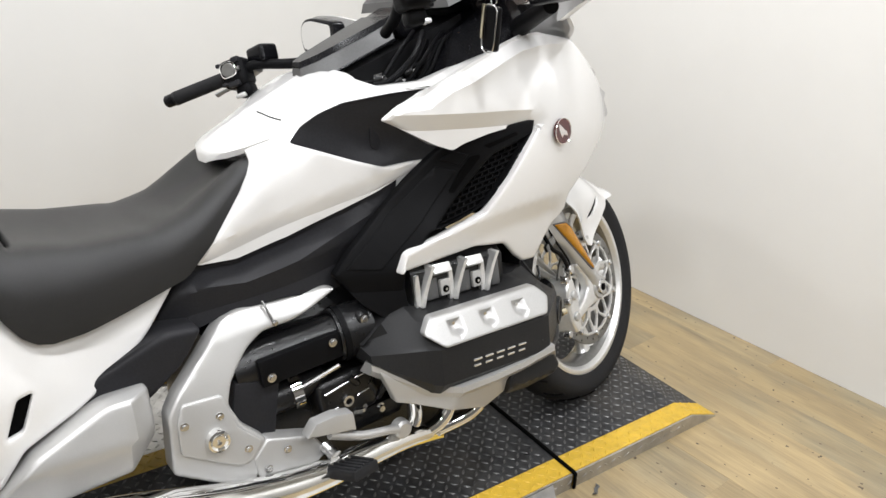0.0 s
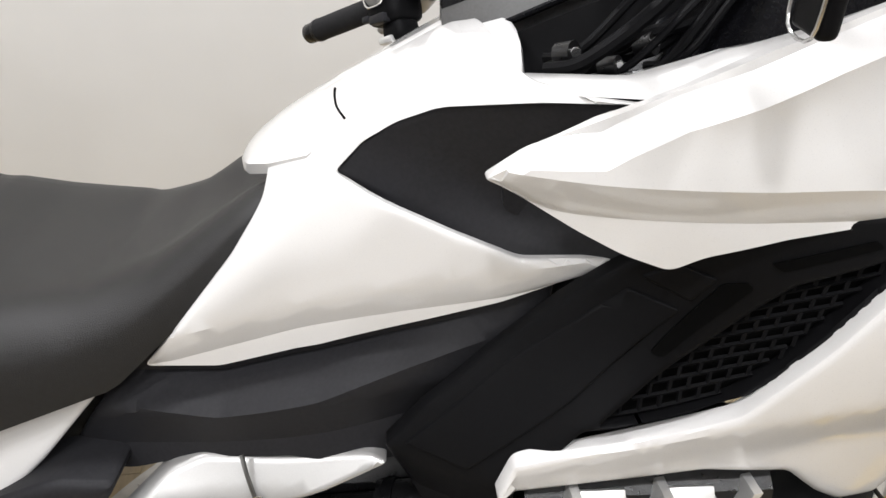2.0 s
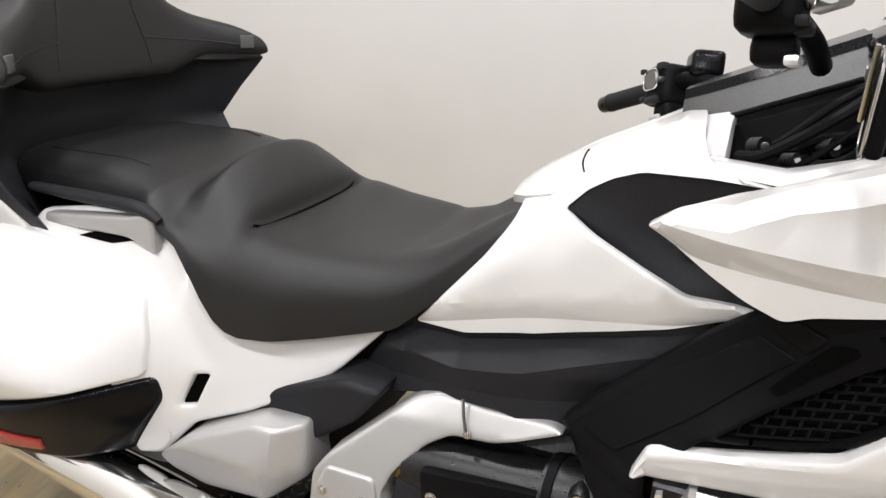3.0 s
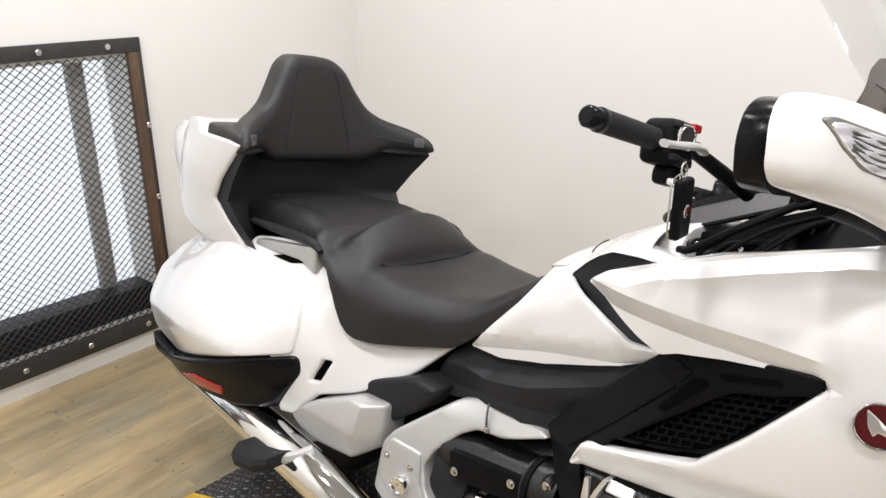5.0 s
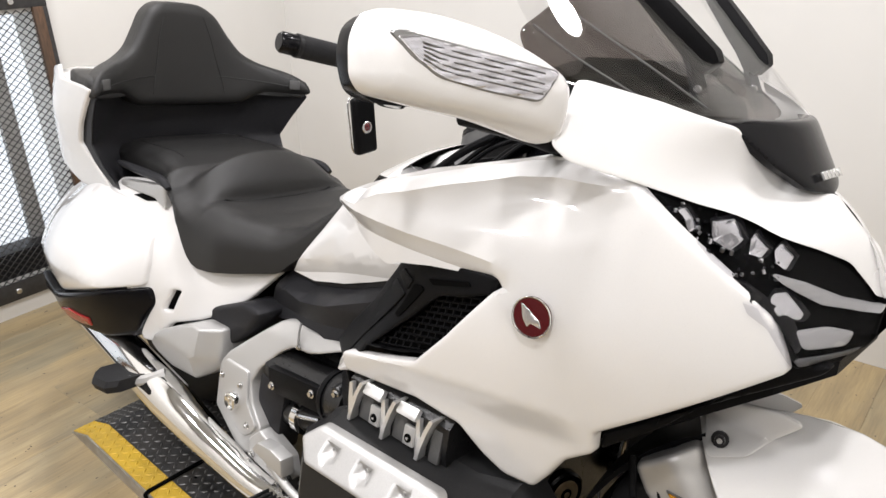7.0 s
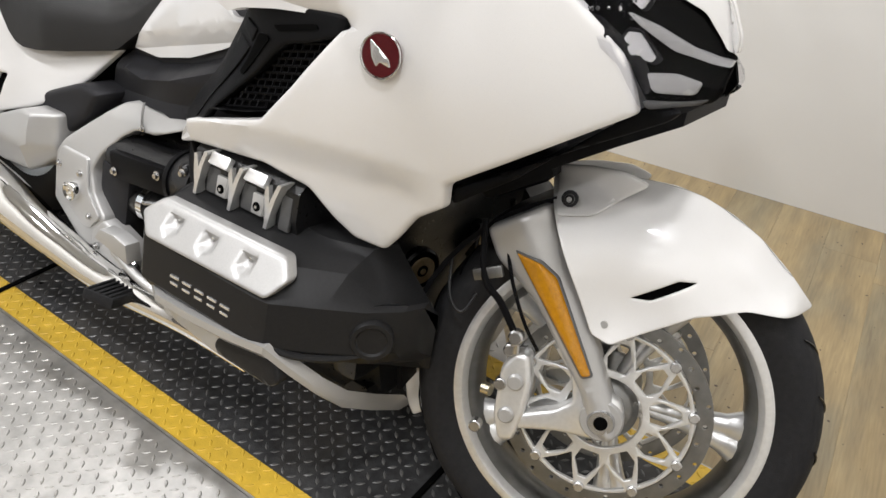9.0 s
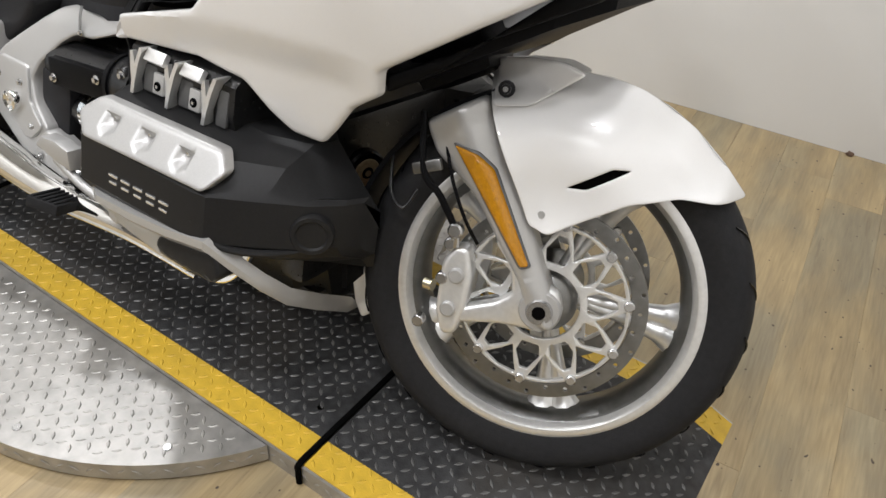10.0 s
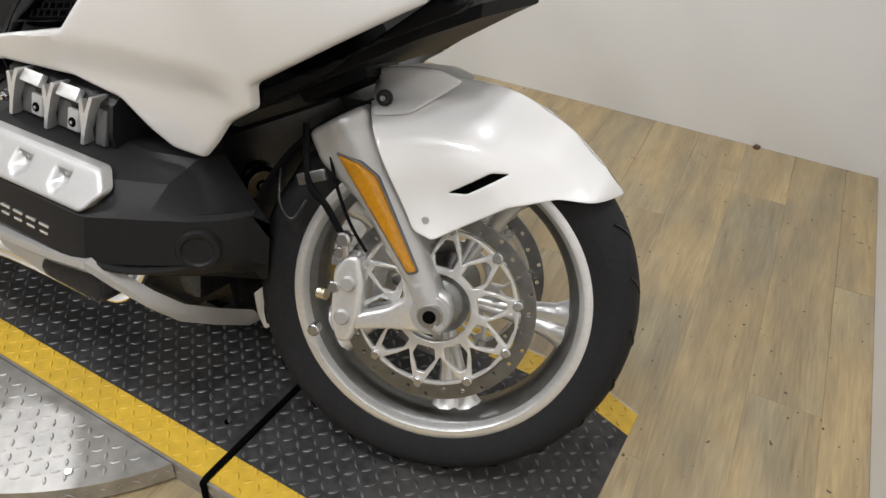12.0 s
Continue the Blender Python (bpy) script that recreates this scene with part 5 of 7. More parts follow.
for flip in (False, True):
    s = 1 if flip else -1
    part("nose_cowl", panel(nose_out, nose_side, 0.015, 0.003, 0.008, 0.014, 0.008, flip=flip), WHITE, bike, "pearl white nose cowl", smooth=50)
    lamp = part("headlight", panel(lamp_out, lambda a, b: nose_side(a, b, 0.035), 0.01, 0.0, 0.004, 0.02, 0.005, flip=flip), HOLLOW, bike, "multi-lens headlight behind clear glass")
    part("lens_cover", panel(lamp_out, lambda a, b: nose_side(a, b, 0.002), 0.003, 0.001, 0.004, 0.02, 0.005, flip=flip), LENS, lamp, "clear lens")
    lay = lambda off: (lambda a, b: nose_side(a, b, off))
    rnd = random.Random(7)
    for pod, off in (([(-0.181, 0.952), (-0.179, 0.955), (-0.156, 0.933), (-0.159, 0.930)], 0.008), ([(-0.194, 0.951), (-0.191, 0.953), (-0.176, 0.934), (-0.179, 0.932)], 0.008), ([(-0.151, 0.941), (-0.136, 0.943), (-0.111, 0.924), (-0.114, 0.915), (-0.135, 0.923)], 0.010), ([(-0.106, 0.926), (-0.107, 0.931), (-0.087, 0.915), (-0.087, 0.907), (-0.097, 0.912)], 0.010), ([(-0.082, 0.915), (-0.081, 0.920), (-0.066, 0.905), (-0.065, 0.892), (-0.075, 0.900)], 0.010), ([(-0.063, 0.861), (-0.063, 0.869), (-0.056, 0.868), (-0.035, 0.841), (-0.035, 0.836), (-0.050, 0.843)], 0.008)):
        mid = np.mean(pod, 0)
        rim = [tuple(mid + (np.array(q) - mid) * 1.25) for q in pod]
        cup = part("led_cup", panel(rim, lay(off + 0.006), 0.012, 0.003, 0.004, 0.008, 0.003, flip=flip), GLOSSBLACK, lamp, smooth=30)
        part("led_pod", panel(pod, lay(off), 0.010, 0.003, 0.005, 0.007, 0.002, flip=flip, dent=lambda a, b: 0.004 * abs(math.sin(a * 420 + b * 150)) * math.cos(b * 300)), REFLECT, cup, smooth=8)
    # small dark and bright facets round the pods
    for k in range(70):
        x = rnd.uniform(-0.19, -0.060)
        z = float(np.interp(x, [-0.20, -0.15, -0.10, -0.05], [0.950, 0.925, 0.900, 0.872])) + rnd.uniform(-0.014, 0.020)
        w, h, tw = rnd.uniform(0.003, 0.006), rnd.uniform(0.003, 0.008), rnd.uniform(-0.9, 0.9)
        bm = box((w, 0.004, h), Matrix.Translation((x, (1 if flip else -1) * -(nose_side(x, z, rnd.uniform(0.016, 0.026))), z)) @ Matrix.Rotation(tw, 4, "Z") @ Matrix.Rotation(rnd.uniform(-0.6, 0.6), 4, "X"), 0.001, 1)
        part("reflector_facet", bm, (REFLECT, STEEL, GLOSSBLACK, GLOSSBLACK)[k % 4], lamp, smooth=0)
    part("divider", panel([(-0.072, 0.889), (-0.047, 0.875), (-0.016, 0.852), (0.008, 0.840), (0.022, 0.838), (0.023, 0.830), (0.005, 0.833), (-0.026, 0.848), (-0.058, 0.875)], lay(0.006), 0.012, 0.002, 0.003, 0.012, 0.002, flip=flip), SILVER, lamp)
    part("low_rim", panel([(-0.150, 0.913), (-0.085, 0.880), (-0.046, 0.846), (-0.024, 0.812), (-0.022, 0.802), (-0.048, 0.837), (-0.085, 0.873)], lay(0.008), 0.012, 0.001, 0.003, 0.012, 0.003, flip=flip), GLOSSBLACK, lamp)
    part("low_tray", panel([(-0.037, 0.825), (-0.015, 0.823), (0.008, 0.811), (0.007, 0.797), (-0.018, 0.804)], lay(0.010), 0.012, 0.003, 0.005, 0.010, 0.004, flip=flip), SILVER, lamp)
    part("low_ledge", panel([(-0.022, 0.797), (0.004, 0.790), (0.018, 0.790), (0.012, 0.783), (-0.016, 0.786)], lay(0.006), 0.010, 0.002, 0.003, 0.010, 0.003, flip=flip), CONSOLE, lamp)
    part("chin", panel([(-0.03, 0.782), (0.010, 0.782), (0.000, 0.768), (-0.10, 0.705), (-0.225, 0.625), (-0.225, 0.600), (-0.160, 0.650)], lambda a, b: -0.155 - 0.5 * max(0, -a), 0.02, 0.004, 0.008, 0.02, 0.008, flip=flip), PLASTIC, bike, "black chin under the nose")
part("chin_plate", loft([[(x, -w, z), (x, w, z), (x, w, z - 0.02), (x, -w, z - 0.02)] for x, w, z in ((0.005, 0.10, 0.775), (-0.05, 0.16, 0.742), (-0.22, 0.24, 0.625), (-0.35, 0.24, 0.60))]), PLASTIC, bike, smooth=0)
part("nose_inlet", panel(mirror_out([(0.0, 1.062), (0.12, 1.062), (0.160, 1.058), (0.110, 1.005), (0.062, 0.976), (0.0, 0.968)]), lambda y, z: -0.072 - 0.6 * (z - 0.968) - 2.0 * y * y, 0.02, 0.004, 0.01, 0.016, 0.01, axis="x", out=1), GLOSSBLACK, bike, "gloss black inlet under the screen")
for k in range(5):
    part("nose_mark", box((0.004, 0.012, 0.012), Matrix.Translation((-0.083, -0.032 + k * 0.016, 0.996)) @ Matrix.Rotation(radians(-31), 4, "Y"), 0.001), MARK, bike)
visor_half = [(0.0, 1.236), (0.09, 1.231), (0.16, 1.210), (0.285, 1.148), (0.312, 1.092), (0.16, 1.062), (0.0, 1.055)]
visor_x = lambda y, z: -0.170 - 1.50 * (z - 1.05) - 1.38 * y * y
part("meter_visor", panel(mirror_out(visor_half), visor_x, 0.006, 0.002, 0.006, 0.02, 0.02, axis="x", out=1), SMOKE, bike, "smoked dark meter visor")
for s in (-1, 1):
    for ys, zs in (((0.262, 0.250, 0.232, 0.215), (1.158, 1.125, 1.098, 1.078)), ((0.196, 0.180, 0.150, 0.128), (1.190, 1.160, 1.110, 1.070))):
        part("visor_rib", tube([(visor_x(y, z) + 0.002, s * y, z) for y, z in zip(ys, zs)], 0.0016, 6, 4), CONSOLE, bike, "thin moulded line on the meter visor")
screen_half = [(0.0, 1.47), (0.14, 1.455), (0.24, 1.38), (0.31, 1.20), (0.325, 1.10), (0.18, 1.058), (0.0, 1.056)]
screen_x = lambda y, z: -0.130 - 1.10 * (z - 1.05) - 1.40 * y * y
scr = part("windscreen", panel(mirror_out(screen_half), screen_x, 0.004, 0.0, 0.004, 0.025, 0.03, axis="x", out=1), SCREEN, bike, "tall clear windscreen")
scr.visible_shadow = False
for y0, lean in ((-0.112, 1), (0.112, -1)):
    rings = []
    for x, z, w, h in ((-0.376, 1.252, 0.004, 0.005), (-0.370, 1.246, 0.012, 0.012), (-0.302, 1.184, 0.016, 0.016), (-0.246, 1.132, 0.017, 0.018), (-0.236, 1.122, 0.013, 0.012)):
        y = y0 - lean * (z - 1.18) * 0.35
        rings.append([(x + 0.7 * b * h, y + a * w, z + 0.75 * b * h) for a, b in ((-1, -1), (1, -1), (1, 0.5), (0.7, 1), (-0.7, 1), (-1, 0.5))])
    arm = part("screen_slider", loft(rings), PLASTIC, bike, "black plastic screen slider", smooth=30)
    foot = part("slider_bracket", loft([[(x + 0.004 * b, y0 + lean * 0.012 + a * w, z) for a, b in ((-1, -1), (1, -1), (1, 1), (-1, 1))] for x, w, z in ((-0.300, 0.006, 1.168), (-0.262, 0.017, 1.120), (-0.246, 0.022, 1.085), (-0.238, 0.018, 1.062))]), DARKGREY, arm, "grey slider bracket", smooth=30)
    part("bracket_bolt", disc_piece(0.006, 0.005, 12, Matrix.Translation((-0.243, y0 + lean * 0.012 - 0.019, 1.092)), 0.001), BOLT, arm)
part("dash", loft([[(x, y * w, z0 + (z1 - z0) * q) for y, q in ((-1, 0), (-1, 0.6), (-0.7, 1), (0.7, 1), (1, 0.6), (1, 0))] for x, w, z0, z1 in ((-0.60, 0.12, 0.80, 0.905), (-0.50, 0.20, 0.80, 0.965), (-0.40, 0.225, 0.80, 1.03), (-0.33, 0.26, 0.80, 1.09), (-0.29, 0.27, 0.80, 1.06))]), GLOSSBLACK, bike, "gloss black dashboard", smooth=30)
part("dash_panel", box((0.012, 0.30, 0.09), Matrix.Translation((-0.385, 0, 1.075)) @ Matrix.Rotation(radians(-32), 4, "Y"), 0.006), GLOSSBLACK, bike, "instrument panel")
 
CON = (-0.742, -0.71, -0.64, -0.59, -0.541)
con_up, con_low = (lambda x: 0.949 + (x + 0.73) * 0.44), (lambda x: 0.934 + (x + 0.665) * 0.44)
con = part("console", loft([[(x, -w, con_low(x)), (x, w, con_low(x)), (x, w * 0.80, con_up(x)), (x, -w * 0.80, con_up(x))] for x, w in zip(CON, (0.024, 0.052, 0.066, 0.074, 0.080))]), CONSOLE, bike, "grey centre console", smooth=30)
part("console_top", loft([[(x, -w, con_up(x) - 0.002), (x, w, con_up(x) - 0.002), (x, w * 0.9, con_up(x) + 0.011), (x, -w * 0.9, con_up(x) + 0.011)] for x, w in zip(CON, (0.020, 0.043, 0.055, 0.062, 0.066))]), GLOSSBLACK, con, "black top plate", smooth=30)
part("console_strip", tube([(x, -w * 0.99, con_low(x) + 0.004) for x, w in zip(CON, (0.026, 0.054, 0.068, 0.076, 0.082))], 0.004, 8, 3), GLOSSBLACK, con)
# dark tubes, clamps and cables round the steering head
cock = part("steering_clamp", box((0.07, 0.16, 0.05), Matrix.Translation((-0.505, -0.01, 1.028)) @ Matrix.Rotation(radians(-28), 4, "Y"), 0.012, 3), GLOSSBLACK, bike, "black steering clamp")
part("steering_cover", loft([[(x, -w, 0.84), (x, w, 0.84), (x, w * 0.8, con_low(x) - 0.008), (x, -w * 0.8, con_low(x) - 0.008)] for x, w in ((-0.685, 0.085), (-0.60, 0.120), (-0.50, 0.150), (-0.40, 0.165))]), PLASTIC, cock, "black steering cover", smooth=30)
rng = random.Random(9)
for k in range(9):
    x0, y0, z0 = rng.uniform(-0.66, -0.56), rng.uniform(-0.19, -0.09), rng.uniform(0.890, 0.920)
    part("cable", tube([(x0, y0, z0), (x0 + 0.03, y0 - 0.02, z0 + rng.uniform(0.01, 0.04)), (x0 + 0.09, y0 + rng.uniform(-0.02, 0.03), z0 + rng.uniform(0.03, 0.08)), (x0 + 0.15, y0 + 0.04, z0 + 0.10)], rng.uniform(0.003, 0.007), 8), PLASTIC, cock)
for x, y, z, r in ((-0.645, -0.165, 0.915, 0.012), (-0.610, -0.185, 0.908, 0.009), (-0.575, -0.170, 0.925, 0.011)):
    part("connector", tube([(x, y, z), (x + 0.012, y - 0.012, z + 0.004)], r, 12, 1), ENGINE, cock)
    part("clamp_screw", disc_piece(r * 0.45, 0.004, 10, Matrix.Translation((x + 0.012, y - 0.014, z + 0.005)), 0.001), BOLT, cock)
part("bezel", loft([[(x, y * w, z) for y, z in ((-1, z0), (-0.94, z0 + 0.022), (0.94, z0 + 0.022), (1, z0))] for x, w, z0 in ((-0.47, 0.185, 1.055), (-0.43, 0.215, 1.078), (-0.36, 0.235, 1.100))]), CONSOLE, cock, "satin grey instrument bezel", smooth=30)
# mirrors with built-in turn signals
mir_half = [(-0.352, 1.030), (-0.360, 1.100), (-0.404, 1.128), (-0.438, 1.143), (-0.495, 1.158), (-0.545, 1.160), (-0.570, 1.152), (-0.586, 1.125), (-0.586, 1.086), (-0.574, 1.068), (-0.520, 1.056), (-0.460, 1.045), (-0.366, 1.016)]
mir_x = lambda y, z: -0.265 - 0.50 * (-0.30 - y) + 0.02 - 0.9 * (z - 1.09) ** 2 * 4
for s in (1, -1):
    fl = lambda pts: [(y * s, z) for y, z in pts]
    dx = lambda y, z: mir_x(y * s, z)
    house = part("mirror_housing", panel(fl(mir_half), dx, 0.036, 0.022, 0.030, 0.014, 0.02, axis="x", out=1), WHITE, bike, "pearl white mirror housing with clear turn signal", smooth=50)
    if s < 0:
        house.matrix_local = Matrix.Translation((-0.02, -0.055, -0.100))
    lens_out = [(-0.560, 1.133), (-0.546, 1.136), (-0.467, 1.121), (-0.388, 1.107), (-0.406, 1.074), (-0.464, 1.082), (-0.515, 1.093), (-0.543, 1.113)]
    grow = [(y + (y + 0.455) * 0.05, z + (z - 1.10) * 0.12) for y, z in lens_out]
    part("signal_bezel", panel(fl(grow), lambda y, z: dx(y, z) + 0.001, 0.012, 0.001, 0.003, 0.014, 0.008, axis="x", out=1), STEEL, house)
    part("turn_signal", panel(fl(lens_out), lambda y, z: dx(y, z) + 0.002, 0.012, 0.0, 0.003, 0.0032, 0.008, axis="x", out=1, dent=lambda y, z: 0.0010 * math.sin((z - 0.16 * (y * s + 0.47)) * 480) + 0.0016 * abs(math.sin(y * 95))), REFLECT, house, "clear ribbed turn signal", smooth=60)
    for f in (0.16, 0.33, 0.50, 0.67, 0.84):
        row = []
        for y in np.linspace(-0.535, -0.405, 9):
            z = (1 - f) * np.interp(y, (-0.546, -0.388), (1.134, 1.107)) + f * np.interp(y, (-0.543, -0.515, -0.406), (1.113, 1.094, 1.076))
            row.append((dx(y * s, z) + 0.003, y * s, z))
        part("signal_rib", tube(row, 0.0011, 6, 1), STEEL, house)
    sig = part("signal_cover", panel(fl(lens_out), lambda y, z: dx(y, z) + 0.007, 0.002, 0.002, 0.004, 0.02, 0.008, axis="x", out=1), LENS, house)
    sig.visible_shadow = False
    part("mirror_rim", panel(fl([(y * 1.0 - 0.004 * (y < -0.45), z) for y, z in [(-0.40, 1.045), (-0.405, 1.140), (-0.511, 1.154), (-0.547, 1.150), (-0.567, 1.136), (-0.573, 1.105), (-0.562, 1.068), (-0.542, 1.056)]]), lambda y, z: -0.454 - 0.10 * (-0.5 - y * s), 0.035, 0.004, 0.01, 0.016, 0.02, axis="x", out=-1), GLOSSBLACK, house)
    part("mirror_glass", panel(fl([(-0.415, 1.055), (-0.417, 1.132), (-0.510, 1.146), (-0.543, 1.143), (-0.560, 1.132), (-0.565, 1.105), (-0.554, 1.072)]), lambda y, z: -0.457 - 0.10 * (-0.5 - y * s), 0.004, 0.0, 0.003, 0.03, 0.012, axis="x", out=-1), MIRROR, house, "mirror glass")
    part("mirror_stalk", tube([(-0.400, -s * 0.42, 1.046), (-0.368, -s * 0.340, 1.030), (-0.345, -s * 0.262, 1.008)], (0.016, 0.019, 0.021), 14), PLASTIC, house)

# ---- handlebars: right end back and up, left end down, as the wheel is turned ----
endr, endl = Vector((-0.684, -0.484, 1.105)), Vector((-0.906, 0.333, 0.875))
ey = (endl - endr).normalized()
ex = (FORK.to_3x3() @ Vector((1, 0, 0)))
ex = (ex - ex.dot(ey) * ey).normalized()
ez = ex.cross(ey)
BAR = Matrix.Translation((endl + endr) / 2) @ Matrix((ex, ey, ez)).transposed().to_4x4()
hb = thing("handlebar", "", "")
hb.parent = bike
hb.matrix_local = BAR
hw = (endl - endr).length / 2
for s in (-1, 1):
    e, g = Vector((0, s * hw, 0)), Vector((0.062, s * (hw - 0.125), 0.012))
    d = (g - e).normalized()
    if s < 0:
        e = e + d * 0.020
    part("grip", tube([e, e + d * 0.004, e + d * 0.06, g], (0.0160, 0.0165, 0.0165, 0.0160), 16, 3), RUBBER, hb, "black rubber grip")
    part("bar_end", tube([e - d * 0.026, e - d * 0.022, e - d * 0.008, e], (0.012, 0.0150, 0.0150, 0.0155), 16, 1), GLOSSBLACK, hb)
    part("bar_collar", tube([e + d * 0.000, e + d * 0.006], 0.0172, 16, 1), ENGINE, hb)
    sw = Matrix.Translation(g + d * 0.035) @ d.to_track_quat("X", "Z").to_matrix().to_4x4()
    pod = part("switch_pod", box((0.062, 0.058, 0.066), sw, 0.016, 3), PLASTIC, hb, "black switch pod")
    part("switch_pad", disc_piece(0.017, 0.006, 20, sw @ Matrix.Translation((-0.005, -0.030, 0.008)), 0.002), STEEL, pod)
    part("pad_ring", tube([sw @ Vector((-0.005 + 0.019 * math.copysign(abs(math.cos(a)) ** 0.6, math.cos(a)), -0.0315, 0.008 + 0.017 * math.copysign(abs(math.sin(a)) ** 0.6, math.sin(a)))) for a in (2 * math.pi * (k + 0.5) / 16 for k in range(16))], 0.0016, 6, 1, True), CHROME, pod)
    for dx, dz, w in ((-0.022, -0.022, 0.014), (0.020, 0.004, 0.012), (-0.026, 0.024, 0.010)):
        part("switch_key", box((w, 0.012, 0.009), sw @ Matrix.Translation((dx, -0.030, dz)), 0.003), STEEL if dx > 0 else DARKGREY, pod)
    part("pod_lobe", box((0.040, 0.040, 0.030), sw @ Matrix.Translation((0.012, -0.004, -0.044)), 0.012, 3), PLASTIC, pod)
    part("horn_key", box((0.026, 0.014, 0.010), sw @ Matrix.Translation((0.004, -0.022, -0.054)), 0.004), ALLOY, pod)
    part("switch_key", box((0.03, 0.016, 0.012), sw @ Matrix.Translation((0, -0.028, -0.026)), 0.003), DARKGREY, pod)
    part("switch_key", box((0.018, 0.014, 0.012), sw @ Matrix.Translation((0.018, -0.026, 0.026)), 0.003), RED if s < 0 else DARKGREY, pod)
    part("bar", tube([g + d * 0.05, g + d * 0.085 + Vector((0, 0, 0.004)), Vector((0.150, s * 0.17, 0.006)), Vector((0.185, s * 0.10, -0.006))], (0.011, 0.011, 0.012, 0.012), 12), PLASTIC, hb)
    if s > 0:
        part("reservoir", box((0.05, 0.06, 0.04), Matrix.Translation(g + d * 0.09 + Vector((0.02, 0, 0.025))), 0.010, 3), GLOSSBLACK, hb)
    part("lever", tube([g + d * 0.06 + Vector((0.035, 0, 0)), g + Vector((0.062, s * 0.01, -0.004)), (g + e) / 2 + Vector((0.064, 0, -0.010)), (g + e) / 2 + Vector((0.056, s * 0.02, -0.014))], (0.010, 0.008, 0.007, 0.008), 10, flat=0.7), SILVER, hb, "polished lever")

# ---- engine ----
def head_ring(x, o, t=0.0, k=1.0):
    inner = -0.15 if x < -0.40 else -0.205
    drop = max(0.0, x + 0.350) * 0.95
    pts = [(inner, 0.478 - drop), (-0.30 if x < -0.40 else (inner + o + 0.05) / 2, 0.486 - t - drop), (o + 0.050, 0.462 - t - 0.8 * drop), (o + 0.012, 0.425), (o, 0.418), (o - 0.006, 0.345), (o + 0.010, 0.322), (o + 0.060 if x < -0.40 else min(o + 0.060, inner), 0.296), (inner, 0.270)]
    return [(x, y, 0.40 + (z - 0.40) * k) for y, z in pts]


def lid_pocket(a, b):
    """Three shield-shaped wells, each with a steep front side."""
    deep = 0.0
    for c in (-0.640, -0.560, -0.476):
        u, v = a - c, b - 0.449
        inside = min(v + 0.018 - 0.5 * abs(u - 0.004), 0.014 - v, u + 0.014, 0.022 - u)
        deep = max(deep, min(1.0, max(0.0, inside / 0.011)))
    return 0.013 * deep


def prism(bm, poly, y0, y1, s):
    """A bar with the side outline poly, from y0 to y1 outwards."""
    lo, hi = ([bm.verts.new((x, s * y, z)) for x, z in poly] for y in (y0, y1))
    n = len(poly)
    bm.faces.new(lo), bm.faces.new(hi)
    for i in range(n):
        bm.faces.new((lo[i], lo[(i + 1) % n], hi[(i + 1) % n], hi[i]))


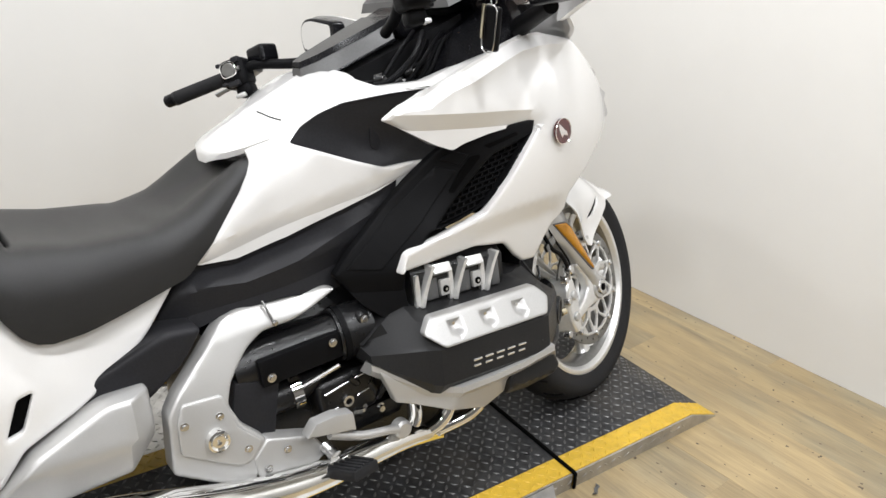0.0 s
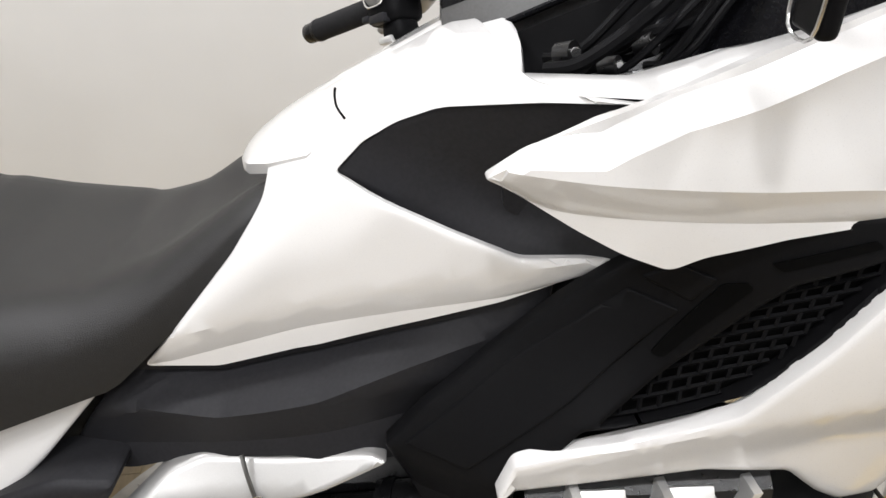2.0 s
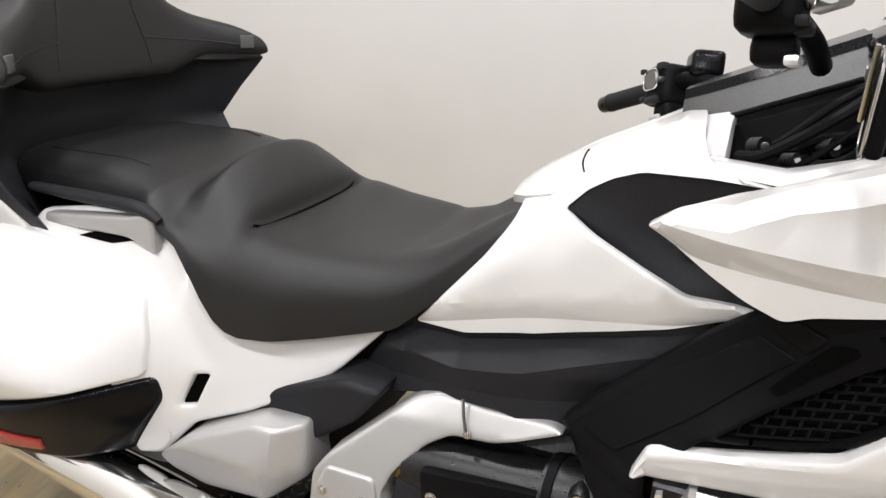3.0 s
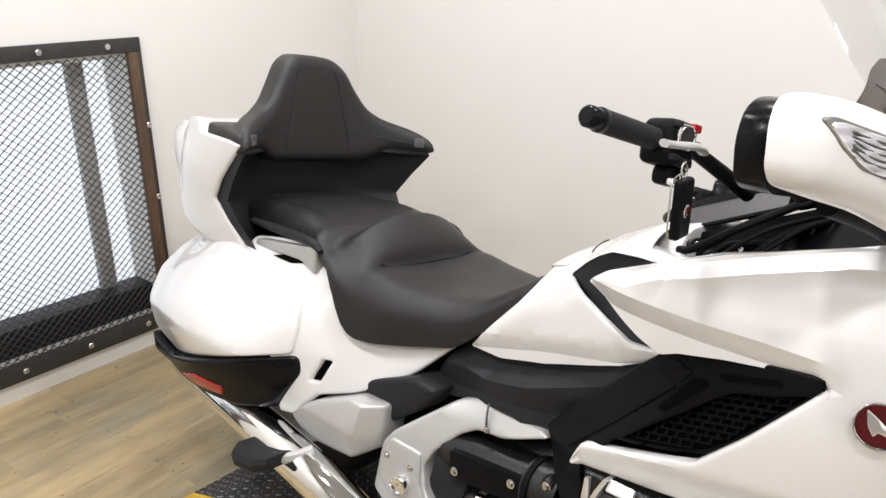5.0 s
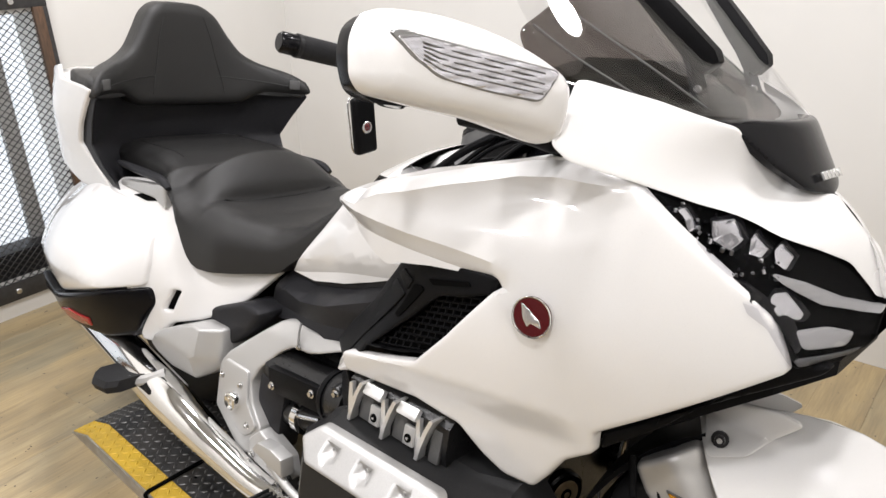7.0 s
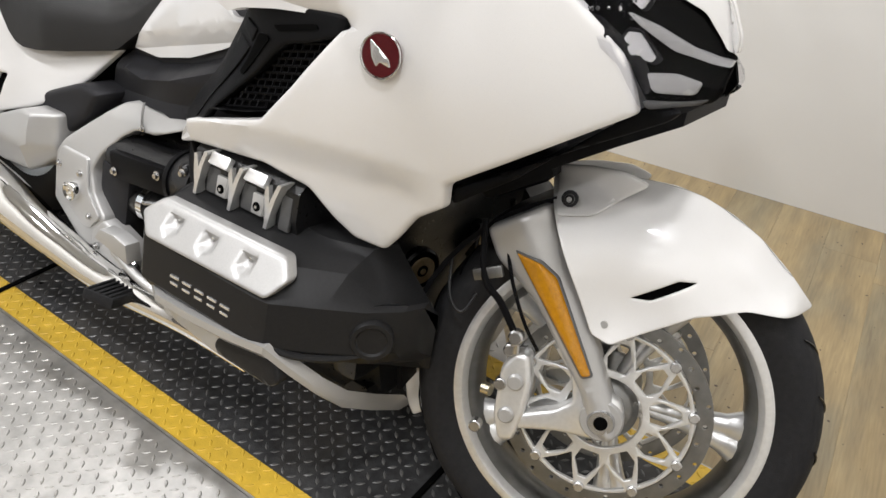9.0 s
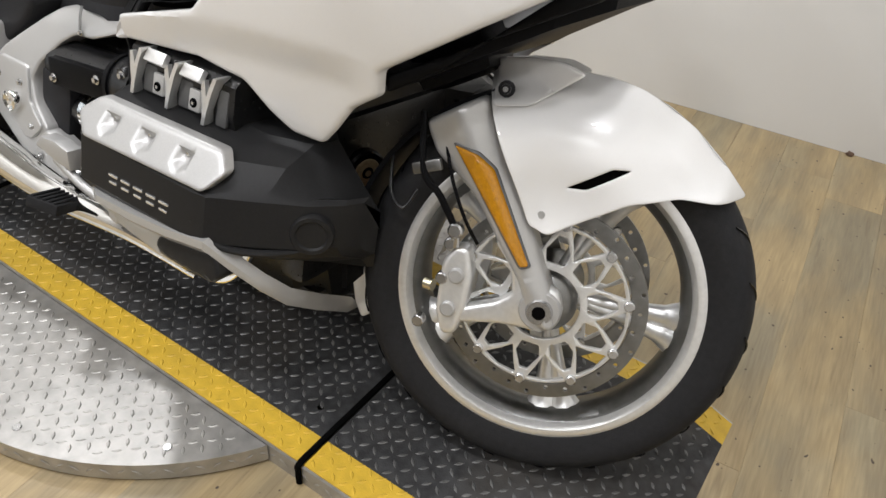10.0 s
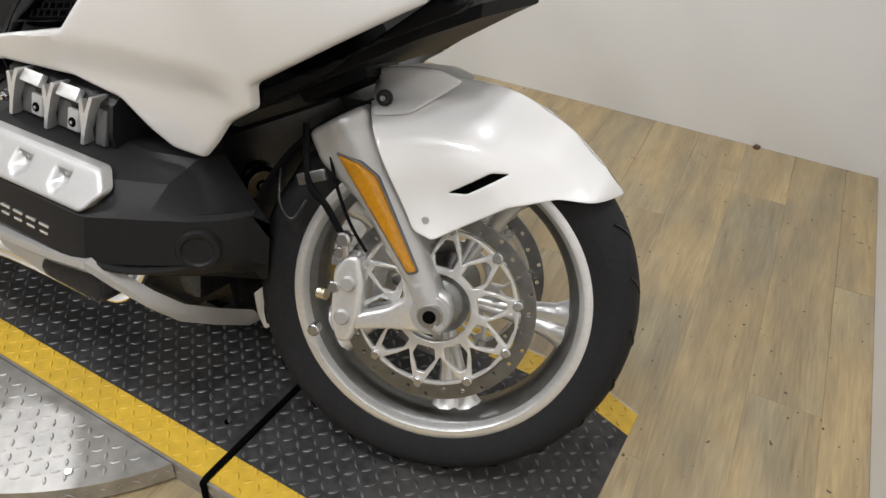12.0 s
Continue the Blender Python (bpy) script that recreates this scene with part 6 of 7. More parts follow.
for flip in (False, True):
    s = 1 if flip else -1
    secs = [head_ring(x, o, t, k) for x, o, t, k in ((-0.790, -0.330, 0.0, 0.18), (-0.745, -0.372, 0.0, 0.60), (-0.700, -0.412, 0.0, 0.97), (-0.685, -0.422, 0, 1), (-0.430, -0.424, 0, 1), (-0.405, -0.420, 0, 1), (-0.345, -0.372, 0.0, 1), (-0.296, -0.330, 0.006, 0.98), (-0.262, -0.285, 0.02, 0.95), (-0.250, -0.250, 0.04, 0.9))]
    head = part("cylinder_head_cover", loft([[(x, -y if flip else y, z) for x, y, z in r] for r in secs]), HEADGREY, bike, "black head cover with silver lid", smooth=20)
    lid = part("head_lid", panel([(-0.712, 0.448), (-0.684, 0.474), (-0.412, 0.478), (-0.388, 0.454), (-0.410, 0.424), (-0.676, 0.420)], lambda a, b: -0.436 + 0.80 * (b - 0.412), 0.02, 0.005, 0.007, 0.0036, 0.008, flip=flip, dent=lid_pocket), LIDGREY, head, "satin silver lid", smooth=35)
    for c in (-0.636, -0.556, -0.472):
        bolt(lid, (c, s * (0.434 - 0.80 * 0.041 - 0.008), 0.453), CHROME, 0.0065, s)
    # name plate, as plain raised bars
    for k in range(5):
        for z, w in ((0.3775, 0.021), (0.3650, 0.018)):
            part("name_bar", box((w, 0.004, 0.0045), Matrix.Translation((-0.603 + 0.029 * k + 0.12 * (z - 0.371), s * 0.4272, z)), 0.0014), MARK, head)
    part("head_ridge", tube([(-0.432, s * 0.426, 0.372), (-0.385, s * 0.408, 0.340), (-0.330, s * 0.366, 0.336), (-0.285, s * 0.318, 0.345)], (0.003, 0.006, 0.006, 0.003), 8), HEADGREY, head)
    pod = part("front_pod", lathe([(0.0005, -0.010), (0.022, -0.010), (0.025, -0.013), (0.031, -0.013), (0.034, -0.008), (0.034, 0.015)], 28), HEADGREY, head, m=Matrix.Translation((-0.290, s * 0.318, 0.372)) @ Matrix.Rotation(radians(-s * 38), 4, "Z") @ Matrix.Diagonal((1, -s, 1, 1)))
    # silver belly trim under the head: a bright ledge and a slanting face
    ledge = [(-0.790, 0.330, 0.385), (-0.700, 0.402, 0.338), (-0.645, 0.432, 0.330), (-0.560, 0.434, 0.333), (-0.480, 0.434, 0.340), (-0.398, 0.432, 0.352), (-0.370, 0.405, 0.318), (-0.345, 0.375, 0.285), (-0.330, 0.330, 0.245), (-0.322, 0.26, 0.205), (-0.318, 0.18, 0.163)]
    part("belly_trim", loft([[(x, s * (y - 0.020), z + 0.004), (x, s * y, z), (x, s * (y + 0.001), z - 0.012), (x, s * (y - 0.012), z - 0.026), (x, s * (y - 0.05), z - 0.030)] for x, y, z in ledge]), SILVER, bike, "silver belly trim", smooth=25)
    part("belly_side", panel([(-0.780, 0.372), (-0.715, 0.330), (-0.645, 0.312), (-0.500, 0.318), (-0.492, 0.280), (-0.512, 0.262), (-0.552, 0.236), (-0.640, 0.262), (-0.715, 0.290), (-0.752, 0.300)], lambda a, b: -0.418 + 0.45 * max(0.0, 0.315 - b) + 0.55 * max(0.0, -0.645 - a), 0.02, 0.003, 0.005, 0.014, 0.006, flip=flip), SILVER, bike, "silver lower cowl", smooth=20)
    part("belly_guard", panel([(-0.515, 0.300), (-0.500, 0.318), (-0.385, 0.328), (-0.372, 0.296), (-0.400, 0.268), (-0.450, 0.250), (-0.510, 0.258)], lambda a, b: -0.425 + 0.9 * max(0.0, 0.285 - b) + 0.15 * max(0.0, b - 0.285), 0.04, 0.006, 0.008, 0.012, 0.008, flip=flip), HEADGREY, bike, "black bolt-on guard", smooth=25)
    # intake runners between thin polished ribs
    intk = part("intake_runner", loft([[(x, s * y, z) for y, z in ((0.22, 0.46), (0.318, 0.465), (0.326, 0.50), (0.322, 0.545), (0.30, 0.565), (0.22, 0.57))] for x in (-0.684, -0.452)]), ENGINE, bike, "black intake with polished ribs", smooth=30)
    for c in (-0.642, -0.560, -0.478):
        last = c > -0.5
        bm = bmesh.new()
        prism(bm, [(c - 0.037, 0.541), (c - 0.030, 0.543), (c - 0.026, 0.512), (c - 0.026, 0.478), (c - 0.036, 0.476), (c - 0.038, 0.510)], 0.316, 0.331, s)
        part("rib", bm, ALLOY, intk, smooth=20)
        bm = bmesh.new()
        prism(bm, [(c - 0.002, 0.556), (c + 0.006, 0.557), (c - 0.006, 0.530), (c - 0.016, 0.500), (c - 0.022, 0.476), (c - 0.029, 0.476), (c - 0.024, 0.502), (c - 0.013, 0.533)], 0.312, 0.340, s)
        part("rib", bm, ALLOY, intk, smooth=20)
        if last:
            part("rib_face", box((0.022, 0.008, 0.056), Matrix.Translation((c + 0.004, s * 0.324, 0.508)) @ Matrix.Rotation(radians(s * 8), 4, "X"), 0.003), CONSOLE, intk)
            continue
        part("rib_top", box((0.044, 0.012, 0.021), Matrix.Translation((c + 0.026, s * 0.329, 0.546)) @ Matrix.Rotation(radians(s * 32), 4, "X"), 0.003), ALLOY, intk)
        part("rib_face", box((0.030, 0.008, 0.044), Matrix.Translation((c + 0.005, s * 0.323, 0.506)) @ Matrix.Rotation(radians(s * 8), 4, "X"), 0.003), CONSOLE, intk)
        part("rib_tab", box((0.024, 0.010, 0.034), Matrix.Translation((c + 0.033, s * 0.330, 0.506)) @ Matrix.Rotation(radians(s * 8), 4, "X"), 0.003), SILVER, intk)
        part("rib_hole", disc_piece(0.0075, 0.004, 16, Matrix.Translation((c + 0.033, s * 0.3355, 0.503)) @ Matrix.Rotation(radians(s * 8), 4, "X"), 0.001), HOLLOW, intk)
        bolt(intk, (c + 0.033, s * 0.337, 0.503), BOLT, 0.005, s)
    # silver swingarm pivot plate, its cover and lower bracket
    fr_skin = Skin([(-1.09, -0.288, 0.325), (-1.156, -0.280, 0.398), (-1.025, -0.225, 0.506), (-0.83, -0.245, 0.540), (-0.90, -0.300, 0.23), (-1.18, -0.290, 0.29)])
    fr_out = [(-0.806, 0.524), (-0.828, 0.532), (-0.920, 0.522), (-0.952, 0.521), (-1.001, 0.520), (-1.036, 0.507), (-1.092, 0.459), (-1.149, 0.409), (-1.169, 0.379), (-1.176, 0.274), (-1.068, 0.213), (-1.030, 0.216), (-1.000, 0.284), (-1.041, 0.324), (-1.060, 0.367), (-1.046, 0.403), (-1.003, 0.451), (-0.967, 0.474), (-0.905, 0.483)]
    edge_fold = lambda a, b: 0.5 * max(0.0, (b - 0.492) - 0.05 * (a + 0.95)) if a > -1.06 else 0.0
    frame_pl = part("pivot_plate", panel(fr_out, fr_skin, 0.045, 0.005, 0.007, 0.014, 0.010, flip=flip, dent=edge_fold), SILVER, bike, "silver swingarm pivot plate", smooth=28)
    part("pivot_cover", panel([(-1.157, 0.365), (-1.144, 0.397), (-1.070, 0.391), (-1.063, 0.367), (-1.052, 0.326), (-1.010, 0.286), (-1.038, 0.256), (-1.059, 0.253), (-1.158, 0.308)], lambda a, b: fr_skin(a, b) - 0.006, 0.015, 0.002, 0.004, 0.014, 0.008, flip=flip), SILVER, frame_pl, smooth=28)
    part("lower_bracket", panel([(-1.001, 0.284), (-0.909, 0.259), (-0.885, 0.222), (-0.912, 0.204), (-1.028, 0.216), (-1.032, 0.254)], lambda a, b: fr_skin(a, b) - 0.003, 0.04, 0.004, 0.006, 0.012, 0.006, flip=flip), SILVER, frame_pl, smooth=28)
    part("pivot_cap", lathe([(0.0005, -0.006), (0.006, -0.009), (0.012, -0.008), (0.016, -0.011), (0.020, -0.010), (0.0215, -0.006), (0.0215, 0.01)], 28), CHROME, frame_pl, m=Matrix.Translation((-1.094, s * 0.298, 0.318)) @ Matrix.Diagonal((1, -s, 1, 1)))
    for x, z in ((-1.146, 0.359), (-1.082, 0.356), (-1.040, 0.280), (-0.966, 0.253), (-1.008, 0.229)):
        bolt(frame_pl, (x, s * (0.009 - fr_skin(x, z)), z), BOLT, 0.008, s)
    part("frame_seam", tube([(-0.957, s * 0.224, 0.530), (-0.952, s * (0.003 - fr_skin(-0.952, 0.512)), 0.512), (-0.943, s * (0.003 - fr_skin(-0.943, 0.482)), 0.482)], 0.0025, 6, 2), STEEL, frame_pl)
    bolt(frame_pl, (-0.942, s * (0.006 - fr_skin(-0.942, 0.486)), 0.486), BOLT, 0.006, s)
    # passenger peg cover and the black guard above it
    part("peg_cover", panel([(-1.440, 0.340), (-1.380, 0.392), (-1.264, 0.441), (-1.190, 0.443), (-1.188, 0.350), (-1.238, 0.314), (-1.359, 0.300), (-1.420, 0.318)], lambda a, b: -0.322 + 0.30 * abs(b - 0.372) + 1.1 * max(0.0, a + 0.15 * (0.44 - b) + 1.222), 0.07, 0.006, 0.008, 0.014, 0.010, flip=flip), SILVER, bike, "silver angular peg cover", smooth=25)
    part("black_guard", panel([(-1.45, 0.38), (-1.40, 0.405), (-1.28, 0.465), (-1.145, 0.520), (-1.075, 0.515), (-1.118, 0.455), (-1.19, 0.40), (-1.35, 0.38)], lambda a, b: -0.245, 0.08, 0.010, 0.014, 0.018, 0.02, flip=flip), DARKGREY, bike, "dark grey plastic guard", smooth=30)
    part("rear_peg_board", loft([[(x, s * y, z) for y, z in ((0.365, z0), (0.445 - e, z0 - 0.004), (0.452 - e, z0 + 0.012), (0.445 - e, z0 + 0.026), (0.365, z0 + 0.026))] for x, z0, e in ((-1.488, 0.254, 0.03), (-1.478, 0.250, 0.012), (-1.455, 0.250, 0.0), (-1.39, 0.262, 0.0), (-1.365, 0.270, 0.02))]), RUBBER, bike, "black rubber passenger footboard", smooth=30)
    part("rear_peg_arm", tube([(-1.33, s * 0.33, 0.30), (-1.36, s * 0.37, 0.282), (-1.42, s * 0.40, 0.268)], 0.014, 8), SILVER, bike)
    # rider's peg and pedal
    peg = part("footpeg", box((0.066, 0.085, 0.022), Matrix.Translation((-0.868, s * 0.365, 0.203)) @ Matrix.Rotation(radians(s * 14), 4, "X") @ Matrix.Rotation(radians(-s * 18), 4, "Z"), 0.005, 2), RUBBER, bike, "grooved black footpeg")
    for k in range(5):
        part("peg_rib", box((0.006, 0.078, 0.005), Matrix.Translation((-0.868, s * 0.365, 0.203)) @ Matrix.Rotation(radians(s * 14), 4, "X") @ Matrix.Rotation(radians(-s * 18), 4, "Z") @ Matrix.Translation((-0.024 + 0.012 * k, 0, 0.0125)), 0.0015, 1), RUBBER, peg)
    part("peg_stem", tube([(-0.890, s * 0.300, 0.232), (-0.882, s * 0.330, 0.220)], 0.013, 10, 2), BOLT, peg)
    pedal = part("pedal_arm", tube([(-0.735, s * 0.330, 0.228), (-0.765, s * 0.338, 0.238), (-0.83, s * 0.340, 0.250), (-0.895, s * 0.338, 0.275)], (0.013, 0.009, 0.009, 0.010), 10), SILVER, bike, "silver pedal arm")
    part("pedal_boss", disc_piece(0.020, 0.03, 18, Matrix.Translation((-0.730, s * 0.328, 0.226)), 0.005), SILVER, pedal)
    bm = bmesh.new()
    prism(bm, [(-0.945, 0.287), (-0.925, 0.312), (-0.882, 0.316), (-0.846, 0.309), (-0.842, 0.270), (-0.890, 0.280)], 0.318, 0.350, s)
    bmesh.ops.bevel(bm, geom=bm.edges[:], offset=0.004, segments=2, affect="EDGES", profile=0.6)
    part("pedal_pad", bm, SILVER, pedal, smooth=30)
    # exhaust
    exh = part("exhaust", tube([(-0.60, s * 0.26, 0.135), (-0.72, s * 0.305, 0.185), (-0.93, s * 0.325, 0.185), (-1.08, s * 0.332, 0.205), (-1.19, s * 0.336, 0.228), (-1.30, s * 0.336, 0.248), (-1.50, s * 0.325, 0.268), (-1.80, s * 0.30, 0.285), (-1.95, s * 0.285, 0.295)], (0.022, 0.026, 0.030, 0.036, 0.044, 0.050, 0.050, 0.044, 0.040), 20), CHROME, bike, "chrome exhaust pipe and muffler")
    for k, x in enumerate((-0.45, -0.55, -0.64)):
        part("header_pipe", tube([(x - 0.02, s * 0.27, 0.240), (x - 0.03, s * 0.285, 0.205), (x - 0.07, s * 0.285, 0.172), (x - 0.16, s * 0.280, 0.158)], 0.017, 12), CHROME, exh)

core = part("engine", loft([[(x, y, z) for y, z in ((-w, 0.10), (-w - 0.03, 0.20), (-w - 0.03, 0.46), (-w + 0.03, t), (w - 0.03, t), (w + 0.03, 0.46), (w + 0.03, 0.20), (w, 0.10))] for x, w, t in ((-1.06, 0.14, 0.48), (-1.0, 0.16, 0.50), (-0.75, 0.16, 0.56), (-0.46, 0.15, 0.58), (-0.40, 0.11, 0.50))]), ENGINE, bike, "black flat-six engine", smooth=30)
part("sump", box((0.55, 0.30, 0.05), Matrix.Translation((-0.68, 0, 0.10)), 0.015), ENGINE, core)
part("starter", tube([(-1.03, -0.215, 0.400), (-0.80, -0.232, 0.425)], 0.046, 24, 2), ENGINE, core)
part("starter_band", box((0.19, 0.02, 0.055), Matrix.Translation((-0.90, -0.268, 0.415)) @ Matrix.Rotation(radians(-6), 4, "Y"), 0.006), PLASTIC, core)
part("starter_cap", tube([(-0.82, -0.23, 0.425), (-0.745, -0.238, 0.432)], 0.055, 24, 2), ENGINE, core)
for x, z in ((-0.975, 0.397), (-0.845, 0.432), (-0.772, 0.462), (-0.770, 0.395)):
    bolt(core, (x, -0.285, z), BOLT, 0.009, -1)
part("gearcase", box((0.13, 0.07, 0.10), Matrix.Translation((-0.81, -0.230, 0.300)) @ Matrix.Rotation(radians(-8), 4, "Y"), 0.018, 3), ENGINE, core)
part("gearcase_port", lathe([(0.007, -0.004), (0.012, -0.004), (0.013, 0.0), (0.013, 0.01)], 20), BOLT, core, m=Matrix.Translation((-0.815, -0.268, 0.292)))
part("linkage", tube([(-1.0, -0.225, 0.325), (-0.915, -0.232, 0.335), (-0.85, -0.235, 0.355)], (0.034, 0.032, 0.012), 16), ENGINE, core)
part("linkage_collar", tube([(-0.925, -0.234, 0.333), (-0.905, -0.236, 0.336)], 0.037, 18, 1), CHROME, core)
part("link_rod", tube([(-0.92, -0.26, 0.345), (-0.83, -0.27, 0.376)], 0.005, 8, 2), BOLT, core)
part("side_box", box((0.090, 0.06, 0.16), Matrix.Translation((-1.010, -0.235, 0.312)) @ Matrix.Rotation(radians(10), 4, "Y"), 0.010), DARKGREY, core, "dark grey box with a sloping lid")
for a, b in (((-0.865, 0.318), (-0.772, 0.342)), ((-0.858, 0.278), (-0.838, 0.283)), ((-0.792, 0.296), (-0.765, 0.304))):
    part("case_seam", tube([(a[0], -0.266, a[1]), (b[0], -0.266, b[1])], 0.0022, 6, 1), BOLT, core)
for x, z in ((-0.772, 0.462), (-0.770, 0.395)):
    part("bolt_boss", tube([(x, -0.215, z), (x, -0.274, z), (x, -0.282, z)], (0.020, 0.016, 0.012), 16, 1), ENGINE, core, smooth=30)
part("cap_band", tube([(-0.812, -0.232, 0.4255), (-0.800, -0.2335, 0.427)], 0.058, 28, 1), PLASTIC, core, smooth=30)
part("valve_rail", box((0.16, 0.05, 0.045), Matrix.Translation((-0.76, -0.235, 0.235)) @ Matrix.Rotation(radians(-5), 4, "Y"), 0.014), ENGINE, core)
for x, z, r in ((-0.82, 0.222, 0.012), (-0.735, 0.245, 0.012), (-0.775, 0.265, 0.009), (-0.715, 0.335, 0.009), (-0.700, 0.375, 0.010), (-0.745, 0.355, 0.007)):
    bolt(core, (x, -0.262, z), BOLT, r, -1)
rng = random.Random(4)
for k in range(12):
    x, z = rng.uniform(-0.80, -0.68), rng.uniform(0.25, 0.46)
    part("fitting", tube([(x, -0.21, z), (x + rng.uniform(-0.02, 0.02), -0.255, z + rng.uniform(-0.02, 0.02)), (x + rng.uniform(-0.04, 0.04), -0.262, z + rng.uniform(-0.05, 0.05))], rng.uniform(0.005, 0.010), 8), ENGINE if k % 3 else BOLT, core)
part("front_cover", box((0.06, 0.44, 0.30), Matrix.Translation((-0.415, 0, 0.33)), 0.02), ENGINE, core)
for s in (-1, 1):
    seat_at = Matrix.Translation((-0.372, s * 0.094, 0.380)) @ Matrix.Rotation(radians(90 + s * 20), 4, "Z")
    part("horn", disc_piece(0.040, 0.022, 28, seat_at, 0.004), GLOSSBLACK, core, "black horn with a bronze ring")
    face = seat_at @ Matrix.Translation((0, -0.0122, 0))
    part("horn_ring", disc_piece(0.026, 0.003, 28, face, 0.001), BRONZE, core)
    part("horn_boss", disc_piece(0.011, 0.006, 20, face, 0.001), HOLLOW, core)
    part("horn_nut", disc_piece(0.006, 0.009, 12, face, 0.001), BRONZE, core)
part("pulley", lathe([(0.010, -0.012), (0.020, -0.012), (0.022, -0.006), (0.040, -0.006), (0.042, 0.01)], 28), BRASS, core, "brass-coloured cap", m=Matrix.Translation((-0.375, -0.245, 0.385)))
part("chin_fin", panel([(-0.335, 0.215), (-0.312, 0.232), (-0.268, 0.225), (-0.270, 0.155), (-0.300, 0.125), (-0.318, 0.150)], lambda a, b: -0.150, 0.02, 0.004, 0.008, 0.02, 0.008), WHITE, bike, "white lower fin")
part("side_stand", tube([(-0.98, 0.18, 0.16), (-0.95, 0.27, 0.07), (-0.93, 0.32, 0.058)], 0.013, 10), PLASTIC, bike, "extended side stand")
part("wiring", tube([(-0.27, -0.16, 0.47), (-0.245, -0.19, 0.42), (-0.22, -0.19, 0.40), (-0.21, -0.17, 0.43)], 0.0028, 8), ENGINE, core)

# ---- a key fob and a wire loop hang on the right lever ----
lever_at = pose(0, 0, 0.048, -9.88) @ Vector((-0.561, -0.446, 1.052))
fob = thing("key_fob", "black key fob with a silver-rimmed button, hung on the brake lever", "key fob", Matrix.Translation(lever_at))
part("body", box((0.014, 0.036, 0.078), Matrix.Translation((0.002, 0, -0.045)), 0.0068, 4), PLASTIC, fob)
part("case_edge", tube([(-0.006, y, z) for y, z in ((-0.016, -0.008), (0.016, -0.008), (0.018, -0.045), (0.014, -0.082), (-0.014, -0.082), (-0.018, -0.045))], 0.0013, 6, 4, True), BOLT, fob, "thin wire loop")
part("case_edge", box((0.004, 0.007, 0.060), Matrix.Translation((-0.009, 0.015, -0.034)), 0.0015), BRASS, fob, "pale metal case edge")
part("button_rim", disc_piece(0.0085, 0.004, 24, Matrix.Translation((0.008, 0, -0.047)) @ Matrix.Rotation(radians(90), 4, "Z"), 0.001), BOLT, fob)
part("button", disc_piece(0.0058, 0.006, 20, Matrix.Translation((0.008, 0, -0.046)) @ Matrix.Rotation(radians(90), 4, "Z"), 0.001), BADGE, fob)
part("ring", tube([(0.0, 0.008 * math.cos(a), 0.004 + 0.010 * math.sin(a)) for a in (2 * math.pi * k / 16 for k in range(16))], 0.0012, 6, 1, True), BOLT, fob)

clip = part("cable_clip", loft([[(x, -0.008, 0.0), (x, 0.008, 0.0), (x, 0.006, h), (x, -0.006, h)] for x, h in ((-0.018, 0.003), (-0.012, 0.008), (0.010, 0.007), (0.018, 0.002))]), RED, smooth=20)
clip.matrix_world = pose(-1.30, -0.44, 0.0005, 0, 0, 25)
tagged(clip, "small red plastic clip lying on the plank floor", "clip")

rng = random.Random(3)
clump = bmesh.new()
bmesh.ops.create_icosphere(clump, subdivisions=2, radius=0.011)
for v in clump.verts:
    v.co *= rng.uniform(0.7, 1.25)
    v.co.z = max(v.co.z, -0.004) * 0.8
clump = part("dirt_clump", clump, STAINED, smooth=60)
CLUMP_AT = ROOM @ Vector((0.422, LEFT - 0.012, 0.004))
clump.matrix_world = Matrix.Translation(CLUMP_AT)
tagged(clump, "small brown clump of dirt at the foot of the wall", "dirt")
scrap = part("tape_scrap", loft([[(x, y - 0.008, 0.0008 + 0.003 * math.sin(x * 150)), (x, y + 0.009, 0.0008 + 0.002 * math.sin(x * 90)), (x, y + 0.009, 0.0016 + 0.002 * math.sin(x * 90)), (x, y - 0.008, 0.0016 + 0.003 * math.sin(x * 150))] for x, y in ((-0.03, 0.004), (-0.015, -0.002), (0.0, 0.003), (0.012, -0.003), (0.025, 0.002))]), CONSOLE, smooth=0)
scrap.matrix_world = Matrix.Translation((-0.202, -0.393, 0.002)) @ Matrix.Rotation(radians(35), 4, "Z") @ Matrix.Diagonal((0.75, 0.55, 1.0, 1.0))
tagged(scrap, "torn grey scrap of tape lying on the planks", "tape")


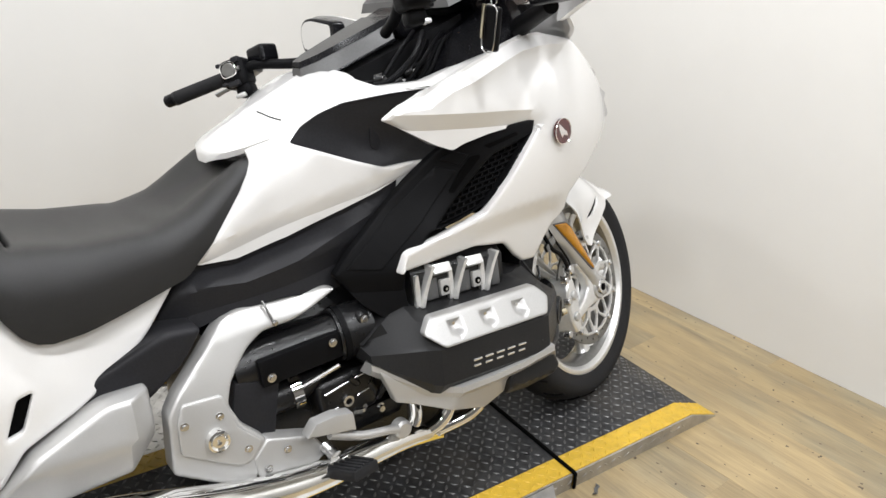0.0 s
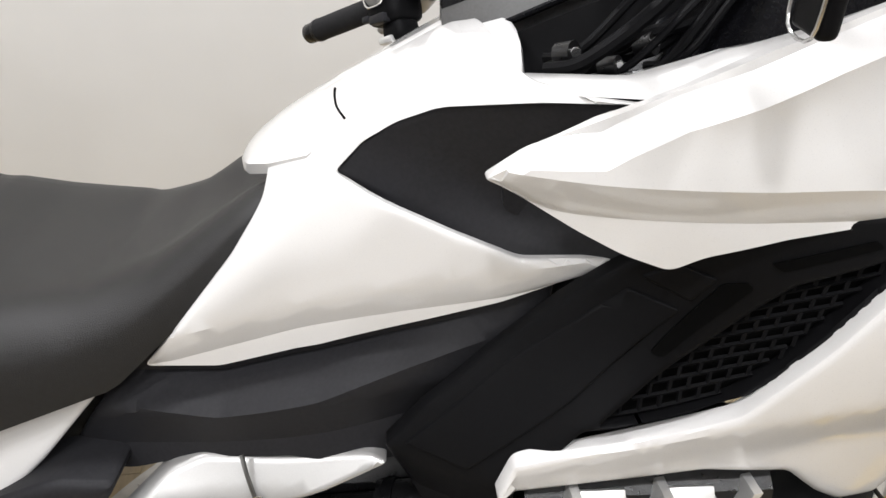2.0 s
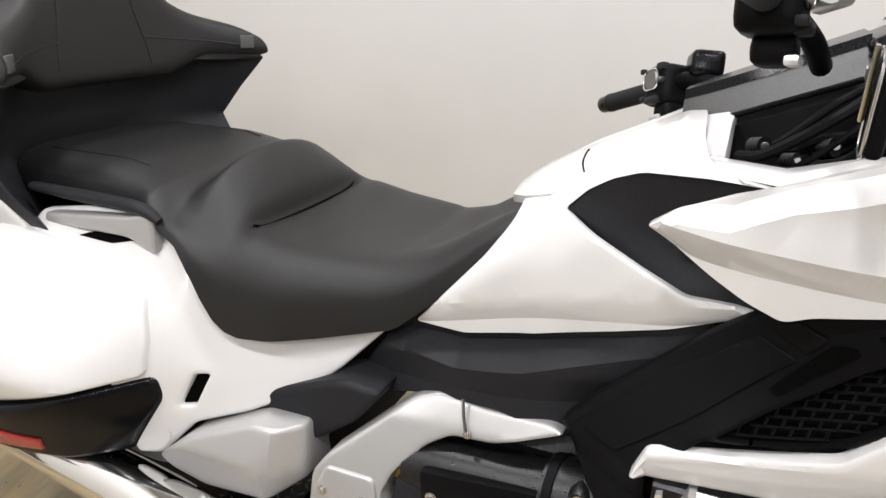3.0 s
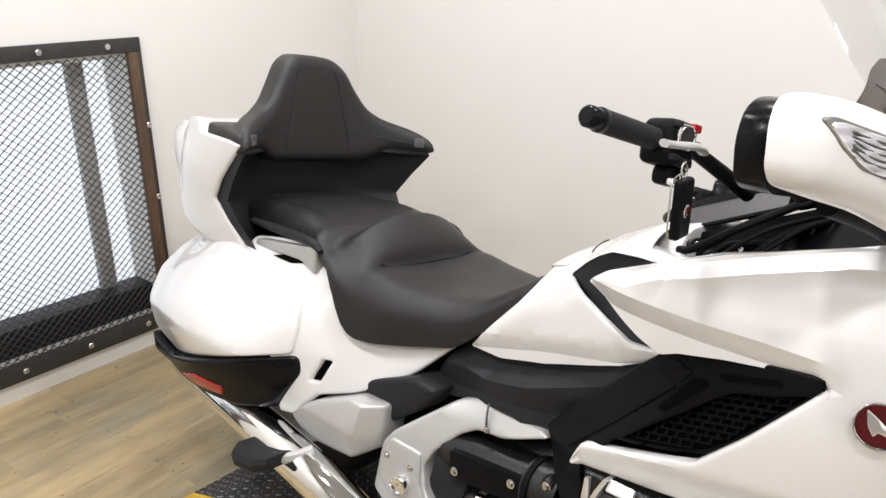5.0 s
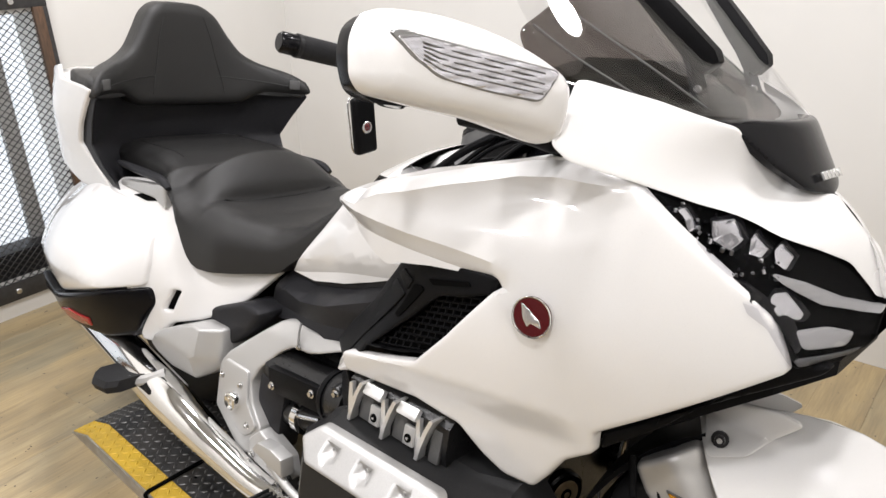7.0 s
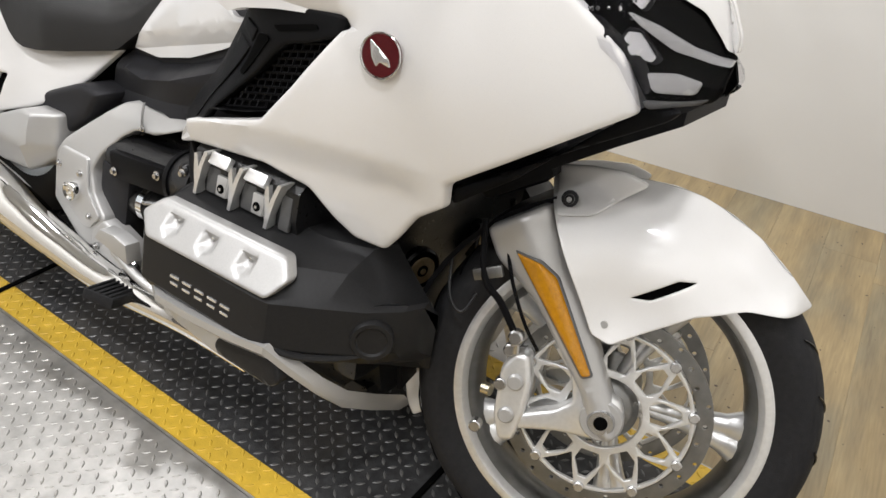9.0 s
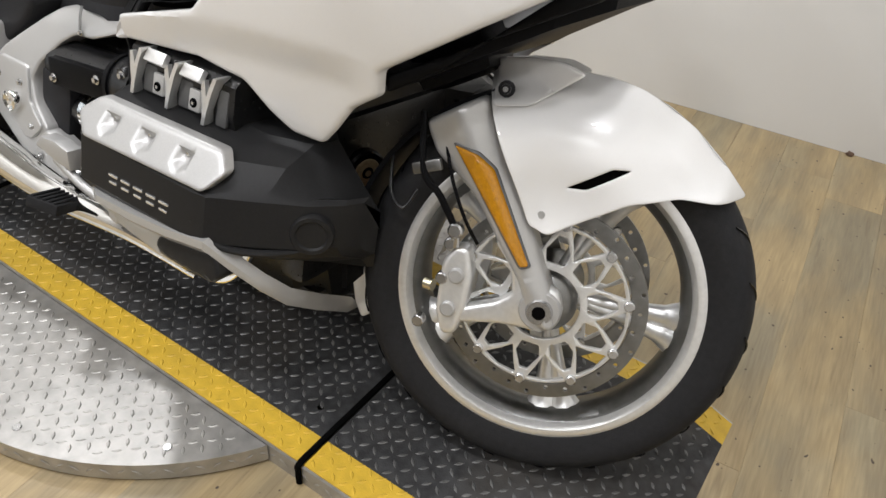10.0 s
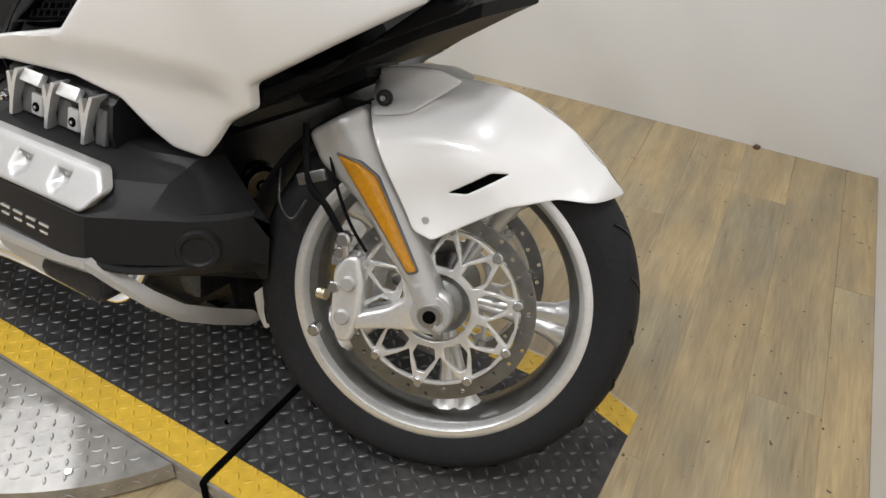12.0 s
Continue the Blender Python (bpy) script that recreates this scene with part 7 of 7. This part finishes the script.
# ---- floor planks, laid along the front wall ----
def plank_material():
    """Printed wood: broad tan and grey-olive streaks along the board, fine grain, dark specks; every board its own cut."""
    m = bpy.data.materials.new("plank")
    m.use_nodes = True
    nodes, links = m.node_tree.nodes, m.node_tree.links
    bsdf = nodes["Principled BSDF"]
    info, shift, comb = nodes.new("ShaderNodeObjectInfo"), nodes.new("ShaderNodeVectorMath"), nodes.new("ShaderNodeCombineXYZ")
    far = nodes.new("ShaderNodeMath")
    far.operation = "MULTIPLY"
    far.inputs[1].default_value = 90.0
    links.new(info.outputs["Random"], far.inputs[0])
    links.new(far.outputs[0], comb.inputs["X"])
    links.new(far.outputs[0], comb.inputs["Z"])
    links.new(nodes.new("ShaderNodeTexCoord").outputs["Object"], shift.inputs[0])
    links.new(comb.outputs[0], shift.inputs[1])

    def noise(scale, stretch, detail, lo, hi):
        mp, n, cut = nodes.new("ShaderNodeMapping"), nodes.new("ShaderNodeTexNoise"), nodes.new("ShaderNodeMapRange")
        mp.inputs["Scale"].default_value = stretch
        n.inputs["Scale"].default_value, n.inputs["Detail"].default_value = scale, detail
        cut.inputs["From Min"].default_value, cut.inputs["From Max"].default_value = lo, hi
        links.new(shift.outputs[0], mp.inputs["Vector"])
        links.new(mp.outputs[0], n.inputs["Vector"])
        links.new(n.outputs["Fac"], cut.inputs["Value"])
        return cut.outputs["Result"]

    def blend(fac, under, over):
        mix = nodes.new("ShaderNodeMix")
        mix.data_type = "RGBA"
        links.new(fac, mix.inputs["Factor"])
        for key, c in (("A", under), ("B", over)):
            if isinstance(c, tuple):
                mix.inputs[key].default_value = (*c, 1)
            else:
                links.new(c, mix.inputs[key])
        return mix.outputs["Result"]

    streak = noise(3.0, (7.0, 0.9, 1.0), 4, 0.40, 0.62)
    patch = noise(2.2, (2.4, 1.2, 1.0), 5, 0.44, 0.66)
    grain = noise(26.0, (7.0, 0.5, 1.0), 5, 0.34, 0.72)
    dark = noise(5.0, (8.0, 0.8, 1.0), 6, 0.64, 0.92)
    speck = noise(70.0, (1.0, 0.8, 1.0), 1, 0.735, 0.77)
    c = blend(streak, (0.44, 0.335, 0.180), (0.345, 0.265, 0.148))
    c = blend(patch, c, blend(streak, (0.355, 0.300, 0.190), (0.275, 0.232, 0.152)))
    fine = nodes.new("ShaderNodeMix")
    fine.data_type, fine.blend_type = "RGBA", "MULTIPLY"
    fine.inputs["Factor"].default_value = 1.0
    links.new(c, fine.inputs["A"])
    links.new(blend(grain, (0.86, 0.85, 0.83), (1.10, 1.10, 1.10)), fine.inputs["B"])
    c = blend(dark, fine.outputs["Result"], (0.12, 0.085, 0.05))
    c = blend(speck, c, (0.07, 0.05, 0.035))
    hsv, vary = nodes.new("ShaderNodeHueSaturation"), nodes.new("ShaderNodeMapRange")
    vary.inputs["To Min"].default_value, vary.inputs["To Max"].default_value = 0.80, 0.97
    links.new(info.outputs["Random"], vary.inputs["Value"])
    links.new(vary.outputs["Result"], hsv.inputs["Value"])
    links.new(c, hsv.inputs["Color"])
    links.new(hsv.outputs["Color"], bsdf.inputs["Base Color"])
    gloss = nodes.new("ShaderNodeMapRange")
    gloss.inputs["To Min"].default_value, gloss.inputs["To Max"].default_value = 0.36, 0.52
    links.new(grain, gloss.inputs["Value"])
    links.new(gloss.outputs["Result"], bsdf.inputs["Roughness"])
    bump = nodes.new("ShaderNodeBump")
    bump.inputs["Strength"].default_value, bump.inputs["Distance"].default_value = 0.10, 0.002
    links.new(grain, bump.inputs["Height"])
    links.new(bump.outputs["Normal"], bsdf.inputs["Normal"])
    return m


PLANK = plank_material()
rng = random.Random(11)
PW, PL = 0.152, 1.21
lib = []
for k in range(3):
    b = box((PW - 0.0002, PL - 0.0002, 0.008), None, 0.0003, 1)
    d = bpy.data.meshes.new("plank")
    b.to_mesh(d)
    b.free()
    d.materials.append(PLANK)
    lib.append(d)
u = REAR + PW / 2
row = 0
while u < FRONT + PW / 2:
    v = RIGHT - rng.uniform(0, PL)
    wide = min(u + PW / 2, FRONT) - (u - PW / 2)
    while v < LEFT:
        a, b = max(v, RIGHT), min(v + PL, LEFT)
        d = lib[row % 3]
        if b - a < PL - 0.001 or wide < PW - 0.001:  # cut to the wall
            cut = box((wide - 0.0005, b - a - 0.0005, 0.008), None, 0.0005, 1)
            d = bpy.data.meshes.new("plank")
            cut.to_mesh(d)
            cut.free()
            d.materials.append(PLANK)
        if b - a > 0.02:
            ob = new("plank", d)
            ob.parent = floor
            ob.matrix_local = Matrix.Translation((u - (PW - wide) / 2, (a + b) / 2, -0.004 + rng.uniform(-0.0003, 0.0003)))
        v += PL
    u += PW
    row += 1
